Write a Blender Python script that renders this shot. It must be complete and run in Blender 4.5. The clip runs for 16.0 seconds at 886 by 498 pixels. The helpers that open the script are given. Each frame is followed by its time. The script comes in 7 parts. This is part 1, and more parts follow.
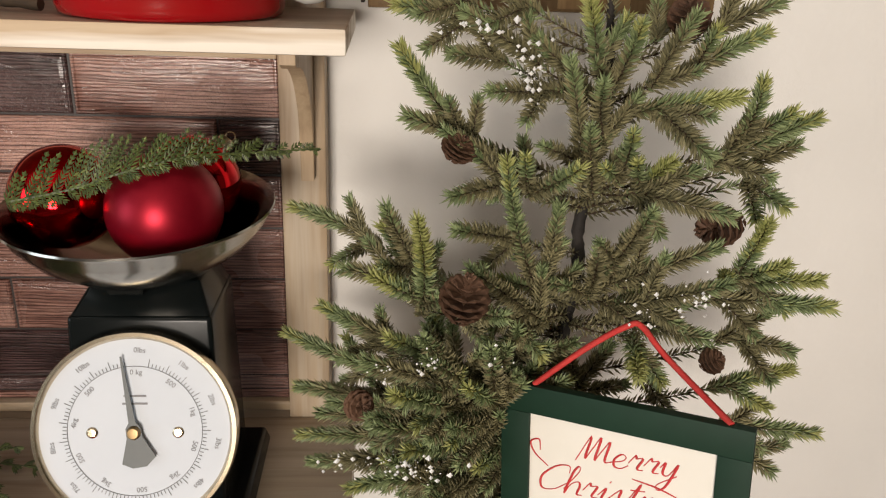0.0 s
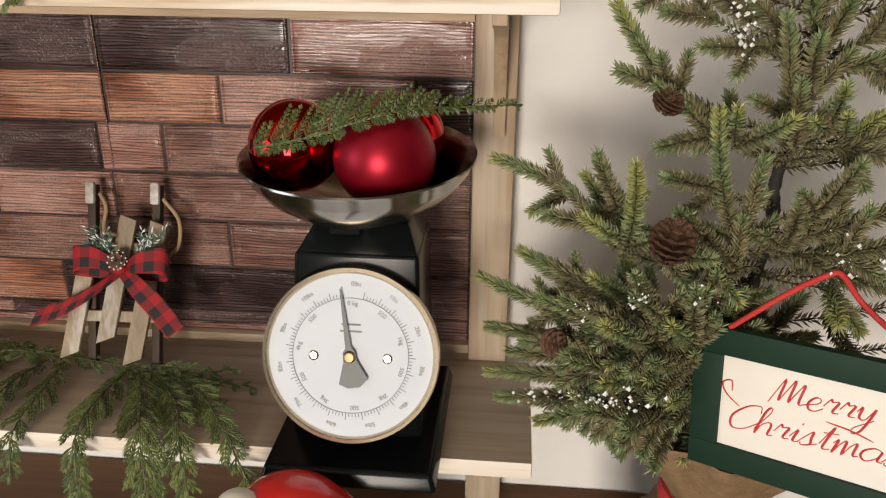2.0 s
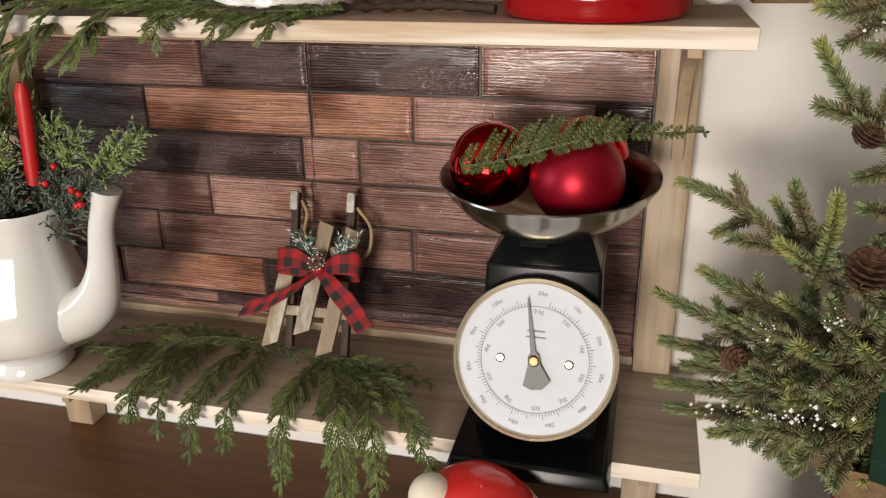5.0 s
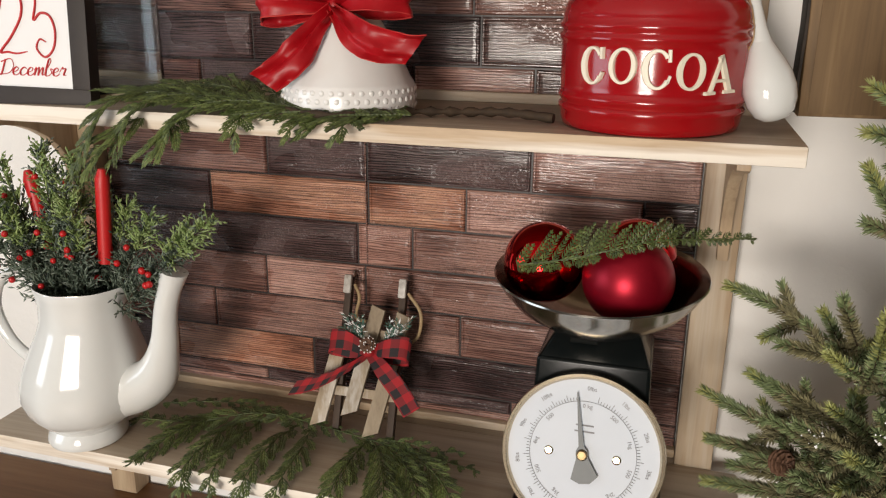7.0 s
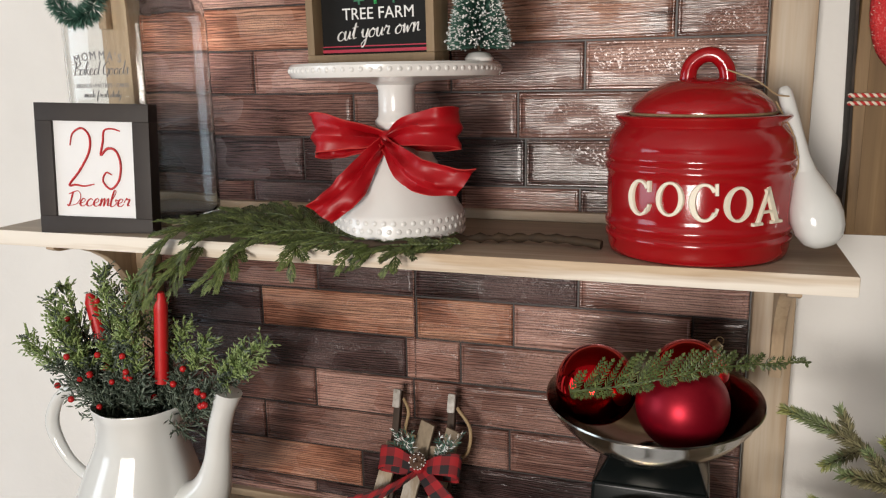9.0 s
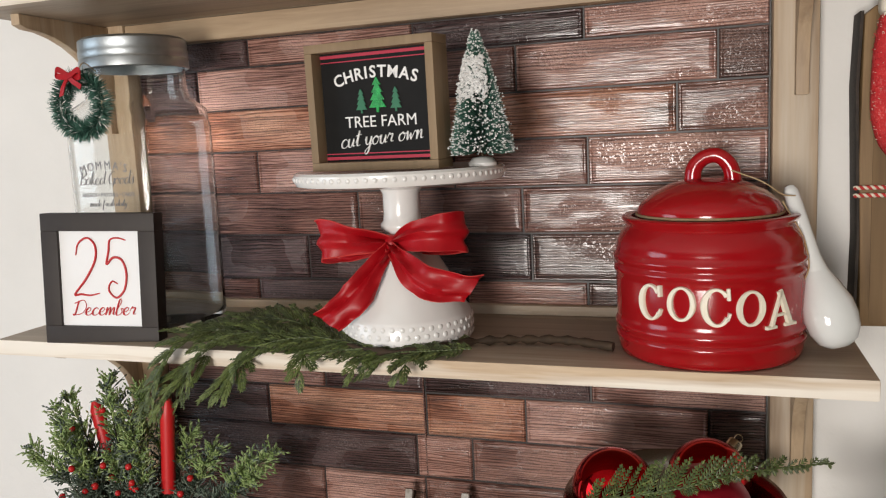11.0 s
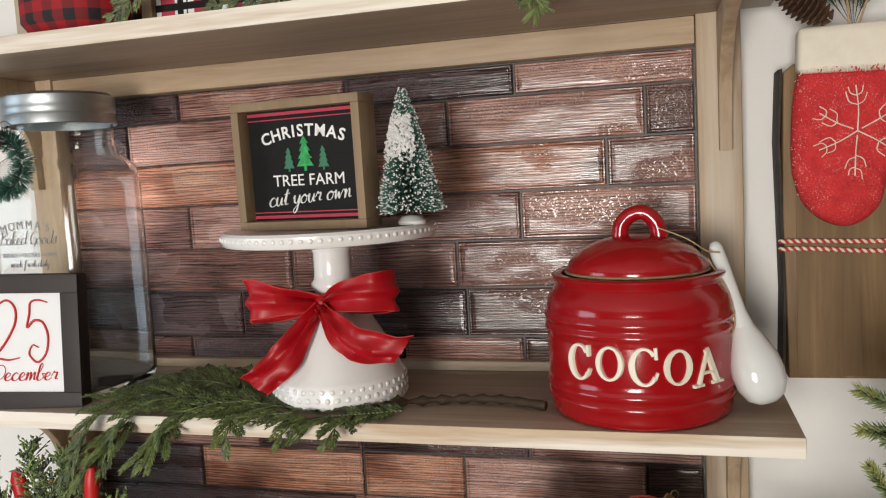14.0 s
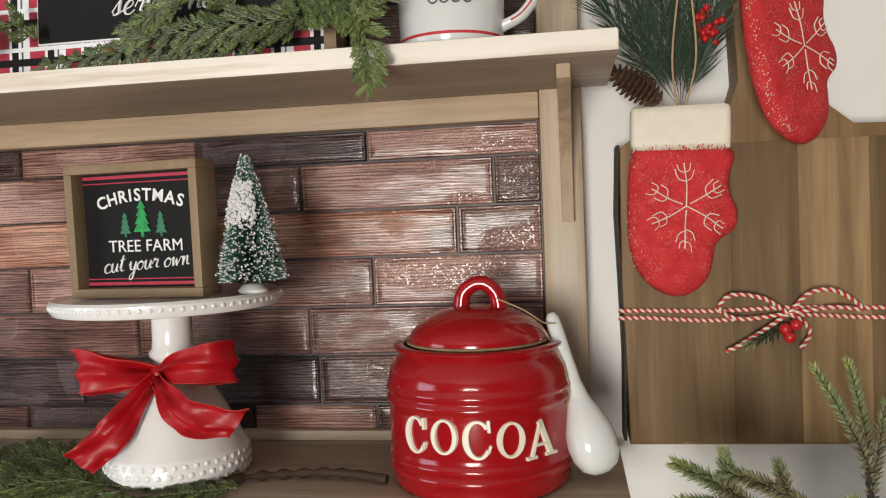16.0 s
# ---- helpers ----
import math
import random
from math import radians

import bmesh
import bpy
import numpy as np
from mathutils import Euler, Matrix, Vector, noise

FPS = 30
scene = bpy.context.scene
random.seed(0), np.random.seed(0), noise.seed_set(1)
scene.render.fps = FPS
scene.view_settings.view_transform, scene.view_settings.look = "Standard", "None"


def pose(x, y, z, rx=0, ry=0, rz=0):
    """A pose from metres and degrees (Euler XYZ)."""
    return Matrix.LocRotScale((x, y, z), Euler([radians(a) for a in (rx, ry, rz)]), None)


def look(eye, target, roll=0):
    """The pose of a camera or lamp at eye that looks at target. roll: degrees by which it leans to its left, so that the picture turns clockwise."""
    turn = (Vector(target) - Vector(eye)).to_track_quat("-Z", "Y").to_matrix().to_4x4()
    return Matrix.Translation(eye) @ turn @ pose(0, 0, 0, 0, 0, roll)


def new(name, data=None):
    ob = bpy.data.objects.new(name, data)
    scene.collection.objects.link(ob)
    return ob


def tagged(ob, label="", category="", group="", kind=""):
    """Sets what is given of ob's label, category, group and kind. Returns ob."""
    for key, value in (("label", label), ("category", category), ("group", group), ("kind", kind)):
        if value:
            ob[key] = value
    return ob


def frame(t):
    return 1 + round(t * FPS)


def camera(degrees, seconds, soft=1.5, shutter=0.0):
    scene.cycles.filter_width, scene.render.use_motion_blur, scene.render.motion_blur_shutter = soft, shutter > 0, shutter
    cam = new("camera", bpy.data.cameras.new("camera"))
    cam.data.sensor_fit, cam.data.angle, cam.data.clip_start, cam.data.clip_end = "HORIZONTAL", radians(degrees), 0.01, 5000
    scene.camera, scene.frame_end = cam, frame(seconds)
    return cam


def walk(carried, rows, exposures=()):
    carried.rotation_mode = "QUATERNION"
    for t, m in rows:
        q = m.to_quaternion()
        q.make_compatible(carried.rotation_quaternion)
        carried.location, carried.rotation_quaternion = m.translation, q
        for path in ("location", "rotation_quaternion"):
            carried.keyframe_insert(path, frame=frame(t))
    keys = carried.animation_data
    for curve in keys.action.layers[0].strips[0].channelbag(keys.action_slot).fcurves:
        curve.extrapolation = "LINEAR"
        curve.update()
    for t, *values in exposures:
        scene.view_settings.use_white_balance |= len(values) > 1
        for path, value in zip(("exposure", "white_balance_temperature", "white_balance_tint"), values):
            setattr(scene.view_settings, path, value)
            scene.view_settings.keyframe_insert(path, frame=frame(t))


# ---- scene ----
cam = camera(58.1, 16.0, 1.2)
PATH = [
    (0, (0.363, -0.763, 1.474), (0.514, 1.102, 0.766), 2.2),
    (0.5, (0.352, -0.773, 1.474), (0.455, 1.097, 0.771), 2.0),
    (1, (0.341, -0.781, 1.475), (0.375, 1.082, 0.747), 1.2),
    (1.5, (0.318, -0.8, 1.472), (0.247, 1.049, 0.715), 0.5),
    (2, (0.305, -0.816, 1.47), (0.146, 1.021, 0.696), 0.5),
    (2.5, (0.292, -0.834, 1.47), (0.055, 0.99, 0.684), 0.3),
    (3, (0.284, -0.844, 1.471), (-0.016, 0.966, 0.675), -0.2),
    (3.5, (0.277, -0.846, 1.468), (-0.064, 0.953, 0.664), -0.3),
    (4, (0.268, -0.855, 1.472), (-0.114, 0.938, 0.671), -0.5),
    (4.2, (0.266, -0.86, 1.476), (-0.14, 0.931, 0.682), -0.8),
    (6.3, (0.237, -0.897, 1.519), (-0.27, 0.921, 0.856), 0.1),
    (6.5, (0.238, -0.899, 1.52), (-0.279, 0.922, 0.875), 0.1),
    (7, (0.231, -0.907, 1.533), (-0.301, 0.925, 0.933), 0.5),
    (7.5, (0.23, -0.912, 1.545), (-0.322, 0.93, 0.996), 0.4),
    (8, (0.229, -0.915, 1.556), (-0.35, 0.934, 1.062), 0.3),
    (8.5, (0.221, -0.919, 1.57), (-0.377, 0.934, 1.112), -0.2),
    (9, (0.215, -0.913, 1.585), (-0.41, 0.939, 1.166), -1.0),
    (9.5, (0.213, -0.904, 1.602), (-0.426, 0.952, 1.217), -2.1),
    (10, (0.213, -0.901, 1.623), (-0.428, 0.964, 1.29), -2.7),
    (10.2, (0.215, -0.902, 1.624), (-0.427, 0.967, 1.315), -2.8),
    (12.5, (0.19, -0.886, 1.646), (-0.442, 0.993, 1.385), -2.7),
    (13, (0.201, -0.882, 1.644), (-0.399, 1.01, 1.4), -2.6),
    (13.5, (0.216, -0.882, 1.648), (-0.357, 1.021, 1.425), -3.0),
    (14, (0.233, -0.88, 1.649), (-0.308, 1.035, 1.456), -3.2),
    (14.5, (0.25, -0.871, 1.648), (-0.238, 1.062, 1.484), -2.9),
    (15, (0.27, -0.866, 1.654), (-0.155, 1.083, 1.516), -2.4),
    (15.5, (0.286, -0.861, 1.656), (-0.076, 1.103, 1.552), -2.3),
    (16, (0.292, -0.861, 1.663), (-0.02, 1.113, 1.586), -2.3),
]
walk(cam, [(t, look(eye, target, roll)) for t, eye, target, roll in PATH], [(0.0, 0.12, 6900, 14), (4.2, 0.13, 6850, 14), (6.4, 0.07, 6750, 13), (9.0, -0.05, 6500, 12), (13.5, -0.06, 6350, 11), (16.0, 0.04, 6350, 10)])

# ---- world and light ----
world = bpy.data.worlds.new("world")
scene.world = world
world.use_nodes = True
wn = world.node_tree.nodes
sky = wn.new("ShaderNodeTexSky")
sky.sky_type, sky.sun_disc = "NISHITA", False
sky.sun_elevation, sky.sun_rotation = radians(40), radians(200)
wn["Background"].inputs[1].default_value = 0.1
world.node_tree.links.new(sky.outputs[0], wn["Background"].inputs[0])

TABLE = 0.80           # top of the sideboard
S1, S2, S3 = 1.0, 1.42, 1.81   # tops of the three shelves
FRONT = -0.205         # front edge of the shelves
WALL = 0.015           # face of the plastered wall
MID = -0.125           # middle of the shelf unit


def area_lamp(name, m, sx, sy, watts, colour):
    data = bpy.data.lights.new(name, "AREA")
    data.shape, data.size, data.size_y, data.energy, data.color = "RECTANGLE", sx, sy, watts, colour
    ob = new(name, data)
    ob.matrix_world = m
    return ob


area_lamp("window_light", look((-0.13, -3.36, 1.32), (-0.13, 0, 1.32)), 0.86, 1.02, 88, (1.0, 0.945, 0.865))
area_lamp("window_light", look((-2.56, -1.75, 1.5), (0, -1.75, 1.4)), 1.4, 1.3, 21, (0.72, 0.87, 1.0))


# ---- materials ----
def principled(name, colour=(0.8, 0.8, 0.8), rough=0.5, metal=0.0):
    m = bpy.data.materials.new(name)
    m.use_nodes = True
    b = m.node_tree.nodes["Principled BSDF"]
    b.inputs["Base Color"].default_value = (*colour, 1)
    b.inputs["Roughness"].default_value = rough
    b.inputs["Metallic"].default_value = metal
    return m, m.node_tree, b


def ramp(nt, fac, stops):
    r = nt.nodes.new("ShaderNodeValToRGB")
    while len(r.color_ramp.elements) < len(stops):
        r.color_ramp.elements.new(0.5)
    for e, (p, c) in zip(r.color_ramp.elements, stops):
        e.position, e.color = p, (*c, 1)
    nt.links.new(fac, r.inputs[0])
    return r.outputs[0]


def coords(nt, scale, use="Object", shift=False):
    tc = nt.nodes.new("ShaderNodeTexCoord")
    mp = nt.nodes.new("ShaderNodeMapping")
    mp.inputs["Scale"].default_value = scale
    nt.links.new(tc.outputs[use], mp.inputs[0])
    if shift:
        oi = nt.nodes.new("ShaderNodeObjectInfo")
        mul = nt.nodes.new("ShaderNodeMath")
        mul.operation = "MULTIPLY"
        mul.inputs[1].default_value = 37.0
        nt.links.new(oi.outputs["Random"], mul.inputs[0])
        nt.links.new(mul.outputs[0], mp.inputs["Location"])
    return mp.outputs[0]


def noise_tex(nt, vec, scale, detail=4.0, rough=0.55, distort=0.0):
    n = nt.nodes.new("ShaderNodeTexNoise")
    n.inputs["Scale"].default_value, n.inputs["Detail"].default_value = scale, detail
    n.inputs["Roughness"].default_value, n.inputs["Distortion"].default_value = rough, distort
    nt.links.new(vec, n.inputs["Vector"])
    return n.outputs["Fac"]


def mix(nt, fac, a, b, mode="MIX"):
    n = nt.nodes.new("ShaderNodeMixRGB")
    n.blend_type = mode
    for sock, v in zip(n.inputs, (fac, a, b)):
        if isinstance(v, (int, float)):
            sock.default_value = v
        elif isinstance(v, tuple):
            sock.default_value = (*v, 1)
        else:
            nt.links.new(v, sock)
    return n.outputs[0]


def bump(nt, b, height, strength=0.3, dist=0.001):
    n = nt.nodes.new("ShaderNodeBump")
    n.inputs["Strength"].default_value, n.inputs["Distance"].default_value = strength, dist
    nt.links.new(height, n.inputs["Height"])
    nt.links.new(n.outputs[0], b.inputs["Normal"])


def speckled(name, c1, c2, scale=60.0, rough=0.5, strength=0.2, metal=0.0, dist=0.0005, coat=0.0):
    """A surface that drifts between two colours, with fine relief."""
    m, nt, b = principled(name, c1, rough, metal)
    v = coords(nt, (1, 1, 1))
    big, fine = noise_tex(nt, v, scale * 0.18, 3), noise_tex(nt, v, scale, 5, 0.65)
    nt.links.new(ramp(nt, mix(nt, 0.45, big, fine), [(0.32, c1), (0.68, c2)]), b.inputs["Base Color"])
    bump(nt, b, fine, strength, dist)
    b.inputs["Coat Weight"].default_value = coat
    b.inputs["Coat Roughness"].default_value = 0.06
    return m


def wood(name, stops, axis="x", rough=0.55, grain=28.0, wash=None, strength=0.35, coat=0.0, wash_from=0.52, vary=0.25):
    """Sawn wood with its grain along one axis and, where wash is given, worn patches of thin white paint."""
    m, nt, b = principled(name, stops[0][1], rough)
    long, cross = grain * 0.06, grain
    scale = {"x": (long, cross, cross), "y": (cross, long, cross), "z": (cross, cross, long)}[axis]
    v = coords(nt, scale, shift=True)
    fine = noise_tex(nt, v, 4.0, 6, 0.62, 0.6)
    broad = noise_tex(nt, v, 0.9, 3, 0.5, 1.2)
    c = ramp(nt, mix(nt, 0.5, broad, fine), stops)
    if wash:
        w = noise_tex(nt, coords(nt, tuple(s * 0.35 for s in scale), shift=True), 1.6, 5, 0.7)
        wf = ramp(nt, w, [(wash_from, (0, 0, 0)), (wash_from + 0.15, (0.85, 0.85, 0.85))])
        c = mix(nt, wf, c, wash)
    oi = nt.nodes.new("ShaderNodeObjectInfo")
    tone = ramp(nt, oi.outputs["Random"], [(0.0, (1 - vary, 1 - vary, 1 - vary)), (1.0, (1.0, 1.0, 1.0))])
    c = mix(nt, 1.0, c, tone, "MULTIPLY")
    nt.links.new(c, b.inputs["Base Color"])
    bump(nt, b, fine, strength, 0.0006)
    b.inputs["Coat Weight"].default_value = coat
    b.inputs["Coat Roughness"].default_value = 0.15
    return m


def brick_vinyl(name, dark, mid, light):
    """Embossed glossy vinyl printed as old wood blocks: raised grain lines, and pebbled patches."""
    m, nt, b = principled(name, mid, 0.3)
    fine = noise_tex(nt, coords(nt, (7, 7, 110), shift=True), 2.2, 7, 0.68, 0.8)
    cloud = noise_tex(nt, coords(nt, (9, 9, 14), shift=True), 1.0, 2, 0.5)
    c = ramp(nt, mix(nt, 0.62, fine, cloud), [(0.30, dark), (0.47, mid), (0.64, light)])
    streak = ramp(nt, noise_tex(nt, coords(nt, (4, 4, 160), shift=True), 2.0, 5, 0.7, 1.0), [(0.38, (0.16, 0.13, 0.13)), (0.50, (1, 1, 1))])
    c = mix(nt, 0.6, c, streak, "MULTIPLY")
    w = nt.nodes.new("ShaderNodeTexWave")
    w.wave_type, w.bands_direction, w.wave_profile = "BANDS", "Z", "SIN"
    for key, v in (("Scale", 1.25), ("Distortion", 13.0), ("Detail", 4.0), ("Detail Scale", 0.6), ("Detail Roughness", 0.55)):
        w.inputs[key].default_value = v
    nt.links.new(coords(nt, (9, 9, 78), shift=True), w.inputs["Vector"])
    grain = ramp(nt, w.outputs["Fac"], [(0.12, (0, 0, 0)), (0.5, (1, 1, 1))])
    c = mix(nt, 0.74, c, ramp(nt, w.outputs["Fac"], [(0.05, (0.22, 0.19, 0.19)), (0.42, (1.12, 1.12, 1.12))]), "MULTIPLY")
    nt.links.new(c, b.inputs["Base Color"])
    grit = noise_tex(nt, coords(nt, (380, 380, 480), shift=True), 1.0, 2, 0.5)
    patch = ramp(nt, noise_tex(nt, coords(nt, (9, 9, 22), shift=True), 1.0, 2, 0.5), [(0.49, (0, 0, 0)), (0.60, (1, 1, 1))])
    dots = ramp(nt, grit, [(0.42, (0, 0, 0)), (0.68, (1, 1, 1))])
    swell = noise_tex(nt, coords(nt, (30, 30, 60), shift=True), 1.0, 2, 0.5)
    high = mix(nt, patch, mix(nt, 0.35, grain, fine), dots)
    bump(nt, b, mix(nt, 0.45, high, swell), 0.9, 0.0017)
    for link in list(nt.links):
        if link.to_socket == b.inputs["Normal"]:
            nt.links.new(link.from_socket, b.inputs["Coat Normal"])
    b.inputs["Specular IOR Level"].default_value = 0.52
    b.inputs["Coat Weight"].default_value = 0.32
    b.inputs["Coat Roughness"].default_value = 0.11
    nt.links.new(ramp(nt, cloud, [(0.3, (0.20, 0.20, 0.20)), (0.7, (0.34, 0.34, 0.34))]), b.inputs["Roughness"])
    return m


def leaf_mat(name, c1, c2, rough=0.5):
    """Foliage: each needle or scale takes its own green."""
    m, nt, b = principled(name, c1, rough)
    g = nt.nodes.new("ShaderNodeNewGeometry")
    nt.links.new(ramp(nt, g.outputs["Random Per Island"], [(0.0, c1), (1.0, c2)]), b.inputs["Base Color"])
    return m


def plaster(name, c1, c2):
    m, nt, b = principled(name, c1, 0.75)
    v = coords(nt, (1, 1, 1))
    nt.links.new(ramp(nt, noise_tex(nt, v, 5, 4), [(0.3, c1), (0.7, c2)]), b.inputs["Base Color"])
    lumps = noise_tex(nt, v, 95, 4, 0.55, 0.3)
    bump(nt, b, lumps, 0.35, 0.0022)
    return m


def checks(name, size, colours, rough=0.8):
    """Buffalo check: two crossing sets of bands woven from two colours."""
    m, nt, b = principled(name, colours[0], rough)
    tc = nt.nodes.new("ShaderNodeTexCoord")
    sep = nt.nodes.new("ShaderNodeSeparateXYZ")
    nt.links.new(tc.outputs["UV"], sep.inputs[0])
    bands = []
    for k in (0, 1):
        mul = nt.nodes.new("ShaderNodeMath")
        mul.operation = "MULTIPLY"
        mul.inputs[1].default_value = 1.0 / size
        nt.links.new(sep.outputs[k], mul.inputs[0])
        fr = nt.nodes.new("ShaderNodeMath")
        fr.operation = "FRACT"
        nt.links.new(mul.outputs[0], fr.inputs[0])
        gt = nt.nodes.new("ShaderNodeMath")
        gt.operation = "GREATER_THAN"
        gt.inputs[1].default_value = 0.5
        nt.links.new(fr.outputs[0], gt.inputs[0])
        bands.append(gt.outputs[0])
    one = mix(nt, bands[0], colours[0], colours[1])
    two = mix(nt, bands[1], colours[0], colours[1])
    nt.links.new(mix(nt, 0.5, one, two), b.inputs["Base Color"])
    v = coords(nt, (1, 1, 1))
    bump(nt, b, noise_tex(nt, v, 900, 2), 0.3, 0.0004)
    return m


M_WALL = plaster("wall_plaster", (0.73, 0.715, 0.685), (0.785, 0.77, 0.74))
# out-of-view walls: colour set dark to hold down the bounced fill
M_ROOM = plaster("darkened_greige", (0.13, 0.12, 0.105), (0.16, 0.145, 0.13))
# ceiling out of view: mid grey chosen to weaken fill from above
M_CEIL = plaster("dimmed_ceiling", (0.46, 0.45, 0.43), (0.50, 0.49, 0.47))
M_FLOOR = wood("floor_oak", [(0.25, (0.16, 0.10, 0.06)), (0.7, (0.30, 0.20, 0.12))], "x", 0.4, 12)
M_TRIM = speckled("white_trim", (0.76, 0.75, 0.73), (0.82, 0.81, 0.79), 40, 0.4, 0.1)
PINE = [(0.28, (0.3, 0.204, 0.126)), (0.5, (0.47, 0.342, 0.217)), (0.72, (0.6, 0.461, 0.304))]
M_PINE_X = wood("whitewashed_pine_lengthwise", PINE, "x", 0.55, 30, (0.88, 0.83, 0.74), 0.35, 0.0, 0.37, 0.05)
M_RAIL = wood("pine_rail", PINE, "x", 0.55, 30, (0.68, 0.61, 0.51), 0.35, 0.0, 0.54, 0.1)
M_PINE_Z = wood("whitewashed_pine_upright", PINE, "z", 0.55, 30, (0.58, 0.49, 0.38))
M_PINE_Y = wood("whitewashed_pine_sawn", PINE, "y", 0.6, 30, (0.68, 0.62, 0.54))
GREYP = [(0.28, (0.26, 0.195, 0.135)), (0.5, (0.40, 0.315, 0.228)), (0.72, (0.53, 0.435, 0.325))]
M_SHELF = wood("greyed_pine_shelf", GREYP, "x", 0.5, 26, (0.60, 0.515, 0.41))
M_TABLE = wood("walnut_stain", [(0.25, (0.095, 0.040, 0.014)), (0.5, (0.17, 0.078, 0.030)), (0.75, (0.24, 0.122, 0.054))], "x", 0.5, 16, None, 0.2, 0.0)
M_TABLE.node_tree.nodes["Principled BSDF"].inputs["Specular IOR Level"].default_value = 0.12
M_BOARD = wood("acacia_board", [(0.25, (0.095, 0.054, 0.023)), (0.5, (0.225, 0.137, 0.060)), (0.75, (0.40, 0.268, 0.132))], "z", 0.55, 20, None, 0.3, 0.0, 0.5, 0.42)
M_BOARD.node_tree.nodes["Principled BSDF"].inputs["Specular IOR Level"].default_value = 0.25
M_BARK = speckled("dark_bark_edge", (0.012, 0.010, 0.008), (0.05, 0.035, 0.025), 120, 0.8, 0.6, 0, 0.002)
M_GROOVE = speckled("dark_vinyl_joint", (0.010, 0.007, 0.006), (0.026, 0.017, 0.014), 90, 0.45, 0.2)
BRICK = {
    "k": brick_vinyl("vinyl_charred", (0.018, 0.010, 0.010), (0.062, 0.034, 0.033), (0.135, 0.080, 0.074)),
    "g": brick_vinyl("vinyl_grey", (0.025, 0.0145, 0.013), (0.1, 0.055, 0.046), (0.23, 0.138, 0.115)),
    "b": brick_vinyl("vinyl_brown", (0.04, 0.0175, 0.0145), (0.185, 0.090, 0.071), (0.35, 0.195, 0.152)),
    "p": brick_vinyl("vinyl_rose", (0.1, 0.044, 0.036), (0.345, 0.180, 0.142), (0.54, 0.330, 0.268)),
    "o": brick_vinyl("vinyl_amber", (0.04, 0.0165, 0.013), (0.36, 0.154, 0.095), (0.58, 0.318, 0.205)),
}
M_BLACK = speckled("black_enamel", (0.003, 0.004, 0.004), (0.006, 0.008, 0.008), 25, 0.2, 0.03)
M_BLACK.node_tree.nodes["Principled BSDF"].inputs["Specular IOR Level"].default_value = 0.16
M_STEEL = speckled("brushed_steel", (0.30, 0.28, 0.25), (0.40, 0.38, 0.34), 45, 0.17, 0.05, 1.0)
M_BRASSDARK = speckled("old_brass", (0.20, 0.135, 0.065), (0.28, 0.20, 0.10), 45, 0.4, 0.04, 0.8)
M_BRASS = speckled("pale_brass", (0.55, 0.46, 0.33), (0.68, 0.58, 0.43), 45, 0.25, 0.04, 1.0)
M_ZINC = speckled("galvanised_zinc", (0.36, 0.39, 0.40), (0.52, 0.55, 0.56), 60, 0.42, 0.15, 1.0)
M_FACE = speckled("dial_paper", (0.575, 0.615, 0.665), (0.62, 0.66, 0.71), 20, 0.6, 0.02)
M_FACE.node_tree.nodes["Principled BSDF"].inputs["Specular IOR Level"].default_value = 0.2
M_INK = speckled("dark_ink", (0.05, 0.05, 0.05), (0.09, 0.09, 0.09), 80, 0.6, 0.05)
M_GREYINK = speckled("grey_ink", (0.16, 0.16, 0.17), (0.24, 0.24, 0.25), 80, 0.6, 0.05)
M_NEEDLE = speckled("grey_pointer", (0.055, 0.065, 0.065), (0.085, 0.095, 0.095), 40, 0.45, 0.05)
M_WHITE = speckled("white_porcelain", (0.67, 0.685, 0.67), (0.72, 0.735, 0.72), 12, 0.10, 0.02, 0, 0.0006, 0.5)
M_MILK = speckled("milk_glass", (0.72, 0.71, 0.69), (0.77, 0.76, 0.74), 12, 0.2, 0.03, 0, 0.0006, 0.4)
M_CREAM = speckled("cream_paint", (0.66, 0.60, 0.48), (0.78, 0.72, 0.60), 70, 0.6, 0.4, 0, 0.0012)
M_RED = speckled("red_glaze", (0.26, 0.003, 0.006), (0.33, 0.005, 0.008), 10, 0.16, 0.05, 0, 0.0008, 0.25)
M_WAX = speckled("red_wax", (0.50, 0.010, 0.012), (0.58, 0.020, 0.020), 30, 0.45, 0.05)
M_REDCER = speckled("red_ceramic_hat", (0.58, 0.012, 0.012), (0.66, 0.028, 0.022), 14, 0.25, 0.1, 0, 0.001, 0.4)
M_IVORY = speckled("ivory_letters", (0.72, 0.66, 0.53), (0.80, 0.75, 0.62), 90, 0.4, 0.15)
M_SATIN = speckled("red_satin", (0.30, 0.002, 0.006), (0.38, 0.004, 0.009), 220, 0.42, 0.08)
M_SATIN.node_tree.nodes["Principled BSDF"].inputs["Specular IOR Level"].default_value = 0.35
M_MATTERED = speckled("matte_red_bauble", (0.26, 0.003, 0.014), (0.31, 0.005, 0.018), 300, 0.40, 0.05, 0.7, 0.0002)
M_MIRRORRED = speckled("mirror_red_bauble", (0.50, 0.006, 0.010), (0.56, 0.010, 0.014), 10, 0.07, 0.02, 1.0)
M_REDPAINT, _nt, _b = principled("red_weathered_paint", (0.4, 0.02, 0.02), 0.8)
_v = coords(_nt, (1, 1, 1))
_spots = ramp(_nt, noise_tex(_nt, _v, 700, 2, 0.5), [(0.56, (0, 0, 0)), (0.66, (1, 1, 1))])
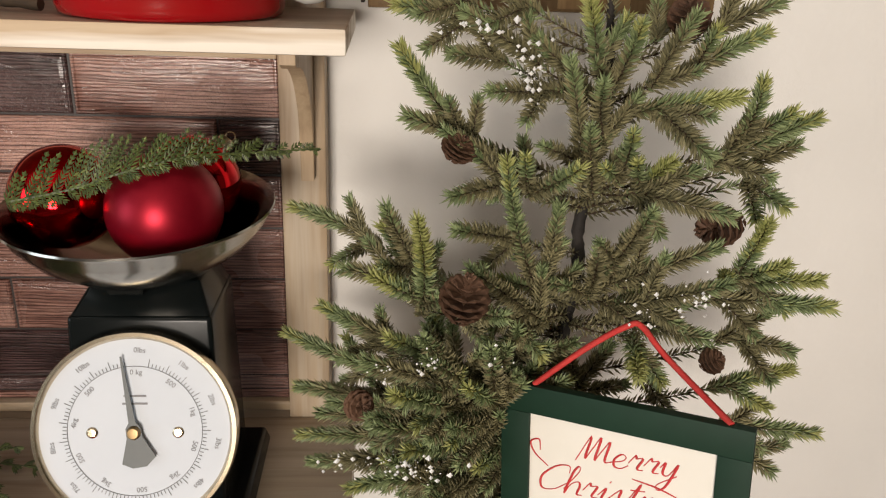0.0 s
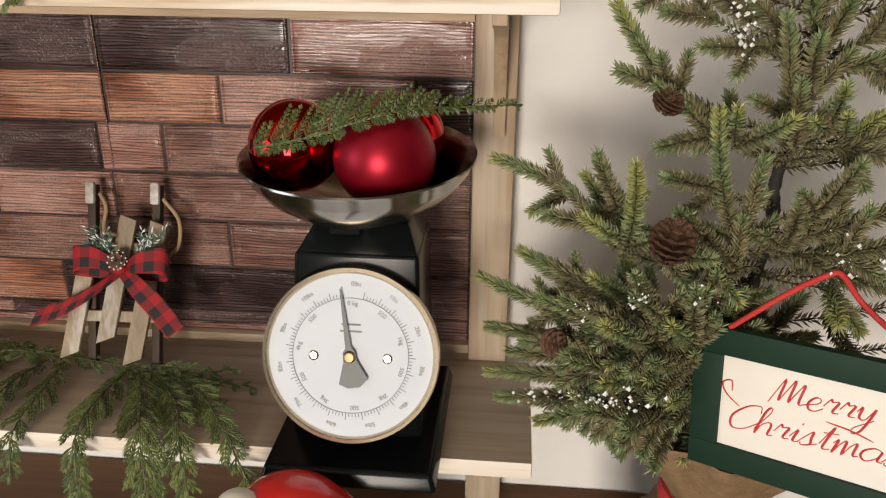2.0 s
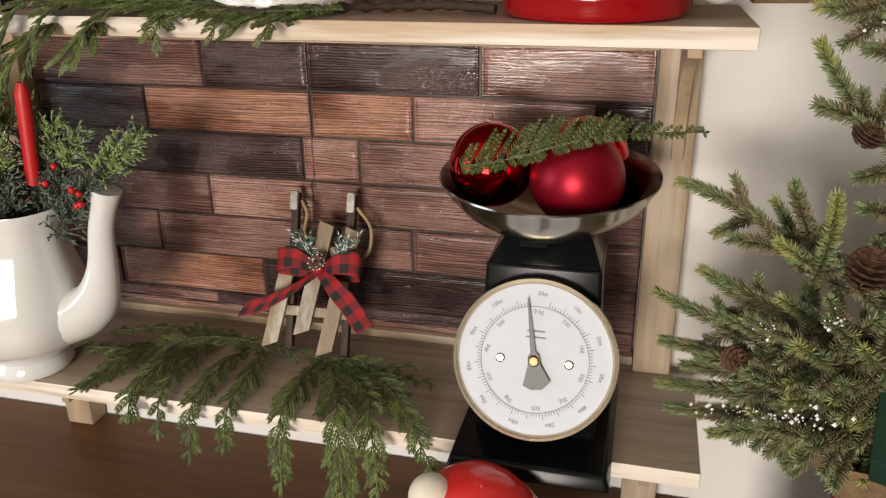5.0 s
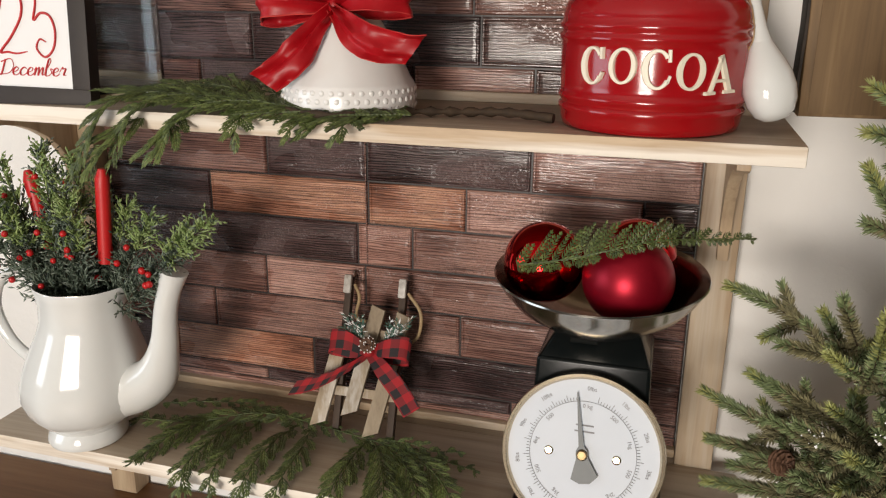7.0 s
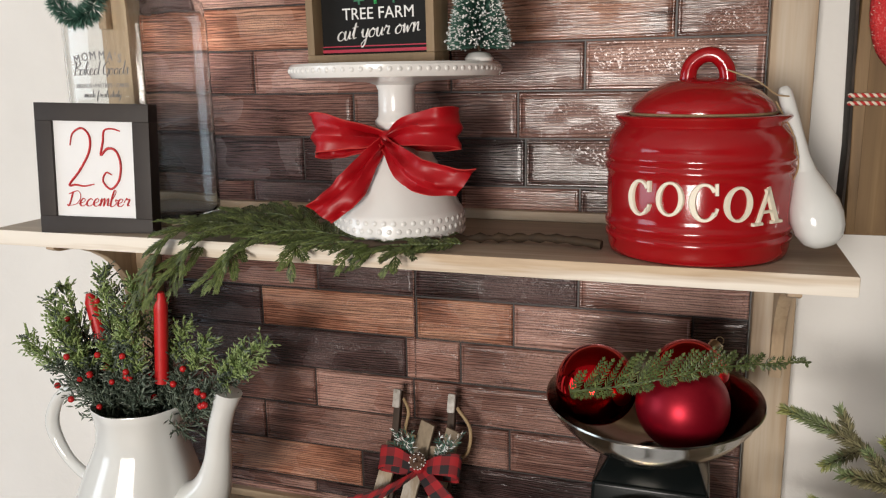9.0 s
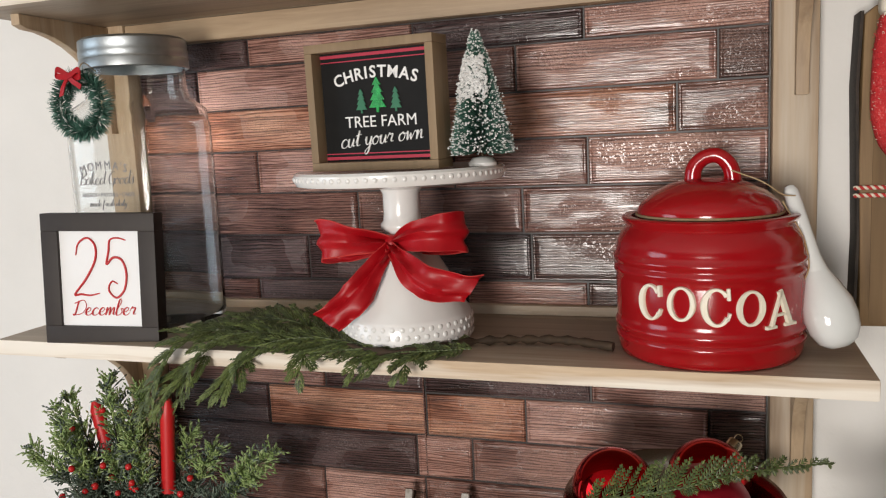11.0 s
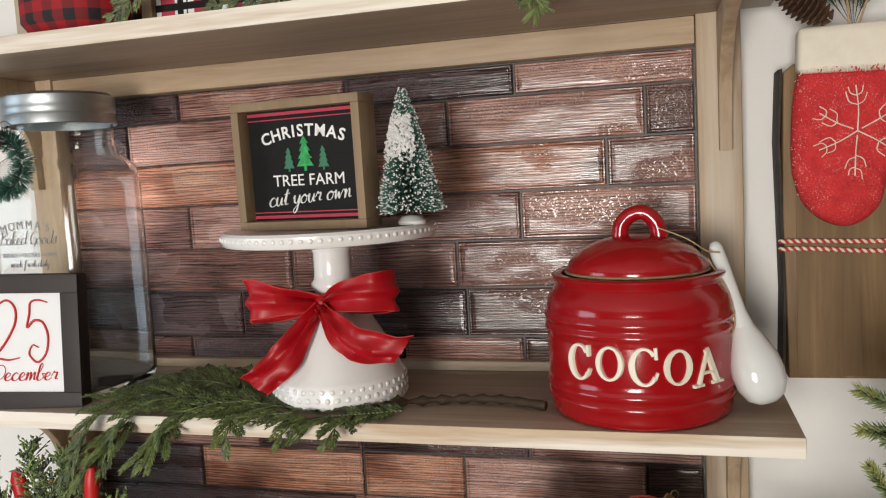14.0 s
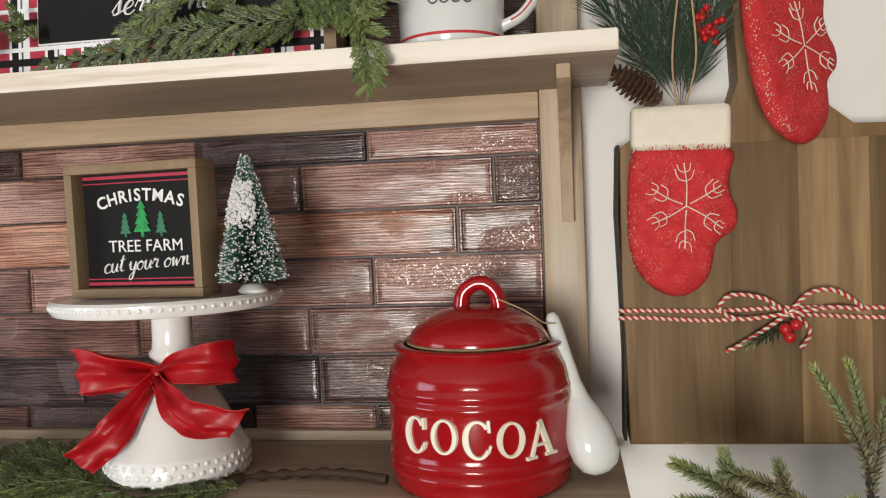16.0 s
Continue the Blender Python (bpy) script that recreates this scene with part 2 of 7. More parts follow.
_where = ramp(_nt, noise_tex(_nt, _v, 55, 3, 0.6), [(0.42, (0.06, 0.06, 0.06)), (0.70, (0.55, 0.55, 0.55))])
_red = ramp(_nt, noise_tex(_nt, _v, 90, 4, 0.6), [(0.3, (0.44, 0.010, 0.014)), (0.7, (0.60, 0.026, 0.026))])
_nt.links.new(mix(_nt, mix(_nt, 1.0, _spots, _where, "MULTIPLY"), _red, (0.72, 0.42, 0.38)), _b.inputs["Base Color"])
bump(_nt, _b, noise_tex(_nt, _v, 420, 3, 0.6), 0.9, 0.0018)
M_REDBERRY = speckled("red_berry", (0.42, 0.008, 0.010), (0.52, 0.02, 0.02), 40, 0.25, 0.05)
M_REDINK = speckled("red_ink", (0.50, 0.02, 0.025), (0.58, 0.035, 0.04), 60, 0.6, 0.05)
M_REDCORD = speckled("red_cord", (0.45, 0.02, 0.02), (0.55, 0.05, 0.04), 400, 0.8, 0.4)
M_GREENFRAME = speckled("green_painted_frame", (0.004, 0.022, 0.012), (0.007, 0.032, 0.018), 60, 0.6, 0.12)
M_GREENFRAME.node_tree.nodes["Principled BSDF"].inputs["Specular IOR Level"].default_value = 0.25
M_CARD = speckled("off_white_card", (0.70, 0.67, 0.60), (0.76, 0.73, 0.66), 30, 0.6, 0.05)
M_WHITECARD = speckled("white_card", (0.78, 0.79, 0.80), (0.83, 0.84, 0.85), 30, 0.55, 0.04)
M_DARKFRAME = speckled("espresso_frame", (0.016, 0.010, 0.008), (0.025, 0.017, 0.013), 70, 0.6, 0.12)
M_CHALK = speckled("black_board", (0.006, 0.006, 0.006), (0.012, 0.0115, 0.011), 50, 0.7, 0.08)
M_CHALK.node_tree.nodes["Principled BSDF"].inputs["Specular IOR Level"].default_value = 0.2
M_WHITEINK = speckled("white_ink", (0.78, 0.77, 0.75), (0.84, 0.83, 0.81), 60, 0.6, 0.05)
M_OAKFRAME = wood("tan_frame", [(0.3, (0.22, 0.145, 0.075)), (0.7, (0.31, 0.215, 0.12))], "z", 0.6, 30, None, 0.2)
M_STRIPE = speckled("crimson_stripe", (0.40, 0.02, 0.05), (0.46, 0.03, 0.06), 60, 0.6, 0.05)
M_GLITTER = speckled("green_glitter", (0.005, 0.12, 0.03), (0.03, 0.45, 0.10), 900, 0.3, 0.8, 0.3, 0.0008)
M_TREEINK = speckled("green_ink", (0.02, 0.13, 0.07), (0.035, 0.18, 0.09), 60, 0.6, 0.05)
M_TWINE = speckled("jute_twine", (0.30, 0.20, 0.10), (0.45, 0.33, 0.19), 500, 0.9, 0.6)
M_BURLAP = speckled("burlap", (0.14, 0.085, 0.038), (0.28, 0.185, 0.095), 420, 0.9, 0.9, 0, 0.0015)
M_CONE = speckled("pinecone_scale", (0.055, 0.026, 0.014), (0.15, 0.075, 0.042), 140, 0.75, 0.4)
M_TRUNK = speckled("dark_trunk", (0.010, 0.009, 0.008), (0.028, 0.022, 0.018), 180, 0.85, 0.7, 0, 0.0015)
M_SNOW = speckled("flocked_snow", (0.80, 0.80, 0.79), (0.86, 0.86, 0.85), 300, 0.85, 0.7, 0, 0.001)
M_SPRUCE = leaf_mat("spruce_needles", (0.100, 0.094, 0.048), (0.290, 0.262, 0.140))
M_SPRUCELIGHT = leaf_mat("young_spruce_needles", (0.22, 0.24, 0.070), (0.40, 0.41, 0.16))
M_SPRUCEMID = leaf_mat("green_spruce_needles", (0.110, 0.148, 0.064), (0.270, 0.325, 0.155))
M_CEDAR = leaf_mat("cedar_scales", (0.028, 0.042, 0.010), (0.085, 0.112, 0.030))
M_CEDARLIGHT = leaf_mat("cedar_light_scales", (0.07, 0.10, 0.022), (0.16, 0.20, 0.06))
M_JUNIPER = leaf_mat("juniper_scales", (0.030, 0.048, 0.032), (0.15, 0.19, 0.14))
M_JUNIPERTIP = leaf_mat("juniper_tips", (0.14, 0.22, 0.06), (0.28, 0.36, 0.14))
M_PINELONG = leaf_mat("long_pine_needles", (0.008, 0.026, 0.012), (0.026, 0.060, 0.028))
M_BRUSH = leaf_mat("bottle_brush_bristles", (0.020, 0.078, 0.056), (0.085, 0.20, 0.15))
M_STEM = speckled("brown_stem", (0.016, 0.009, 0.004), (0.060, 0.034, 0.015), 200, 0.8, 0.5)
M_CHECK = checks("buffalo_check", 0.022, ((0.30, 0.005, 0.009), (0.012, 0.008, 0.009)))
M_TIPPAINT = speckled("worn_white_paint", (0.20, 0.17, 0.14), (0.74, 0.72, 0.68), 120, 0.7, 0.4)
M_RUNNER = wood("dark_stained_runner", [(0.3, (0.03, 0.018, 0.011)), (0.7, (0.085, 0.05, 0.03))], "z", 0.7, 40)
M_SLAT = wood("weathered_slat", [(0.3, (0.22, 0.16, 0.10)), (0.7, (0.42, 0.34, 0.24))], "z", 0.75, 45, (0.62, 0.58, 0.52), 0.5)

m_glass, _nt, _b = principled("clear_glass", (0.97, 0.985, 0.98), 0.02)
_b.inputs["Transmission Weight"].default_value = 1.0
_b.inputs["IOR"].default_value = 1.35
M_GLASS = m_glass


# ---- mesh helpers ----
def finish(ob, parent):
    if parent is not None:
        ob.parent = parent
        ob.matrix_parent_inverse = Matrix.Translation(parent.matrix_world.translation).inverted() if parent.type == "EMPTY" else Matrix()
    return ob


def part(name, bm, material, parent=None, label="", smooth=None):
    """One mesh object, built in world metres, under a thing or a part."""
    me = bpy.data.meshes.new(name)
    bm.to_mesh(me)
    bm.free()
    mats = material if isinstance(material, (list, tuple)) else [material]
    for m in mats:
        me.materials.append(m)
    if smooth is not None:
        me.polygons.foreach_set("use_smooth", [True] * len(me.polygons))
        me.set_sharp_from_angle(angle=radians(smooth))
    ob = new(name, me)
    finish(ob, parent)
    if label:
        ob["label"] = label
    return ob


def thing(name, at, label, category, group="", kind=""):
    ob = new(name)
    ob.empty_display_size = 0.02
    ob.location = at
    ob.matrix_world = Matrix.Translation(at)
    return tagged(ob, label, category, group, kind)


def box(lo, hi, bevel=0.0, m=None, segments=2, bm=None):
    b = bm or bmesh.new()
    lo, hi = Vector(lo), Vector(hi)
    r = bmesh.ops.create_cube(b, size=1.0)
    bmesh.ops.transform(b, verts=r["verts"], matrix=Matrix.Translation((lo + hi) / 2) @ Matrix.Diagonal((*(hi - lo), 1)))
    if bevel:
        edges = list({e for v in r["verts"] for e in v.link_edges})
        bmesh.ops.bevel(b, geom=edges, offset=bevel, segments=segments, profile=0.6, affect="EDGES", clamp_overlap=True)
    if m is not None:
        bmesh.ops.transform(b, verts=b.verts[:], matrix=m)
    return b


def lathe(profile, centre, segs=48, m=None, bm=None, squash=None):
    """A turned body from (radius, height) pairs; squash(angle, radius) may alter the outline."""
    b = bm or bmesh.new()
    made, rings = [], []
    for r, z in profile:
        if r < 1e-6:
            ring = [b.verts.new((0, 0, z))]
        else:
            ring = []
            for i in range(segs):
                a = 2 * math.pi * i / segs
                k = squash(a, r) if squash else 1.0
                ring.append(b.verts.new((r * k * math.cos(a), r * k * math.sin(a), z)))
        rings.append(ring)
        made += ring
    for p, q in zip(rings, rings[1:]):
        for i in range(segs):
            j = (i + 1) % segs
            if len(p) == 1 and len(q) == 1:
                continue
            if len(p) == 1:
                b.faces.new((p[0], q[j], q[i]))
            elif len(q) == 1:
                b.faces.new((p[i], p[j], q[0]))
            else:
                b.faces.new((p[i], p[j], q[j], q[i]))
    mm = Matrix.Translation(centre) @ (m or Matrix())
    bmesh.ops.transform(b, verts=made, matrix=mm)
    bmesh.ops.recalc_face_normals(b, faces=b.faces[:])
    return b


def curve_points(pts, n=8):
    """A smooth line through the points."""
    p = [Vector(q) for q in pts]
    p = [2 * p[0] - p[1]] + p + [2 * p[-1] - p[-2]]
    out = []
    for i in range(1, len(p) - 2):
        for k in range(n):
            t = k / n
            a, b, c, d = p[i - 1], p[i], p[i + 1], p[i + 2]
            out.append(0.5 * ((2 * b) + (c - a) * t + (2 * a - 5 * b + 4 * c - d) * t * t + (3 * b - a - 3 * c + d) * t ** 3))
    out.append(p[-2])
    return out


def tube(pts, radius, segs=10, bm=None, flat=1.0):
    """A swept round bar; radius is a number or a function of 0..1."""
    b = bm or bmesh.new()
    pts = [Vector(p) for p in pts]
    rings, up = [], None
    for i, p in enumerate(pts):
        d = (pts[min(i + 1, len(pts) - 1)] - pts[max(i - 1, 0)]).normalized()
        if up is None:
            up = d.orthogonal().normalized()
        side = d.cross(up)
        side = side.normalized() if side.length > 1e-6 else d.orthogonal().normalized()
        up = side.cross(d).normalized()
        r = radius(i / (len(pts) - 1)) if callable(radius) else radius
        rings.append([b.verts.new(p + side * r * math.cos(2 * math.pi * k / segs) + up * r * flat * math.sin(2 * math.pi * k / segs)) for k in range(segs)])
    for p, q in zip(rings, rings[1:]):
        for i in range(segs):
            b.faces.new((p[i], p[(i + 1) % segs], q[(i + 1) % segs], q[i]))
    b.faces.new(rings[0][::-1])
    b.faces.new(rings[-1])
    bmesh.ops.recalc_face_normals(b, faces=b.faces[:])
    return b


def band(pts, sides, half, thick=0.0006, bm=None, uvscale=1.0):
    """A ribbon along a line; sides gives its width's direction and half its half width, as lists or constants."""
    b = bm or bmesh.new()
    uv = b.loops.layers.uv.verify()
    n = len(pts)
    rows, run = [], 0.0
    for i, p in enumerate(pts):
        p = Vector(p)
        s = Vector(sides[i] if isinstance(sides, list) else sides).normalized()
        h = half(i / (n - 1)) if callable(half) else half
        d = (Vector(pts[min(i + 1, n - 1)]) - Vector(pts[max(i - 1, 0)])).normalized()
        nn = s.cross(d).normalized() * thick
        if i:
            run += (p - Vector(pts[i - 1])).length
        rows.append(([b.verts.new(p + s * h * k + nn) for k in (-1, -0.33, 0.33, 1)], [b.verts.new(p + s * h * k - nn) for k in (-1, -0.33, 0.33, 1)], run, h))
    for (t0, u0, r0, h0), (t1, u1, r1, h1) in zip(rows, rows[1:]):
        for k in range(3):
            for quad in ((t0[k], t0[k + 1], t1[k + 1], t1[k]), (u0[k + 1], u0[k], u1[k], u1[k + 1])):
                f = b.faces.new(quad)
                for lp in f.loops:
                    v = lp.vert
                    row0 = v in t0 or v in u0
                    idx = (t0 + u0 + t1 + u1).index(v) % 4
                    lp[uv].uv = ((r0 if row0 else r1) * uvscale, (-1, -0.33, 0.33, 1)[idx] * (h0 if row0 else h1) * uvscale)
        b.faces.new((t0[0], t1[0], u1[0], u0[0]))
        b.faces.new((t0[3], u0[3], u1[3], t1[3]))
    for t, u, _, _ in (rows[0], rows[-1]):
        b.faces.new((t[0], t[3], u[3], u[0]))
    bmesh.ops.recalc_face_normals(b, faces=b.faces[:])
    return b


def prism(outline, y0, y1, bevel=0.0, bm=None, m=None):
    """A slab cut to an outline of (x, z), from y0 to y1."""
    b = bm or bmesh.new()
    front = [b.verts.new((x, y0, z)) for x, z in outline]
    back = [b.verts.new((x, y1, z)) for x, z in outline]
    n = len(outline)
    f1, f2 = b.faces.new(front), b.faces.new(back[::-1])
    for i in range(n):
        b.faces.new((front[i], back[i], back[(i + 1) % n], front[(i + 1) % n]))
    bmesh.ops.recalc_face_normals(b, faces=b.faces[:])
    if bevel:
        bmesh.ops.bevel(b, geom=list(f1.edges) + list(f2.edges), offset=bevel, segments=2, profile=0.6, affect="EDGES", clamp_overlap=True)
    if m is not None:
        bmesh.ops.transform(b, verts=b.verts[:], matrix=m)
    return b


class Pile:
    """Many small spindles gathered into one mesh, as needles, scales or bristles."""

    def __init__(self):
        self.v, self.f, self.m = [], [], []

    def spindle(self, a, c, w, t, side=None, mat=0, mid=0.45):
        a, c = Vector(a), Vector(c)
        d = c - a
        s = (side - d * (side.dot(d) / max(d.length_squared, 1e-12))) if side is not None else d.orthogonal()
        s = s.normalized() if s.length > 1e-9 else d.orthogonal().normalized()
        u = d.cross(s).normalized()
        p = a + d * mid
        k = len(self.v)
        self.v += [a, c, p + s * w, p - s * w, p + u * t, p - u * t]
        for x, y in ((2, 4), (4, 3), (3, 5), (5, 2)):
            self.f += [(k, k + x, k + y), (k + 1, k + y, k + x)]
            self.m += [mat, mat]

    def blob(self, p, r, mat=0):
        k = len(self.v)
        p = Vector(p)
        for d in ((1, 0, 0), (-1, 0, 0), (0, 1, 0), (0, -1, 0), (0, 0, 1), (0, 0, -1)):
            self.v.append(p + Vector(d) * r * random.uniform(0.6, 1.2))
        for tri in ((0, 2, 4), (2, 1, 4), (1, 3, 4), (3, 0, 4), (2, 0, 5), (1, 2, 5), (3, 1, 5), (0, 3, 5)):
            self.f.append(tuple(k + i for i in tri))
            self.m.append(mat)

    def make(self, name, mats, parent=None, label=""):
        me = bpy.data.meshes.new(name)
        me.from_pydata([tuple(v) for v in self.v], [], self.f)
        for m in mats:
            me.materials.append(m)
        me.polygons.foreach_set("material_index", self.m)
        me.update()
        ob = new(name, me)
        finish(ob, parent)
        return tagged(ob, label, "", "", "stuff")


def lettering(name, body, size, m, material, parent, depth=0.0004, shear=0.0, fat=0.0, space=1.0, label="", bevel=0.0):
    """A line of writing as a mesh, centred on m, reading along its x with its top along its y."""
    c = bpy.data.curves.new(name, "FONT")
    c.body, c.size, c.shear, c.offset, c.extrude, c.space_character = body, size, shear, fat, depth, space
    c.align_x, c.align_y, c.resolution_u, c.bevel_depth = "CENTER", "CENTER", 3, bevel
    tmp = new(name + "_outline", c)
    bpy.context.view_layer.update()
    me = bpy.data.meshes.new_from_object(tmp.evaluated_get(bpy.context.evaluated_depsgraph_get()))
    bpy.data.objects.remove(tmp)
    bpy.data.curves.remove(c)
    me.transform(m)
    me.materials.clear()
    me.materials.append(material)
    ob = new(name, me)
    finish(ob, parent)
    if label:
        ob["label"] = label
    return ob


def pen(pts, width, m, bm, depth=0.0006):
    """A brush stroke on a flat card, in the card's own x and y."""
    line = curve_points([(x, y, 0) for x, y in pts], 6)
    n = len(line)
    loc = tube([m @ p for p in line], lambda u: width * (0.45 + 0.55 * math.sin(math.pi * min(1, max(0, u)) ) ** 0.6), 6, bm)
    return loc


UPRIGHT = pose(0, 0, 0, 90, 0, 0)   # stands a flat drawing up, facing the viewer


GLYPHS = {}


def glyph(ch, *strokes_of):
    GLYPHS[ch] = [[tuple(float(v) for v in p.split(",")) for p in st.split()] for st in strokes_of]


glyph("a", ".85,.85 .5,1 .12,.7 .1,.25 .4,0 .75,.35 .85,.85 .82,.2 1.05,.1")
glyph("b", "0,.3 .45,1.6 .4,2.1 .2,1.9 .15,.2 .5,0 .8,.4 .6,.85 .9,.8")
glyph("c", ".75,.8 .45,1 .12,.6 .2,.1 .55,0 .85,.25")
glyph("d", ".8,.85 .45,1 .1,.6 .2,.05 .6,.15 .9,1.2 .95,2.1 .85,.3 1.1,.1")
glyph("e", "0,.3 .55,.55 .65,.85 .4,1 .15,.6 .25,.1 .6,0 .9,.3")
glyph("f", "0,.3 .55,1.6 .45,2.1 .25,1.7 .15,-.8 .4,-.9 .35,.1 .8,.3")
glyph("h", "0,.3 .4,1.7 .3,2.1 .15,1.6 .1,0 .25,.7 .55,1 .7,.7 .7,.1 .95,.1")
glyph("i", "0,.4 .25,1 .22,.15 .5,.15", ".3,1.42 .34,1.54")
glyph("k", "0,.3 .4,1.7 .3,2.1 .12,1.6 .1,0", ".1,.45 .6,.95 .25,.5 .75,0")
glyph("l", "0,.3 .4,1.7 .3,2.1 .12,1.6 .2,.1 .5,.15")
glyph("m", "0,.7 .15,1 .12,0 .3,.75 .5,1 .55,0 .75,.75 .95,1 1.0,.15 1.25,.15")
glyph("n", "0,.7 .15,1 .12,0 .3,.75 .55,1 .6,.15 .85,.15")
glyph("o", ".5,1 .12,.6 .25,.05 .65,.15 .75,.7 .5,1 .6,.8 .95,.85")
glyph("r", "0,.5 .2,1.1 .3,.9 .6,.95 .5,.2 .8,.15")
glyph("s", "0,.2 .45,1.1 .5,.6 .55,.15 .2,0 .1,.2", ".5,.1 .85,.3")
glyph("t", ".1,.4 .4,1.8 .3,.2 .65,.15", ".05,1.25 .7,1.35")
glyph("u", "0,.6 .15,1 .15,.2 .45,.05 .7,.95 .7,.15 .95,.15")
glyph("v", "0,.7 .2,1 .3,.05 .65,.9 .9,.85")
glyph("w", "0,.7 .15,1 .2,.05 .5,.8 .6,.05 .95,.95 1.2,.85")
glyph("y", "0,.6 .15,1 .2,.25 .5,.15 .75,1 .6,-.6 .3,-1 .2,-.6 .9,.2")
glyph("M", "0,0 .35,1.9 .42,.25 .62,1.0 .85,1.9 .92,.25 1.1,.9 1.35,1.7 1.42,.3 1.75,.3")
glyph("C", "1.35,1.5 1.2,2.0 .6,1.8 .1,.9 .3,.05 .9,.1 1.4,.7")
glyph("D", ".45,1.9 .3,.1 .05,.15 .4,.05 1.2,.3 1.5,1.2 1.0,2.0 0,1.6")
glyph("B", ".3,1.9 .2,0", "0,1.6 .6,2.1 1.1,1.7 .4,1.1 1.1,.8 1.0,.1 .1,.1")
glyph("G", "1.1,1.7 .7,2.0 .1,1.2 .3,.1 .9,.2 1.1,.9 .6,.9", "1.1,.9 .9,-.3")


def cursive(name, words, width, x_height, m, material, parent, stroke, slant=0.3, label=""):
    """Brush lettering: joined strokes with thick and thin, centred on m, as wide as asked."""
    lines, x = [], 0.0
    for ch in words:
        if ch == " ":
            x += 0.55
            continue
        for st in GLYPHS[ch]:
            lines.append([(x + px, py) for px, py in st])
        x += max(px for st in GLYPHS[ch] for px, _ in st) - 0.04
    k = width / x
    bm = bmesh.new()
    for st in lines:
        pts = [m @ Vector(((px - x / 2) * k + slant * py * x_height, (py - 0.5) * x_height, 0)) for px, py in st]
        line = curve_points(pts, 5)
        n = len(line)
        upv = (m.to_3x3() @ Vector((0, 1, 0))).normalized()
        run = [abs((line[min(i + 1, n - 1)] - line[max(i - 1, 0)]).normalized().dot(upv)) for i in range(n)]
        fall = [(line[min(i + 1, n - 1)] - line[max(i - 1, 0)]).dot(upv) < 0 for i in range(n)]
        wid = [stroke * (0.55 + (0.75 * run[i] if fall[i] else 0.0)) for i in range(n)]
        wid = [(wid[max(i - 1, 0)] + wid[i] + wid[min(i + 1, n - 1)]) / 3 for i in range(n)]
        tube(line, lambda u: wid[min(n - 1, round(u * (n - 1)))], 6, bm)
    return part(name, bm, material, parent, label, 60)

# ---- the room ----
def structure(name, bm, material, label, category, smooth=None):
    return tagged(part(name, bm, material, None, "", smooth), label, category, "", "structure")


structure("wall_north", box((-2.7, WALL, 0), (2.7, WALL + 0.12, 2.6)), M_WALL, "off-white wall with fine plaster texture", "wall")
structure("wall_east", box((2.6, -3.52, 0), (2.72, WALL, 2.6)), M_ROOM, "unseen greige wall, darkened to cut bounce light", "wall")
structure("floor", box((-2.72, -3.52, -0.1), (2.72, WALL + 0.12, 0)), M_FLOOR, "brown wooden floor of the room", "floor")
structure("ceiling", box((-2.72, -3.52, 2.6), (2.72, WALL + 0.12, 2.7)), M_CEIL, "unseen ceiling, greyed to cut bounce light", "ceiling")


def wall_with_opening(name, horizontal, fixed, a0, a1, o0, o1, z0, z1):
    bm = bmesh.new()
    for (p, q, r, s) in ((a0, o0, 0, 2.6), (o1, a1, 0, 2.6), (o0, o1, 0, z0), (o0, o1, z1, 2.6)):
        lo, hi = ((p, fixed - 0.12, r), (q, fixed, s)) if horizontal else ((fixed - 0.12, p, r), (fixed, q, s))
        box(lo, hi, bm=bm)
    structure(name, bm, M_ROOM, "unseen greige window wall, darkened to cut bounce light", "wall")


# window walls out of view, coloured dark so they return little light
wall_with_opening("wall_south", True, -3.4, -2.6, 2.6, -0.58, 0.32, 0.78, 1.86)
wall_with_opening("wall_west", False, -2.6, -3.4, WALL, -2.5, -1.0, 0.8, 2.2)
for k, (lo, hi, horiz) in enumerate((((-0.58, -3.43, 0.78), (0.32, -3.39, 1.86), True), ((-2.63, -2.5, 0.8), (-2.59, -1.0, 2.2), False))):
    win = thing("window_%d" % (k + 1), lo, "white framed window letting in daylight", "window", "", "structure")
    a, b = Vector(lo), Vector(hi)
    ax = 0 if horiz else 1
    for j in range(3):
        p, q = a.copy(), b.copy()
        c = a[ax] + (b[ax] - a[ax]) * j / 2
        p[ax], q[ax] = c - 0.025, c + 0.025
        part("mullion", box(p, q, 0.004), M_TRIM, win)
    for j in range(3):
        p, q = a.copy(), b.copy()
        c = a[2] + (b[2] - a[2]) * j / 2
        p[2], q[2] = c - 0.02, c + 0.02
        p[1 - ax] += 0.003
        q[1 - ax] -= 0.003
        part("transom", box(p, q, 0.003), M_TRIM, win)

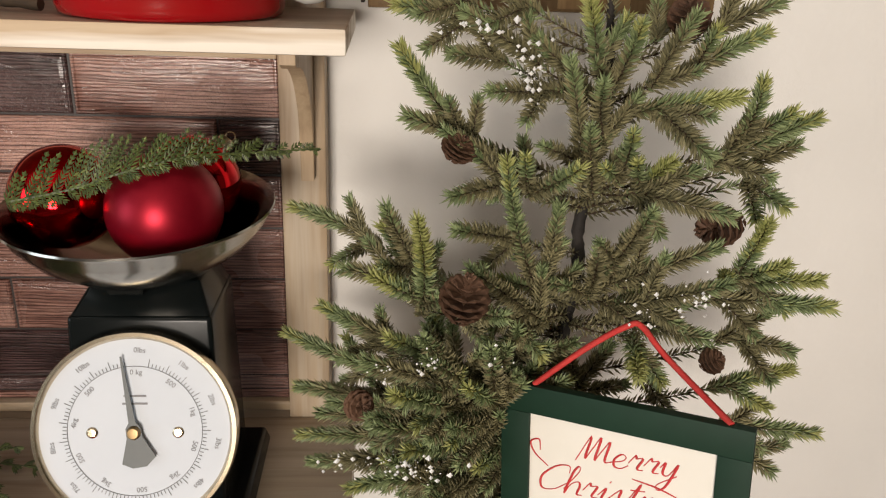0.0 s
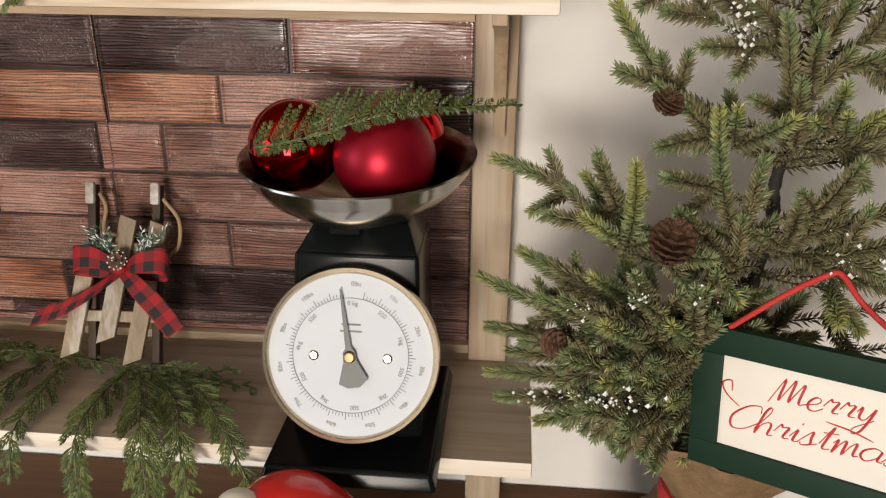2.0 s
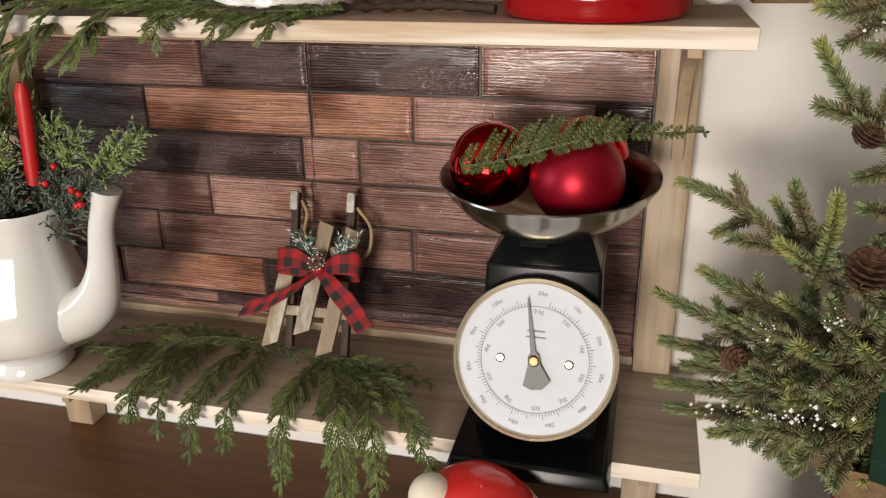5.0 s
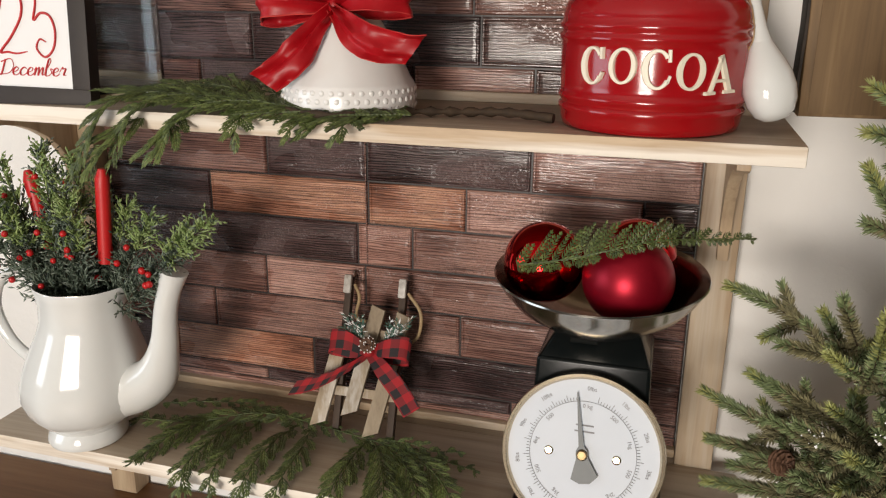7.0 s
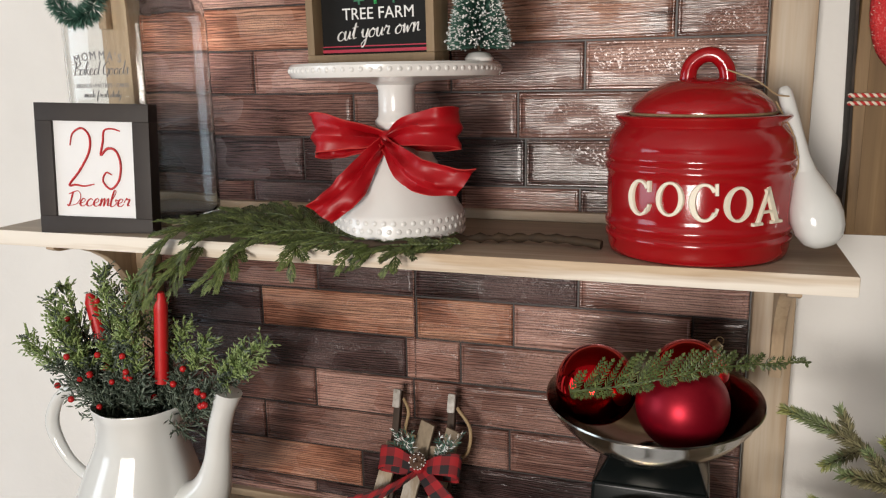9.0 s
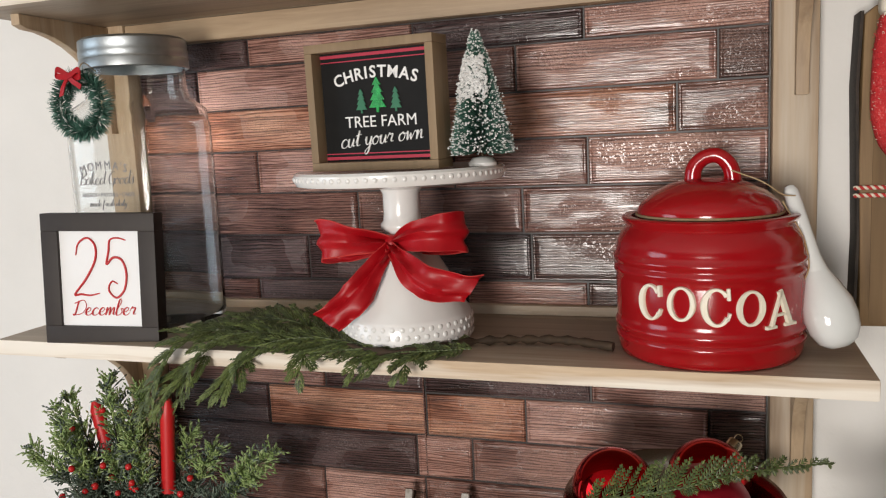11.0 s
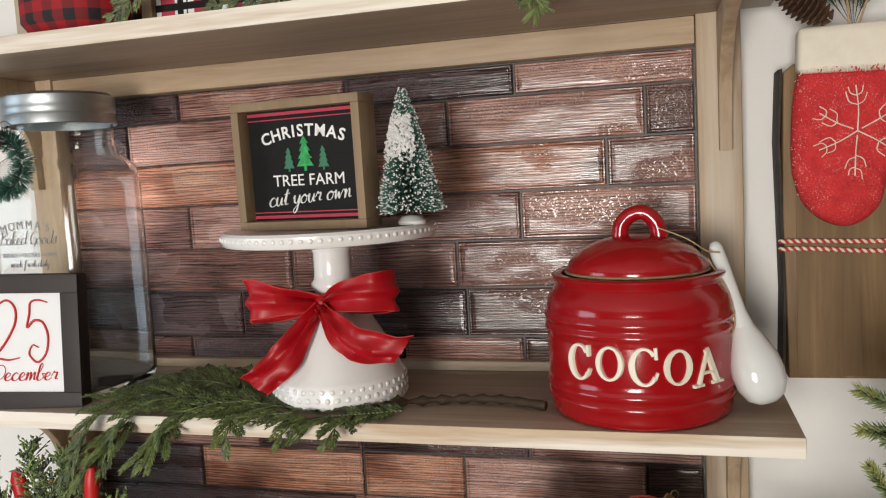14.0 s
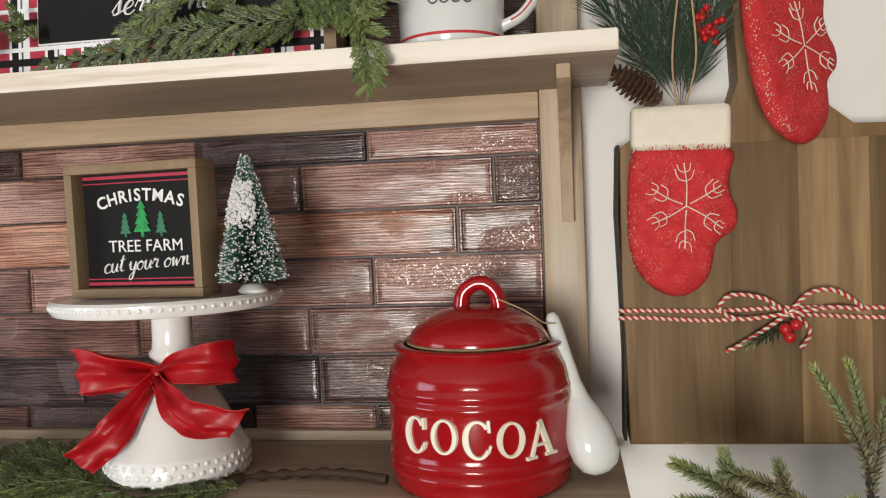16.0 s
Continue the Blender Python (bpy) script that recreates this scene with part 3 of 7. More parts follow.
# ---- the sideboard under the shelf unit ----
side = thing("sideboard", (0, -0.25, 0), "walnut-stained wooden sideboard standing against the wall", "sideboard")
part("top", box((-1.15, -0.47, TABLE - 0.032), (1.15, WALL - 0.003, TABLE), 0.004), M_TABLE, side, "", 40)
part("body", box((-1.10, -0.44, 0.12), (1.10, WALL - 0.006, TABLE - 0.032), 0.003), M_TABLE, side, "", 40)
for x in (-1.05, 0.99):
    for y in (-0.43, -0.06):
        part("leg", box((x, y, 0.0), (x + 0.06, y + 0.06, 0.12), 0.004), M_TABLE, side)
for x0 in (-1.08, -0.36, 0.37):
    door = part("door", box((x0, -0.458, 0.15), (x0 + 0.70, -0.4395, TABLE - 0.06), 0.004), M_TABLE, side)
    part("knob", lathe([(0, -0.02), (0.012, -0.018), (0.014, -0.008), (0.006, 0.0)], (x0 + 0.62, -0.459, 0.45), 16, Matrix.Rotation(radians(-90), 4, "X")), M_BRASS, door)

# ---- the shelf unit ----
X0, X1 = -0.587, 0.337         # ends of the shelves
P0, P1 = -0.514, 0.266         # inner edges of the posts
POSTW = 0.043
unit = thing("shelf_unit", (MID, -0.08, TABLE), "whitewashed pine wall shelf unit with block-pattern backing", "shelf unit")
for x in (P0 - POSTW, P1):
    part("post", box((x, -0.022, TABLE), (x + POSTW, 0.011, 2.36), 0.003), M_PINE_Z, unit, "", 40)
for top in (S1, S2, S3):
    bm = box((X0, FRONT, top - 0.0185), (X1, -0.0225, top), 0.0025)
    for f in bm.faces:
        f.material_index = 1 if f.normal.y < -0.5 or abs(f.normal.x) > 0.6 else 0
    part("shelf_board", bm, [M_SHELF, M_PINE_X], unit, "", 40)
    part("shelf_tongue", box((P0 + 0.0005, -0.0222, top - 0.0185), (P1 - 0.0005, 0.0, top - 0.0004)), M_SHELF, unit)
    part("top_rail", box((P0 + 0.0005, -0.019, top - 0.0465), (P1 - 0.0005, 0.006, top - 0.0187), 0.002), M_RAIL, unit, "", 40)
    part("bottom_rail", box((P0 + 0.0005, -0.010, top), (P1 - 0.0005, 0.006, top + 0.011), 0.0015), M_RAIL, unit, "", 40)


def bracket_outline(top):
    """Profile in (y, z) of a curved shelf bracket."""
    pts = [(-0.0225, top), (-0.165, top), (-0.165, top - 0.012)]
    for k in range(9):
        a = k / 8 * math.pi / 2
        pts.append((-0.155 + 0.118 * math.sin(a) * (0.86 + 0.14 * math.sin(a)), top - 0.016 - 0.088 * (1 - math.cos(a))))
    pts += [(-0.0345, top - 0.112), (-0.0345, top - 0.137), (-0.0225, top - 0.137)]
    return pts


for top in (S1 - 0.0188, S2 - 0.0188, S3 - 0.0188):
    for x in (0.286, -0.549):
        turn = Matrix(((0, 1, 0, 0), (1, 0, 0, 0), (0, 0, 1, 0), (0, 0, 0, 1)))
        part("bracket", prism(bracket_outline(top), x, x + 0.0125, 0.0015, None, turn), M_PINE_Z, unit, "", 35)

# vinyl blocks on the backing: (height of the top edge, joints and block kinds from left to right)
backing = part("back_panel", box((P0 + 0.001, 0.0022, S1 - 0.015), (P1 - 0.001, 0.0105, 2.35)), M_GROOVE, unit)
part("panel_seam", box((-0.1338, -0.0017, 1.206), (-0.1322, 0.0022, 1.3735), 0.0005), BRICK["b"], unit)
LOW = [
    (1.3740, "b -.269 k -.132 k .0745 p"), (1.3145, "k -.355 o -.131 o -.004 p .205 g"), (1.2590, "k -.146 p -.073 b"),
    (1.2040, "b -.279 p -.137 b .150 b"), (1.1485, "b -.361 b -.009 b"), (1.0915, "k -.430 o -.215 k .120 b"), (1.0375, "b -.286 k .060 b"), (1.0200, "p -.14 p")]
HIGH = [
    (1.7630, "k -.346 p -.124 k .0755 p"), (1.7285, "k -.424 p -.220 b -.002 p .2145 g"), (1.6760, "o -.215 o .173 b"),
    (1.6230, "b -.344 p -.080 b .077 p"), (1.5685, "b -.207 b .001 b"), (1.5145, "k -.279 k .010 g"), (1.4580, "b -.355 k -.070 p .074 g")]
TOP = [
    (2.330, "b -.30 k .05 p"), (2.276, "p -.18 b .14 g"), (2.222, "k -.36 p .02 b"), (2.168, "b -.10 o .17 p"),
    (2.114, "k -.33 b .08 g"), (2.060, "p -.22 k .12 b"), (2.006, "b -.40 p -.01 k"), (1.952, "g -.16 b .16 p"), (1.898, "k -.30 b .06 g"), (1.850, "b -.12 p .19 g")]


def block_mesh(w, h):
    """A block face with a rolled edge, its own little cushion."""
    bm = bmesh.new()
    rows = [(0.0, 0.0034), (0.0009, 0.0006), (0.0020, -0.0008), (0.0034, -0.0008), (0.0050, 0.0004), (0.0085, 0.0)]
    rings = []
    for inset, y in rows:
        x, z = w / 2 - inset, h / 2 - inset
        rings.append([bm.verts.new(p) for p in ((-x, y, -z), (x, y, -z), (x, y, z), (-x, y, z))])
    for p, q in zip(rings, rings[1:]):
        for i in range(4):
            bm.faces.new((p[i], p[(i + 1) % 4], q[(i + 1) % 4], q[i]))
    bm.faces.new(rings[-1])
    bmesh.ops.recalc_face_normals(bm, faces=bm.faces[:])
    return bm


def lay_blocks(rows, floor_z):
    for i, (z1, spec) in enumerate(rows):
        z0 = rows[i + 1][0] if i + 1 < len(rows) else floor_z
        words = spec.split()
        kinds, joints = words[0::2], [P0 + 0.001] + [float(w) for w in words[1::2]] + [P1 - 0.001]
        for kind, a, b in zip(kinds, joints, joints[1:]):
            ob = part("block", block_mesh(b - a - 0.0012, z1 - z0 - 0.0012), BRICK[kind], backing)
            ob.matrix_basis = pose((a + b) / 2, random.uniform(-0.0006, 0.0006), (z0 + z1) / 2, 0, 0, random.uniform(-0.15, 0.15))


# ---- white porcelain coffee pot with winter greens ----
POT = Vector((-0.450, -0.170, S1))
pot = thing("coffee_pot", POT, "tall white porcelain coffee pot holding winter greens", "coffee pot")
flute = lambda a, r: 1 + 0.012 * math.cos(8 * a) * (1 if r > 0.05 else 0)
outer = [(0.0, 0.004), (0.036, 0.0), (0.046, 0.001), (0.048, 0.006), (0.0465, 0.012), (0.042, 0.020), (0.045, 0.026), (0.058, 0.035), (0.069, 0.048), (0.0755, 0.066),
         (0.0755, 0.086), (0.0705, 0.108), (0.063, 0.130), (0.0555, 0.150), (0.0515, 0.166), (0.0520, 0.184), (0.0545, 0.199), (0.0575, 0.208), (0.0568, 0.2105),
         (0.0540, 0.206), (0.049, 0.186), (0.048, 0.166), (0.059, 0.128), (0.070, 0.085), (0.0, 0.050)]
bm = lathe(outer, POT, 64, None, None, flute)
for v in bm.verts:
    v.co.x += 0.12 * (v.co.z - S1)      # the body leans towards its spout
part("body", bm, M_WHITE, pot, "", 50)
line = curve_points([POT + Vector(p) for p in ((0.056, 0, 0.066), (0.086, 0, 0.080), (0.113, -0.002, 0.104), (0.128, -0.003, 0.142), (0.137, -0.004, 0.192), (0.152, -0.004, 0.236))], 7)
part("spout", tube(line, lambda u: 0.0132 + 0.0215 / (1 + math.exp(10 * (u - 0.45))) + 0.003 * max(0, u - 0.9) / 0.1, 20, None, 0.85), M_WHITE, pot, "", 60)
line = curve_points([POT + Vector(p) for p in ((-0.030, 0, 0.186), (-0.058, 0, 0.212), (-0.098, 0.002, 0.203), (-0.121, 0.003, 0.162), (-0.107, 0.003, 0.122), (-0.080, 0.002, 0.098), (-0.056, 0, 0.094))], 7)
part("handle", tube(line, lambda u: 0.0068 + 0.0018 * math.cos(2 * math.pi * u) ** 2, 14, None, 0.7), M_WHITE, pot, "", 60)


def cedar(pile, pts, width, seed, light=0.25, droop=0.0, lift=0.0, gap=0.0190, flat=None, spread=0.52):
    """A flat frond of scaly foliage along a line: alternate twigs, each cut into blunt overlapping lobes."""
    rnd = random.Random(seed)
    line = curve_points(pts, 10)
    total = sum((b - a).length for a, b in zip(line, line[1:]))
    run, nxt, sgn = 0.0, 0.0, 1
    for a, b in zip(line, line[1:]):
        seg = (b - a).length
        pile.spindle(a, b + (b - a) * 0.3, 0.0013, 0.0011, None, 0, 0.5)
        while nxt <= run + seg:
            p = a.lerp(b, (nxt - run) / max(seg, 1e-9))
            u = nxt / total
            d = (b - a).normalized()
            up = flat or Vector((0, -0.35, 1))
            side = d.cross(up).normalized() * sgn
            nn = side.cross(d) * sgn
            length = width * (1 - u) ** 0.42 * min(1, 0.35 + u * 3) * rnd.uniform(0.7, 1.15)
            way = (d * 0.86 + side * spread + nn * rnd.uniform(-0.12, 0.12) + Vector((0, 0, -droop))).normalized()
            steps = max(3, int(length / 0.0042))
            tone = light * rnd.uniform(0.3, 1.8)
            q = p.copy()
            for k in range(steps):
                bend = (way + Vector((0, 0, -droop * k / steps)) + d * 0.02 * k).normalized()
                r = q + bend * length / steps
                pile.spindle(q, r + bend * 0.0025, 0.0014, 0.0008, side, 1 if rnd.random() < tone else 0, 0.5)
                for s2 in (-1, 1):
                    cross = bend.cross(nn).normalized() * s2
                    tl = (0.0150 * (1 - 0.75 * k / steps) + 0.0040) * rnd.uniform(0.65, 1.1) * min(1.0, width / 0.045)
                    tip = q + (bend * 0.90 + cross * 0.46 + nn * rnd.uniform(-0.06, 0.06)).normalized() * tl
                    m = 1 if rnd.random() < tone else 0
                    pile.spindle(q, tip, 0.00125, 0.0007, cross, m, 0.5)
                    if tl > 0.008:
                        mid = q.lerp(tip, 0.45)
                        pile.spindle(mid, mid + (bend * 0.95 + cross * 0.1).normalized() * tl * 0.55, 0.0010, 0.0006, cross, m, 0.5)
                q = r
            nxt += gap * 0.5 * rnd.uniform(0.8, 1.25)
            sgn = -sgn
        run += seg


def juniper(pile, p0, p1, n, seed, spread=0.02):
    """A bushy twig of short scaly shoots that turn lighter to the tip."""
    rnd = random.Random(seed)
    a, b = Vector(p0), Vector(p1)
    d = (b - a).normalized()
    pile.spindle(a, b, 0.0014, 0.0014, None, 2, 0.3)
    for i in range(n):
        u = rnd.random() ** 0.7
        p = a.lerp(b, u)
        out = Vector((rnd.gauss(0, 1), rnd.gauss(0, 1), rnd.gauss(0, 1)))
        out = (out - d * out.dot(d)).normalized()
        way = (d * rnd.uniform(0.5, 1.0) + out * rnd.uniform(0.5, 1.0)).normalized()
        length = spread * rnd.uniform(0.5, 1.1) * (1.15 - 0.55 * u)
        tip = p + way * length
        m = 1 if u > 0.66 and rnd.random() < 0.8 else 0
        pile.spindle(p, tip, 0.0012, 0.0011, None, m, 0.5)
        for k in range(4):
            q = p.lerp(tip, 0.3 + 0.2 * k)
            o2 = Vector((rnd.gauss(0, 1), rnd.gauss(0, 1), rnd.gauss(0, 1))).normalized()
            pile.spindle(q, q + (way * 0.8 + o2 * 0.7).normalized() * length * 0.34, 0.0013, 0.0011, None, m, 0.5)


def ball(centre, r, segs=24, squash=1.0):
    return lathe([(r * math.sin(math.pi * k / 16), -r * squash * math.cos(math.pi * k / 16)) for k in range(17)], centre, segs)


greens = thing("winter_greens", POT + Vector((0, 0, 0.21)), "frosted juniper twigs with red berries standing in the coffee pot", "greenery")
mouth = POT + Vector((0.022, 0.008, 0.180))
TWIGS = [(-0.085, -0.02, 0.165), (-0.050, 0.01, 0.185), (-0.030, -0.02, 0.180), (-0.008, 0.01, 0.170), (0.010, -0.03, 0.160), (0.02, 0.02, 0.14),
         (-0.105, -0.02, 0.15), (0.105, -0.01, 0.115), (0.160, -0.02, 0.112), (0.06, 0.01, 0.12), (-0.06, -0.04, 0.11), (0.02, -0.03, 0.11), (-0.02, -0.03, 0.105), (-0.120, 0.0, 0.125), (0.185, -0.02, 0.122), (-0.150, -0.02, 0.100), (-0.075, -0.05, 0.13)]
for k, (dx, dy, dz) in enumerate(TWIGS):
    pile = Pile()
    tip = mouth + Vector((dx, dy, dz))
    start = mouth + Vector((dx * 0.25, dy * 0.4, -0.01))
    juniper(pile, start, tip, 150, 100 + k, 0.030)
    pile.make("twig", [M_JUNIPER, M_JUNIPERTIP, M_STEM], greens)
    rnd = random.Random(300 + k)
    for j in range(2):
        p = start.lerp(tip, rnd.uniform(0.35, 0.9)) + Vector((rnd.uniform(-0.012, 0.012), -0.012, rnd.uniform(-0.01, 0.01)))
        part("berry", ball(p, rnd.uniform(0.0032, 0.0045), 12), M_REDBERRY, greens, "", 60)
for a, b in (((-0.394, -0.168, 1.235), (-0.384, -0.168, 1.347)), ((-0.470, -0.165, 1.230), (-0.490, -0.165, 1.338))):
    a, b = Vector(a), Vector(b)
    rod = thing("red_taper", a, "glossy red taper tucked among the juniper twigs", "taper", "red tapers")
    bm = tube([a.lerp(b, k / 10) for k in range(11)], lambda u: 0.0080 if u < 0.97 else 0.0080 * math.sqrt(max(0.2, 1 - ((u - 0.97) / 0.035) ** 2)), 16)
    part("wax", bm, M_WAX, rod, "", 50)

# ---- cedar lying on the bottom shelf ----
low = thing("cedar_garland", (-0.2, -0.12, S1), "fresh cedar garland on the bottom shelf hanging over its edge", "garland", "cedar garlands")
z = S1 + 0.008
LOWSPRAYS = [
    ((-0.40, -0.085, z), (-0.30, -0.066, z + 0.006), (-0.16, -0.085, z + 0.004), (0.045, -0.118, z), 0.024),
    ((-0.20, -0.07, z), (-0.26, -0.085, z + 0.008), (-0.33, -0.115, z), (-0.41, -0.13, z), 0.036),
    ((-0.31, -0.085, z), (-0.33, -0.14, z + 0.004), (-0.345, -0.18, z), (-0.352, -0.212, z - 0.004), 0.036),
    ((-0.27, -0.085, z), (-0.28, -0.150, z + 0.006), (-0.285, -0.205, z), (-0.278, -0.232, 0.988), 0.040),
    ((-0.25, -0.085, z), (-0.25, -0.150, z + 0.006), (-0.248, -0.208, z), (-0.240, -0.236, 0.976), 0.030),
    ((-0.20, -0.085, z), (-0.205, -0.150, z + 0.008), (-0.206, -0.212, z - 0.002), (-0.202, -0.236, 0.960), 0.036),
    ((-0.18, -0.085, z), (-0.165, -0.150, z + 0.008), (-0.163, -0.212, z - 0.002), (-0.160, -0.236, 0.966), 0.032),
    ((-0.10, -0.090, z), (-0.100, -0.160, z + 0.008), (-0.098, -0.216, z - 0.002), (-0.092, -0.242, 0.936), 0.036),
    ((-0.09, -0.095, z), (-0.055, -0.165, z + 0.010), (-0.030, -0.224, z), (-0.012, -0.262, 0.885), 0.050),
    ((-0.08, -0.095, z), (-0.020, -0.165, z + 0.012), (0.006, -0.220, z + 0.002), (0.020, -0.246, 0.950), 0.040),
    ((-0.07, -0.090, z), (0.000, -0.150, z + 0.012), (0.042, -0.200, z + 0.004), (0.076, -0.236, 0.980), 0.036),
    ((-0.09, -0.085, z), (-0.045, -0.100, z + 0.010), (-0.01, -0.105, z + 0.008), (0.02, -0.100, z + 0.010), 0.022)]
for k, (a, b, c, d, w) in enumerate(LOWSPRAYS):
    pile = Pile()
    cedar(pile, (a, b, c, d), w * 1.25, 500 + k, 0.20 if k < 7 else 0.5, 0.10, 0, 0.021, None, 0.46)
    pile.make("spray", [M_CEDAR, M_CEDARLIGHT], low)

# ---- kitchen scale with baubles ----
SC = Vector((0.172, -0.165, S1))
scale_ob = thing("kitchen_scale", SC, "black enamelled kitchen scale with a white dial and steel bowl", "kitchen scale")


def frustum(lo, hi, z0, z1, bevel):
    """A tapered box between two rectangles (x0, y0, x1, y1)."""
    bm = bmesh.new()
    rows = []
    for (a, b, c, d), zz in ((lo, z0), (hi, z1)):
        rows.append([bm.verts.new(p) for p in ((a, b, zz), (c, b, zz), (c, d, zz), (a, d, zz))])
    bm.faces.new(rows[0][::-1])
    bm.faces.new(rows[1])
    for i in range(4):
        bm.faces.new((rows[0][i], rows[0][(i + 1) % 4], rows[1][(i + 1) % 4], rows[1][i]))
    bmesh.ops.bevel(bm, geom=bm.edges[:], offset=bevel, segments=3, profile=0.6, affect="EDGES")
    return bm


part("base", frustum((0.094, -0.262, 0.253, -0.066), (0.099, -0.256, 0.248, -0.070), S1 + 0.004, S1 + 0.020, 0.004), M_BLACK, scale_ob, "", 40)
for x in (0.112, 0.220):
    for y in (-0.195, -0.105):
        part("foot", lathe([(0, 0), (0.008, 0), (0.009, 0.005), (0, 0.005)], (x, y, S1), 12), M_BLACK, scale_ob)
part("housing", frustum((0.112, -0.202, 0.234, -0.095), (0.120, -0.189, 0.230, -0.098), S1 + 0.018, S1 + 0.197, 0.004), M_BLACK, scale_ob, "", 40)
part("head", frustum((0.121, -0.188, 0.229, -0.099), (0.135, -0.166, 0.218, -0.106), S1 + 0.195, S1 + 0.219, 0.003), M_BLACK, scale_ob, "", 40)
part("lever", box((0.150, -0.182, S1 + 0.212), (0.178, -0.168, S1 + 0.227), 0.002), M_BLACK, scale_ob)
spring = bmesh.new()
for k, r in enumerate((0.021, 0.0175, 0.0145)):
    loop = [(SC.x + 0.004 + r * math.cos(a * math.pi / 12), -0.160 + r * math.sin(a * math.pi / 12), S1 + 0.2200 + 0.0024 * k) for a in range(25)]
    tube(loop, 0.0011, 6, spring)
part("spring", spring, M_STEEL, scale_ob, "", 60)
BC = Vector((0.173, -0.152, S1 + 0.278))
bowl_prof = [(0, -0.0575), (0.018, -0.0565), (0.038, -0.0520), (0.062, -0.0420), (0.082, -0.0275), (0.095, -0.0115), (0.1010, -0.0010), (0.1035, 0.0008), (0.1042, -0.0008),
             (0.1022, -0.0030), (0.0968, -0.0130), (0.0835, -0.0295), (0.063, -0.0442), (0.039, -0.0543), (0.018, -0.0588), (0, -0.0598)]
part("bowl", lathe(bowl_prof, BC, 72, pose(0, 0, 0, 4, -0.4, 0)), M_STEEL, scale_ob, "brushed stainless steel bowl", 50)
DT = Matrix.Translation((0.1735, -0.2215, S1 + 0.115)) @ Matrix.Rotation(radians(-17), 4, "X") @ UPRIGHT
dial = part("dial", lathe([(0, -0.010), (0.073, -0.010), (0.0735, 0.0), (0, 0.0)], (0, 0, 0), 72, DT), M_FACE, scale_ob, "", 40)
part("dial_rim", lathe([(0.0725, -0.014), (0.0775, -0.012), (0.0785, -0.002), (0.0775, 0.003), (0.0745, 0.0035), (0.0725, 0.0012), (0.0722, -0.002)], (0, 0, 0), 72, DT), M_BRASS, scale_ob, "pale brass rim", 50)
marks = bmesh.new()
for k in range(110):
    a = 2 * math.pi * (k / 110) * 0.955 + 0.20
    r0, r1 = 0.0515, 0.0545 if k % 5 else 0.0575
    mm = DT @ Matrix.Rotation(math.pi / 2 - a, 4, "Z")
    box((r0, -0.00022, 0.0003), (r1, 0.00022, 0.0005), 0, None, 1, marks)
    bmesh.ops.transform(marks, verts=marks.verts[-8:], matrix=mm)
for k in range(190):
    a = 2 * math.pi * k / 190
    mm = DT @ Matrix.Rotation(a, 4, "Z")
    box((0.0508, -0.00085, 0.0003), (0.0512, 0.00085, 0.00045), 0, None, 1, marks)
    bmesh.ops.transform(marks, verts=marks.verts[-8:], matrix=mm)
part("graduation", marks, M_INK, dial)
for k in range(11):
    a = math.pi / 2 - 2 * math.pi * k / 11.3 - 0.06
    at = DT @ Matrix.Translation((0.0635 * math.cos(a), 0.0635 * math.sin(a), 0.0003)) @ Matrix.Rotation(a - math.pi / 2, 4, "Z")
    lettering("numeral", "%dlbs" % k, 0.0058, at, M_GREYINK, dial, 0.0001)
for k, word in enumerate(("0 kg", "500", "1kg", "500", "2kg", "500", "3kg", "500", "4kg", "500")):
    a = math.pi / 2 - 2 * math.pi * k / 10.4 - 0.02
    at = DT @ Matrix.Translation((0.0462 * math.cos(a), 0.0462 * math.sin(a), 0.0003)) @ Matrix.Rotation(a - math.pi / 2, 4, "Z")
    lettering("numeral", word, 0.0056, at, M_GREYINK, dial, 0.0001)
for k, w in enumerate((0.017, 0.019)):
    part("print_line", box((-w / 2, 0.027 - 0.006 * k, 0.0003), (w / 2, 0.0285 - 0.006 * k, 0.0005), 0, DT), M_GREYINK, dial)
NT = DT @ Matrix.Rotation(radians(9), 4, "Z") @ Matrix.Translation((0, 0, 0.004))
outline = [(-0.0006, 0.060), (0.0006, 0.060), (0.0026, 0.008), (0.0055, 0.004), (0.0060, -0.004), (0.0135, -0.021), (0.0055, -0.0275), (-0.0050, -0.0275), (-0.0125, -0.023), (-0.0060, -0.004), (-0.0055, 0.004), (-0.0026, 0.008)]
lay = NT @ Matrix(((1, 0, 0, 0), (0, 0, 1, 0), (0, -1, 0, 0), (0, 0, 0, 1)))
pointer = part("pointer", prism(outline, -0.0005, 0.0005, 0, None, lay), M_NEEDLE, scale_ob)
part("hub", lathe([(0, 0.003), (0.004, 0.0026), (0.0055, 0.0), (0.0055, -0.003), (0, -0.003)], (0, 0, 0), 24, NT @ Matrix.Translation((0, 0, 0.001))), M_BRASSDARK, pointer, "brass hub", 40)
for x in (-0.0325, 0.0325):
    part("rivet", lathe([(0, 0.001), (0.003, 0.0009), (0.0045, 0.0)], (0, 0, 0), 16, DT @ Matrix.Translation((x, -0.001, 0.0003))), M_BRASS, dial)


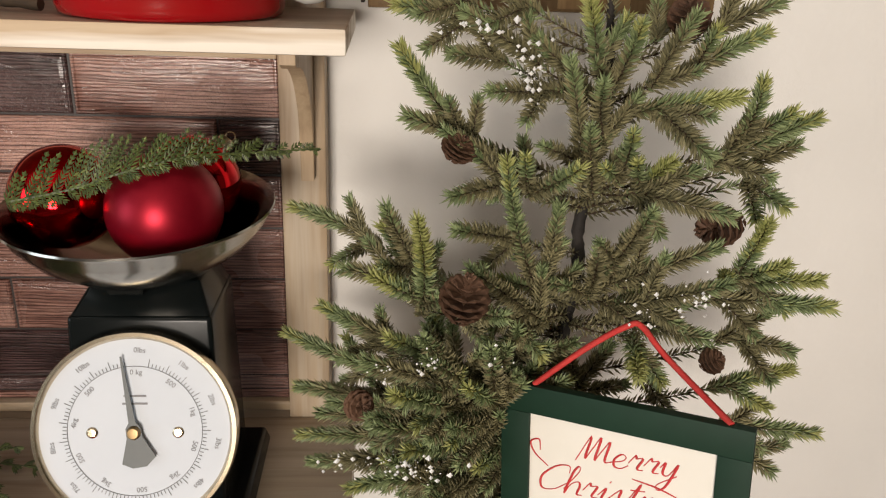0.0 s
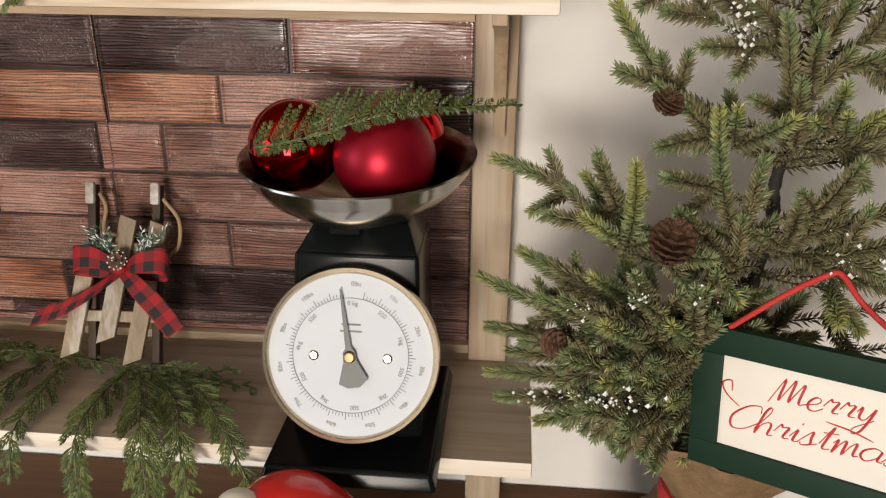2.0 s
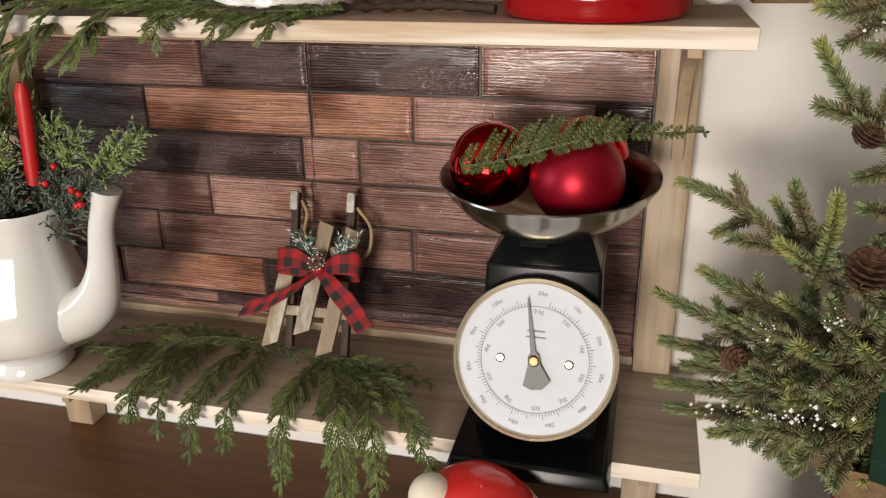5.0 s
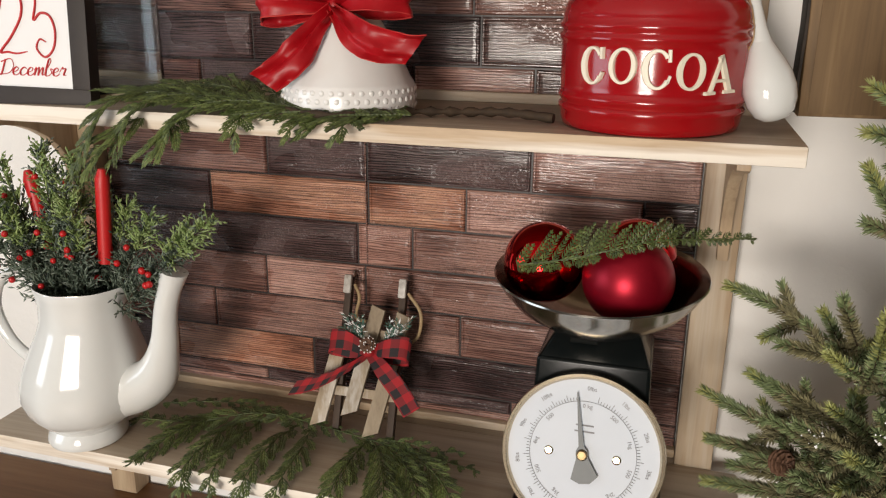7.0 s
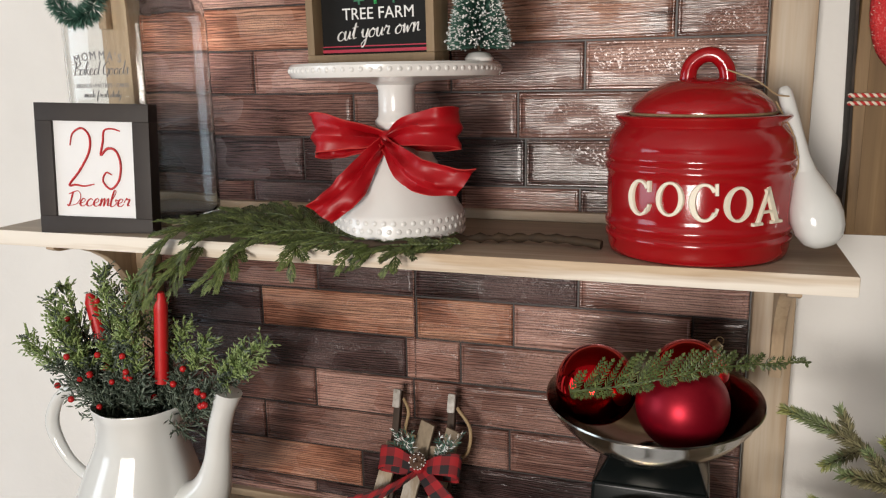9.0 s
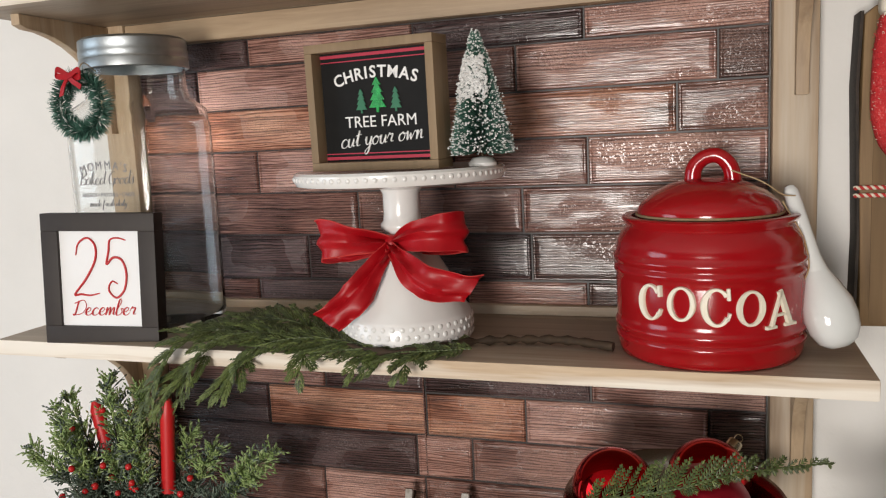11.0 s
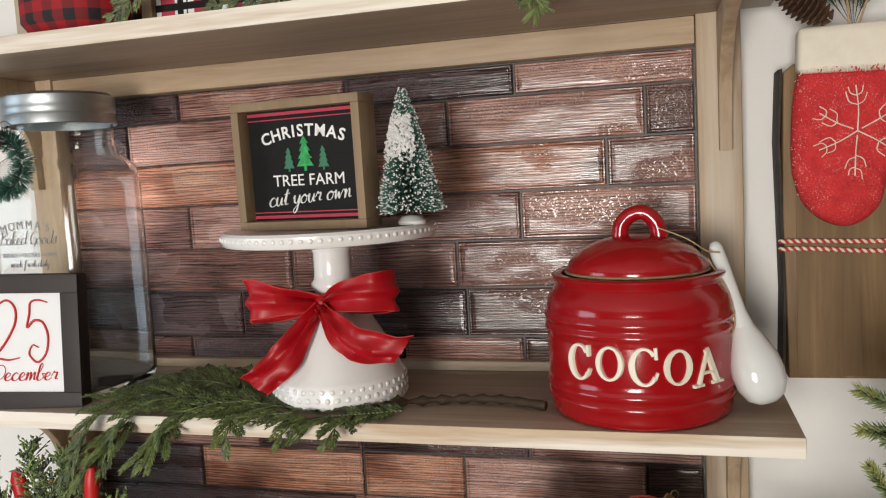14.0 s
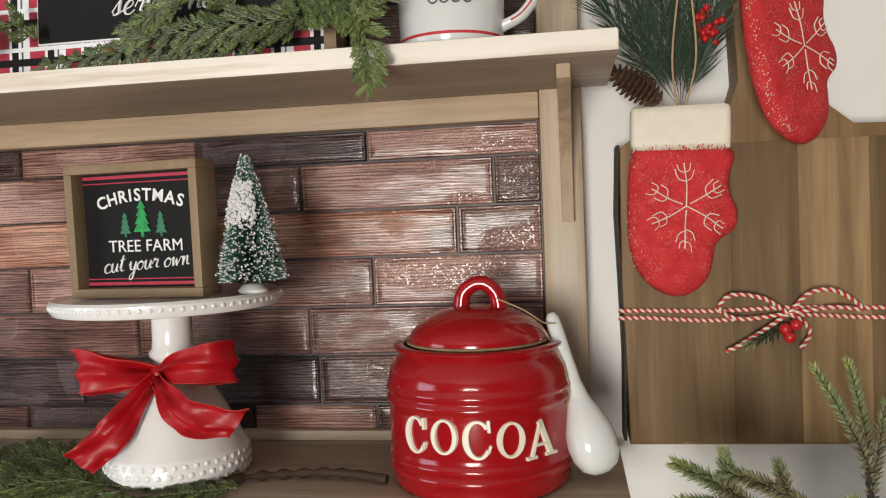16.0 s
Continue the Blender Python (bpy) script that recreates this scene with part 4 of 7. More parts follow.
def bauble(at, r, material, label, tilt):
    ob = thing("bauble", at - Vector((0, 0, r)), label, "bauble", "baubles in the scale bowl")
    part("globe", lathe([(r * math.sin(math.pi * k / 28), -r * math.cos(math.pi * k / 28)) for k in range(29)], at, 48), material, ob, "", 60)
    m = Matrix.Translation(at) @ tilt
    cap = part("cap", lathe([(0.0075, r * 0.985), (0.0075, r + 0.006), (0.0065, r + 0.0075), (0, r + 0.0078)], (0, 0, 0), 20, m), M_BRASS, ob, "", 40)
    loop = [m @ Vector((0.004 * math.cos(a * math.pi / 8), 0, r + 0.011 + 0.004 * math.sin(a * math.pi / 8))) for a in range(17)]
    part("ring", tube(loop, 0.0006, 6), M_BRASS, cap)


bauble(Vector((0.118, -0.155, S1 + 0.2835)), 0.0405, M_MIRRORRED, "shiny mirror-red glass bauble resting in the scale bowl", pose(0, 0, 0, -100, 0, 10))
bauble(Vector((0.2015, -0.186, S1 + 0.2845)), 0.0425, M_MATTERED, "satin red bauble resting in the scale bowl", pose(0, 0, 0, -60, 20, 0))
bauble(Vector((0.205, -0.112, S1 + 0.2835)), 0.0400, M_MIRRORRED, "shiny red glass bauble at the back of the bowl", pose(0, 0, 0, -30, 40, 0))
pile = Pile()
SPRIGLINE = [Vector(p) for p in ((0.101, -0.213, 1.297), (0.147, -0.212, 1.307), (0.185, -0.222, 1.322), (0.223, -0.205, 1.329), (0.262, -0.172, 1.325), (0.312, -0.140, 1.321))]
sprig = thing("cedar_sprig", (0.20, -0.17, S1 + 0.32), "cedar sprig laid across the baubles in the bowl", "sprig")
rnd = random.Random(41)
line = curve_points(SPRIGLINE, 10)
for i, (a, b) in enumerate(zip(line, line[1:])):
    u = i / len(line)
    d = (b - a).normalized()
    pile.spindle(a, b + d * 0.003, 0.0013, 0.0012, None, 0, 0.5)
    up = Vector((0, 0.25, 1))
    up = (up - d * up.dot(d)).normalized()
    for s2, most in ((1, 0.040), (-1, 0.009)):
        if rnd.random() < 0.25:
            continue
        length = most * (1 - u) ** 0.75 * min(1, 0.6 + 3 * u) * rnd.uniform(0.7, 1.1) + 0.004
        way = (d * 0.80 + up * s2 * (1.05 - 0.7 * u) + Vector((0, rnd.uniform(-0.25, 0.25), 0))).normalized()
        side = d.cross(way).cross(way).normalized()
        n = max(3, int(length / 0.0036))
        for k in range(n):
            p = a + way * length * k / n
            q = a + way * length * (k + 1.3) / n
            pile.spindle(p, q, 0.0011, 0.0008, side, 1 if rnd.random() < 0.2 else 0, 0.5)
            for s3 in (-1, 1):
                tip = p + (way * 0.88 + side * s3 * 0.5).normalized() * (0.0080 * (1 - 0.6 * k / n))
                pile.spindle(p, tip, 0.0008, 0.0006, side, 1 if rnd.random() < 0.2 else 0, 0.5)
pile.make("spray", [M_CEDAR, M_CEDARLIGHT], sprig)

# ---- little wooden sled ----
sled = thing("toy_sled", (-0.11, -0.06, S1), "small rustic wooden sled with a checked bow, leaning on the backing", "toy sled")
FOOT, HEAD = Vector((-0.112, -0.084, S1)), Vector((-0.112, -0.020, S1 + 0.198))
up = (HEAD - FOOT).normalized()
across = Vector((1, 0, 0.02)).normalized()
out = across.cross(up).normalized()
SM = Matrix((( *[across[0], up[0], out[0]], FOOT[0]), (across[1], up[1], out[1], FOOT[1]), (across[2], up[2], out[2], FOOT[2]), (0, 0, 0, 1)))
if out.y > 0:
    SM = SM @ Matrix.Diagonal((1, 1, -1, 1))
for s in (-1, 1):
    run = part("runner", box((s * 0.0365 - 0.0045, 0.0, -0.006), (s * 0.0365 + 0.0045, 0.205, 0.004), 0.0012, SM), M_RUNNER, sled, "dark stained runner", 40)
    part("runner_tip", box((s * 0.0365 - 0.0052, 0.184, 0.003), (s * 0.0365 + 0.0052, 0.208, 0.0095), 0.003, SM), M_TIPPAINT, run, "white painted runner tip", 40)
for yy in (0.055, 0.130):
    part("crossbar", box((-0.045, yy, 0.003), (0.045, yy + 0.012, 0.009), 0.001, SM), M_SLAT, sled)
for x, y0, y1, tilt in ((-0.060, 0.012, 0.120, -11), (-0.0225, 0.030, 0.172, -11), (0.0125, 0.006, 0.166, -11)):
    m = SM @ Matrix.Translation((x, 0, 0.0125)) @ Matrix.Rotation(radians(tilt), 4, "Z")
    turn = m @ Matrix(((1, 0, 0, 0), (0, 0, 1, 0), (0, -1, 0, 0), (0, 0, 0, 1)))
    part("slat", prism([(-0.0095, y0), (0.0095, y0 + (0.012 if x < 0.02 else -0.010)), (0.0095, y1), (-0.0095, y1 + 0.003)], -0.003, 0.003, 0.0008, None, turn), M_SLAT, sled, "", 35)
rope = curve_points([SM @ Vector(p) for p in ((0.042, 0.190, -0.002), (0.062, 0.168, 0.004), (0.062, 0.140, 0.004), (0.047, 0.125, 0.002))], 6)
part("rope", tube(rope, 0.0022, 8), M_TWINE, sled, "jute rope loop", 60)
rope = curve_points([SM @ Vector(p) for p in ((-0.030, 0.195, -0.002), (-0.020, 0.180, 0.004), (-0.022, 0.155, 0.004), (-0.008, 0.150, 0.002))], 6)
part("rope", tube(rope, 0.0022, 8), M_TWINE, sled, "jute rope loop", 60)
SB = SM @ Matrix.Translation((0.011, 0.004, 0))
bow = part("bow", ball(SB @ Vector((-0.004, 0.112, 0.024)), 0.008, 16, 0.8), M_CHECK, sled, "red and black checked bow", 60)
fl = lambda pts: curve_points([SB @ Vector(p) for p in pts], 7)
wide = lambda x, y: (SM.to_3x3() @ Vector((x, y, 0.15)))
part("bow_loop", band(fl([(-0.006, 0.112, 0.022), (-0.030, 0.124, 0.034), (-0.052, 0.122, 0.030), (-0.054, 0.117, 0.022), (-0.030, 0.112, 0.018), (-0.006, 0.110, 0.020)]), wide(0.1, 1), lambda u: 0.007 + 0.008 * math.sin(math.pi * u)), M_CHECK, bow)
part("bow_loop", band(fl([(0.000, 0.112, 0.022), (0.022, 0.120, 0.036), (0.044, 0.122, 0.034), (0.048, 0.114, 0.024), (0.025, 0.110, 0.018), (0.0, 0.110, 0.020)]), wide(0.1, 1), lambda u: 0.007 + 0.008 * math.sin(math.pi * u)), M_CHECK, bow)
part("bow_tail", band(fl([(-0.004, 0.108, 0.022), (-0.035, 0.085, 0.030), (-0.070, 0.066, 0.032), (-0.098, 0.058, 0.030)]), wide(0.55, 0.85), lambda u: 0.008 + 0.006 * min(1, u * 2)), M_CHECK, bow)
part("bow_tail", band(fl([(0.0, 0.108, 0.024), (0.020, 0.094, 0.036), (0.042, 0.072, 0.036), (0.060, 0.046, 0.030)]), wide(0.8, 0.6), lambda u: 0.008 + 0.005 * min(1, u * 2)), M_CHECK, bow)
for s, x in ((-1, -0.028), (1, 0.036)):
    pile = Pile()
    rnd = random.Random(60 + s)
    for k in range(9):
        a = SB @ Vector((x * 0.5, 0.124, 0.026))
        b = SB @ Vector((x + rnd.uniform(-0.016, 0.016), 0.134 + rnd.uniform(0, 0.026), 0.030 + rnd.uniform(-0.005, 0.008)))
        for j in range(16):
            p = a.lerp(b, 0.2 + 0.8 * j / 16)
            o = Vector((rnd.gauss(0, 1), rnd.gauss(0, 1), rnd.gauss(0, 1))).normalized()
            pile.spindle(p, p + ((b - a).normalized() * 0.7 + o * 0.7).normalized() * 0.0075, 0.0008, 0.0006, None, 1 if rnd.random() < 0.3 else 0)
    pile.make("fir_tuft", [M_BRUSH, M_SNOW], sled, "snowy green fir tuft")


def cone_scales(pile, at, axis, length, radius, rings, seed, tipmat=1, tipped=0.0):
    """A pinecone: rings of overlapping woody scales round an axis."""
    rnd = random.Random(seed)
    axis = Vector(axis).normalized()
    s = axis.orthogonal().normalized()
    t = axis.cross(s)
    for i in range(rings):
        u = i / (rings - 1)
        r = radius * math.sin(math.pi * (0.16 + 0.80 * u)) ** 0.8
        n = max(5, int(11 * r / radius))
        c = at + axis * length * u * 0.9
        for k in range(n):
            a = 2 * math.pi * (k + 0.5 * (i % 2)) / n + rnd.uniform(-0.1, 0.1)
            d = s * math.cos(a) + t * math.sin(a)
            base = c + d * r * 0.15
            tip = c + d * r + axis * length * (0.10 + 0.05 * u)
            pile.spindle(base, tip, r * 0.42, radius * 0.07, axis.cross(d), 0, 0.82)
            if rnd.random() < tipped:
                pile.blob(tip, radius * 0.12, tipmat)


pile = Pile()
cone_scales(pile, SB @ Vector((-0.004, 0.120, 0.026)), SM.to_3x3() @ Vector((0, 0.25, 1)), 0.014, 0.0105, 5, 7, 1, 0.7)
pile.make("mini_pinecone", [M_CONE, M_SNOW], sled, "tiny white-tipped pinecone")

# ---- middle shelf: framed date sign ----
def strokes(m, parent, name, material, lines, width):
    bm = bmesh.new()
    for pts in lines:
        pen(pts, width, m, bm)
    return part(name, bm, material, parent, "", 60)


def frame_sign(ob, m, w, h, border, depth, mat_frame, mat_card, inset=0.004):
    """A square-edged picture frame and its card; m stands at the middle of the lower front edge, x along it, y up, z out."""
    for name, lo, hi in (("frame_rail", (-w / 2, 0, -depth), (w / 2, border, 0)), ("frame_rail", (-w / 2, h - border, -depth), (w / 2, h, 0)),
                         ("frame_stile", (-w / 2, border, -depth), (-w / 2 + border, h - border, 0)), ("frame_stile", (w / 2 - border, border, -depth), (w / 2, h - border, 0))):
        part(name, box(lo, hi, 0.0008, m), mat_frame, ob, "", 40)
    return part("card", box((-w / 2 + border * 0.8, border * 0.8, -depth * 0.9), (w / 2 - border * 0.8, h - border * 0.8, -inset), 0, m), mat_card, ob)


D0 = Vector((-0.5074, -0.2085, S2))
date = thing("date_sign", D0, "small dark brown framed sign with a red date", "sign")
DM = Matrix.Translation(D0) @ Matrix.Rotation(radians(10.3), 4, "Z") @ Matrix.Rotation(radians(-2.7), 4, "X") @ Matrix.Rotation(radians(1.7), 4, "Y") @ Matrix.Translation((0.068, 0, 0)) @ UPRIGHT
card = frame_sign(date, DM, 0.136, 0.1468, 0.0198, 0.020, M_DARKFRAME, M_WHITECARD)
CM = DM @ Matrix.Translation((0, 0.073, -0.0035))
for digit in (
    [(-0.031, 0.026), (-0.027, 0.037), (-0.016, 0.042), (-0.007, 0.035), (-0.008, 0.021), (-0.020, 0.004), (-0.034, -0.010), (-0.026, -0.010), (-0.016, -0.011), (-0.004, -0.009)],
    [(0.030, 0.040), (0.020, 0.042), (0.011, 0.040), (0.009, 0.030), (0.006, 0.018), (0.014, 0.024), (0.024, 0.022), (0.029, 0.010), (0.026, -0.005), (0.016, -0.013), (0.007, -0.006), (0.011, 0.002), (0.018, 0.000)]):
    strokes(CM, card, "digit", M_REDINK, [[(x * 1.00 + 0.002, (y - 0.016) * 1.22 + 0.0145) for x, y in digit]], 0.0014)
cursive("word", "December", 0.076, 0.0085, CM @ Matrix.Translation((0.001, -0.0365, 0)) @ Matrix.Rotation(radians(1), 4, "Z"), M_REDINK, card, 0.0008)

# ---- middle shelf: big glass jar ----
JX, JY = -0.437, -0.100
jar = thing("glass_jar", (JX, JY, S2), "large clear square glass jar with a galvanised lid", "jar")


def rounded(a, r):
    """Turns a circle into a rounded square below the neck."""
    if r < 0.0595:
        return 1.0
    c, s = abs(math.cos(a)), abs(math.sin(a))
    return 1.0 / (c ** 5 + s ** 5) ** 0.2


glass_prof = [(0, 0.008), (0.086, 0.008), (0.0900, 0.014), (0.0905, 0.235), (0.086, 0.258), (0.0760, 0.272), (0.0725, 0.285), (0.0725, 0.318),
              (0.0760, 0.318), (0.0760, 0.285), (0.0785, 0.272), (0.088, 0.259), (0.0925, 0.236), (0.0925, 0.012), (0.089, 0.002), (0.082, 0.0), (0, 0.001)]
glass_prof = [(r * 0.74 if r < 0.0795 else r * 0.715, h) for r, h in glass_prof]
g = part("glass_body", lathe(glass_prof, (JX, JY, S2), 64, None, None, rounded), M_GLASS, jar, "clear glass body", 45)
g.visible_shadow = False
lid = part("lid", lathe([(r * 0.78, h) for r, h in ((0, 0.3405), (0.068, 0.3405), (0.073, 0.3400), (0.0775, 0.337), (0.0782, 0.330), (0.0772, 0.328), (0.0785, 0.325), (0.0785, 0.319), (0.0772, 0.317), (0.0785, 0.314), (0.0785, 0.306), (0.0768, 0.305), (0.0768, 0.336), (0, 0.338))], (JX, JY, S2), 64), M_ZINC, jar, "galvanised screw lid", 40)
JT = Matrix.Translation((JX + 0.001, JY - 0.0666, S2 + 0.165)) @ UPRIGHT @ Matrix.Diagonal((0.88, 1, 1, 1))
for k, ch in enumerate("MOMMA'S"):
    u = (-1.0, -0.62, -0.24, 0.18, 0.56, 0.80, 1.0)[k]
    lettering("jar_print", ch, 0.0135, JT @ Matrix.Translation((-0.004 + 0.033 * u, 0.031 - 0.004 * u * u, 0)) @ Matrix.Rotation(-0.22 * u, 4, "Z"), M_GREYINK, g, 0.0002)
cursive("jar_print", "Baked Goods", 0.086, 0.0072, JT @ Matrix.Translation((-0.002, 0.0135, 0)), M_GREYINK, g, 0.0005)
lettering("jar_print", "BREADS \u2022 PASTRIES \u2022 CAKES", 0.0066, JT @ Matrix.Translation((-0.001, -0.002, 0)), M_GREYINK, g, 0.0002)
cursive("jar_print", "made fresh daily", 0.058, 0.0036, JT @ Matrix.Translation((-0.003, -0.013, 0)), M_GREYINK, g, 0.0004)
wreath = thing("mini_wreath", (-0.438, JY - 0.092, S2 + 0.225), "tiny bottle-brush wreath with a red bow hung on the jar", "wreath")
pile = Pile()
rnd = random.Random(77)
WC = Vector((-0.438, JY - 0.092, S2 + 0.262))
for k in range(2300):
    a = rnd.uniform(0, 2 * math.pi)
    d = Vector((math.cos(a), 0, math.sin(a)))
    c = WC + d * 0.0275
    b = rnd.uniform(0, 2 * math.pi)
    o = d * math.cos(b) + Vector((0, 1, 0)) * math.sin(b) * 0.8 + Vector((-d.z, 0, d.x)) * rnd.uniform(-0.4, 0.4)
    pile.spindle(c, c + o.normalized() * rnd.uniform(0.010, 0.0165), 0.0007, 0.0006, None, 1 if rnd.random() < 0.07 else 0, 0.5)
pile.make("bristles", [M_BRUSH, M_SNOW], wreath)
wb = WC + Vector((0, -0.012, 0.030))
part("bow", band(curve_points([wb + Vector(p) for p in ((0, 0, 0), (-0.012, -0.003, 0.008), (-0.016, -0.002, 0.002), (0, -0.003, 0.0), (0.014, -0.003, 0.006), (0.015, -0.002, -0.001), (0, 0, 0))], 5), (0, 0.2, 1), 0.0032), M_SATIN, wreath, "red ribbon bow")
part("bow_tail", band(curve_points([wb + Vector(p) for p in ((0, -0.002, 0), (-0.006, -0.004, -0.010), (-0.010, -0.004, -0.020))], 5), (1, 0, 0.2), 0.0028), M_SATIN, wreath)
part("bow_tail", band(curve_points([wb + Vector(p) for p in ((0, -0.002, 0), (0.008, -0.004, -0.006), (0.017, -0.004, -0.012))], 5), (0.4, 0, 1), 0.0028), M_SATIN, wreath)
part("hanger", tube(curve_points([WC + Vector((0, -0.004, 0.026)), WC + Vector((0.004, 0.004, 0.045)), Vector((JX, JY - 0.066, S2 + 0.300))], 5), 0.0006, 5), M_TWINE, wreath)

# ---- middle shelf: cake stand and what stands on it ----
CK = Vector((-0.098, -0.128, S2 + 0.002))
stand = thing("cake_stand", CK, "white milk glass cake stand with beaded rims", "cake stand")
prof = [(0, 0.006), (0.070, 0.0), (0.0735, 0.002), (0.0745, 0.010), (0.0735, 0.026), (0.0715, 0.0295), (0.0680, 0.034), (0.0600, 0.050), (0.0485, 0.070), (0.0365, 0.089), (0.0255, 0.103), (0.0205, 0.108),
        (0.0195, 0.113), (0.0225, 0.117), (0.0225, 0.121), (0.0195, 0.125), (0.0188, 0.132), (0.0188, 0.152), (0.021, 0.157), (0.030, 0.160), (0.092, 0.163), (0.104, 0.165), (0.1065, 0.169), (0.1065, 0.176), (0.104, 0.1785), (0.092, 0.1775), (0, 0.1775)]
prof = [(r * (0.935 if h < 0.11 else 1.02), h) for r, h in prof]
part("body", lathe(prof, CK, 72), M_MILK, stand, "", 45)


def bead_ring(zz, r, n, rad, turn):
    """Beads of one size round the stand, sharing one mesh."""
    bm = bmesh.new()
    bmesh.ops.create_icosphere(bm, subdivisions=2, radius=rad)
    first = part("bead", bm, M_MILK, stand, "", 60)
    for k in range(n):
        a = 2 * math.pi * (k + turn) / n
        ob = first if k == 0 else finish(new("bead", first.data), stand)
        ob.matrix_basis = Matrix.Translation(CK + Vector((r * math.cos(a), r * math.sin(a), zz)))


bead_ring(0.0065, 0.0664, 44, 0.0042, 0.0)
bead_ring(0.0145, 0.0666, 44, 0.0042, 0.5)
bead_ring(0.0225, 0.0662, 44, 0.0040, 0.0)
bead_ring(0.1720, 0.1066, 76, 0.0033, 0.0)
KN = CK + Vector((-0.003, -0.0245, 0.103))
knot = thing("ribbon_bow", KN, "wired red satin ribbon bow tied round the cake stand", "bow")
part("knot", ball(KN, 0.0085, 20, 1.1), M_SATIN, knot, "", 60)


def folded(pts, sides, half, phase, thick=0.0006):
    """A satin band whose width is gathered into soft lengthwise folds that open away from the knot."""
    b = bmesh.new()
    n, cols = len(pts), 10
    tops, unders = [], []
    for i, p in enumerate(pts):
        u = i / (n - 1)
        h = half(u)
        d = (pts[min(i + 1, n - 1)] - pts[max(i - 1, 0)]).normalized()
        nn = sides[i].cross(d).normalized()
        deep = 0.0030 * (0.006 / h) ** 0.5 + 0.0007
        row = []
        for k in range(cols + 1):
            v = 2 * k / cols - 1
            row.append(p + sides[i] * h * v + nn * deep * (math.cos(5.2 * v + phase + 1.3 * u) + 0.5 * math.sin(9.1 * v + 6 * u + phase)))
        tops.append([b.verts.new(q + nn * thick) for q in row])
        unders.append([b.verts.new(q - nn * thick) for q in row])
    for i in range(n - 1):
        for k in range(cols):
            b.faces.new((tops[i][k], tops[i][k + 1], tops[i + 1][k + 1], tops[i + 1][k]))
            b.faces.new((unders[i][k + 1], unders[i][k], unders[i + 1][k], unders[i + 1][k + 1]))
        for k in (0, cols):
            b.faces.new((tops[i][k], tops[i + 1][k], unders[i + 1][k], unders[i][k]))
    for i in (0, n - 1):
        for k in range(cols):
            b.faces.new((tops[i][k], tops[i][k + 1], unders[i][k + 1], unders[i][k]))
    edges = [[r[k].co.copy() for r in tops] for k in (0, cols)]
    bmesh.ops.recalc_face_normals(b, faces=b.faces[:])
    return b, edges


def ribbon(name, pts, side, half, phase=0.0):
    rip = curve_points([KN + Vector(p) for p in pts], 9)
    s0 = Vector(side)
    sides = [(s0 + Vector((0, 0.22 * math.sin(i * 0.45 + phase), 0))).normalized() for i in range(len(rip))]
    bm, edges = folded([Vector(p) for p in rip], sides, half, phase)
    b = part(name, bm, M_SATIN, knot, "", 70)
    for edge in edges:
        part("wired_edge", tube(edge, 0.0008, 5), M_REDCORD, b)


ribbon("loop", [(0, 0, 0), (-0.030, -0.026, 0.006), (-0.064, -0.026, 0.008), (-0.078, -0.004, 0.003), (-0.066, 0.008, -0.002), (-0.035, 0.004, -0.002), (0, 0, 0)], (0.05, 0, 1), lambda u: 0.005 + 0.0165 * math.sin(math.pi * u) ** 0.8, 0.4)
ribbon("loop", [(0, 0, 0), (0.030, -0.026, 0.010), (0.064, -0.026, 0.014), (0.080, -0.004, 0.012), (0.066, 0.008, 0.006), (0.030, 0.004, 0.002), (0, 0, 0)], (-0.05, 0, 1), lambda u: 0.005 + 0.0145 * math.sin(math.pi * u) ** 0.8, 2.0)
ribbon("tail", [(0, -0.006, -0.002), (-0.010, -0.028, -0.022), (-0.020, -0.045, -0.042), (-0.035, -0.054, -0.059), (-0.051, -0.057, -0.071)], (0.85, 0.05, -0.45), lambda u: 0.005 + 0.0105 * min(1, u * 2.0), 1.0)
ribbon("tail", [(0, -0.006, -0.002), (0.021, -0.030, -0.014), (0.043, -0.045, -0.027), (0.069, -0.048, -0.035), (0.097, -0.040, -0.037)], (0.55, 0.05, 0.75), lambda u: 0.005 + 0.0115 * min(1, u * 2.0), 2.6)

TS = Vector((-0.1765, -0.1690, CK.z + 0.1788))
farm = thing("tree_farm_sign", TS, "small black wooden tree farm sign in a tan box frame", "sign")
FW, FH = 0.1423, 0.1250
FM = Matrix.Translation(TS) @ Matrix.Rotation(radians(-6.9), 4, "Z") @ Matrix.Rotation(radians(1.0), 4, "X") @ Matrix.Translation((FW / 2, 0, 0)) @ UPRIGHT
card = frame_sign(farm, FM, FW, FH, 0.0085, 0.032, M_OAKFRAME, M_CHALK, 0.016)
QM = FM @ Matrix.Translation((0, FH / 2, -0.0158))
for y0, y1 in ((0.049, 0.052), (0.0555, 0.0565), (0.0445, 0.0455), (-0.052, -0.049), (-0.0575, -0.0555), (-0.0465, -0.0455)):
    part("stripe", box((-0.0640, y0, 0), (0.0640, y1, 0.0004), 0, QM), M_STRIPE, card)
arc = 0.0
WIDE = (1.08, 1.10, 1.05, 0.55, 0.92, 0.98, 1.30, 1.08, 0.92)
for ch, wide in zip("CHRISTMAS", WIDE):
    u = (arc + wide / 2) / sum(WIDE) * 2 - 1
    arc += wide
    lettering("letter", ch, 0.0162, QM @ Matrix.Translation((u * 0.0480, 0.0325 - 0.0085 * u * u, 0.0003)) @ Matrix.Rotation(-u * 0.33, 4, "Z"), M_WHITEINK, card, 0.0003, 0, 0.0003)
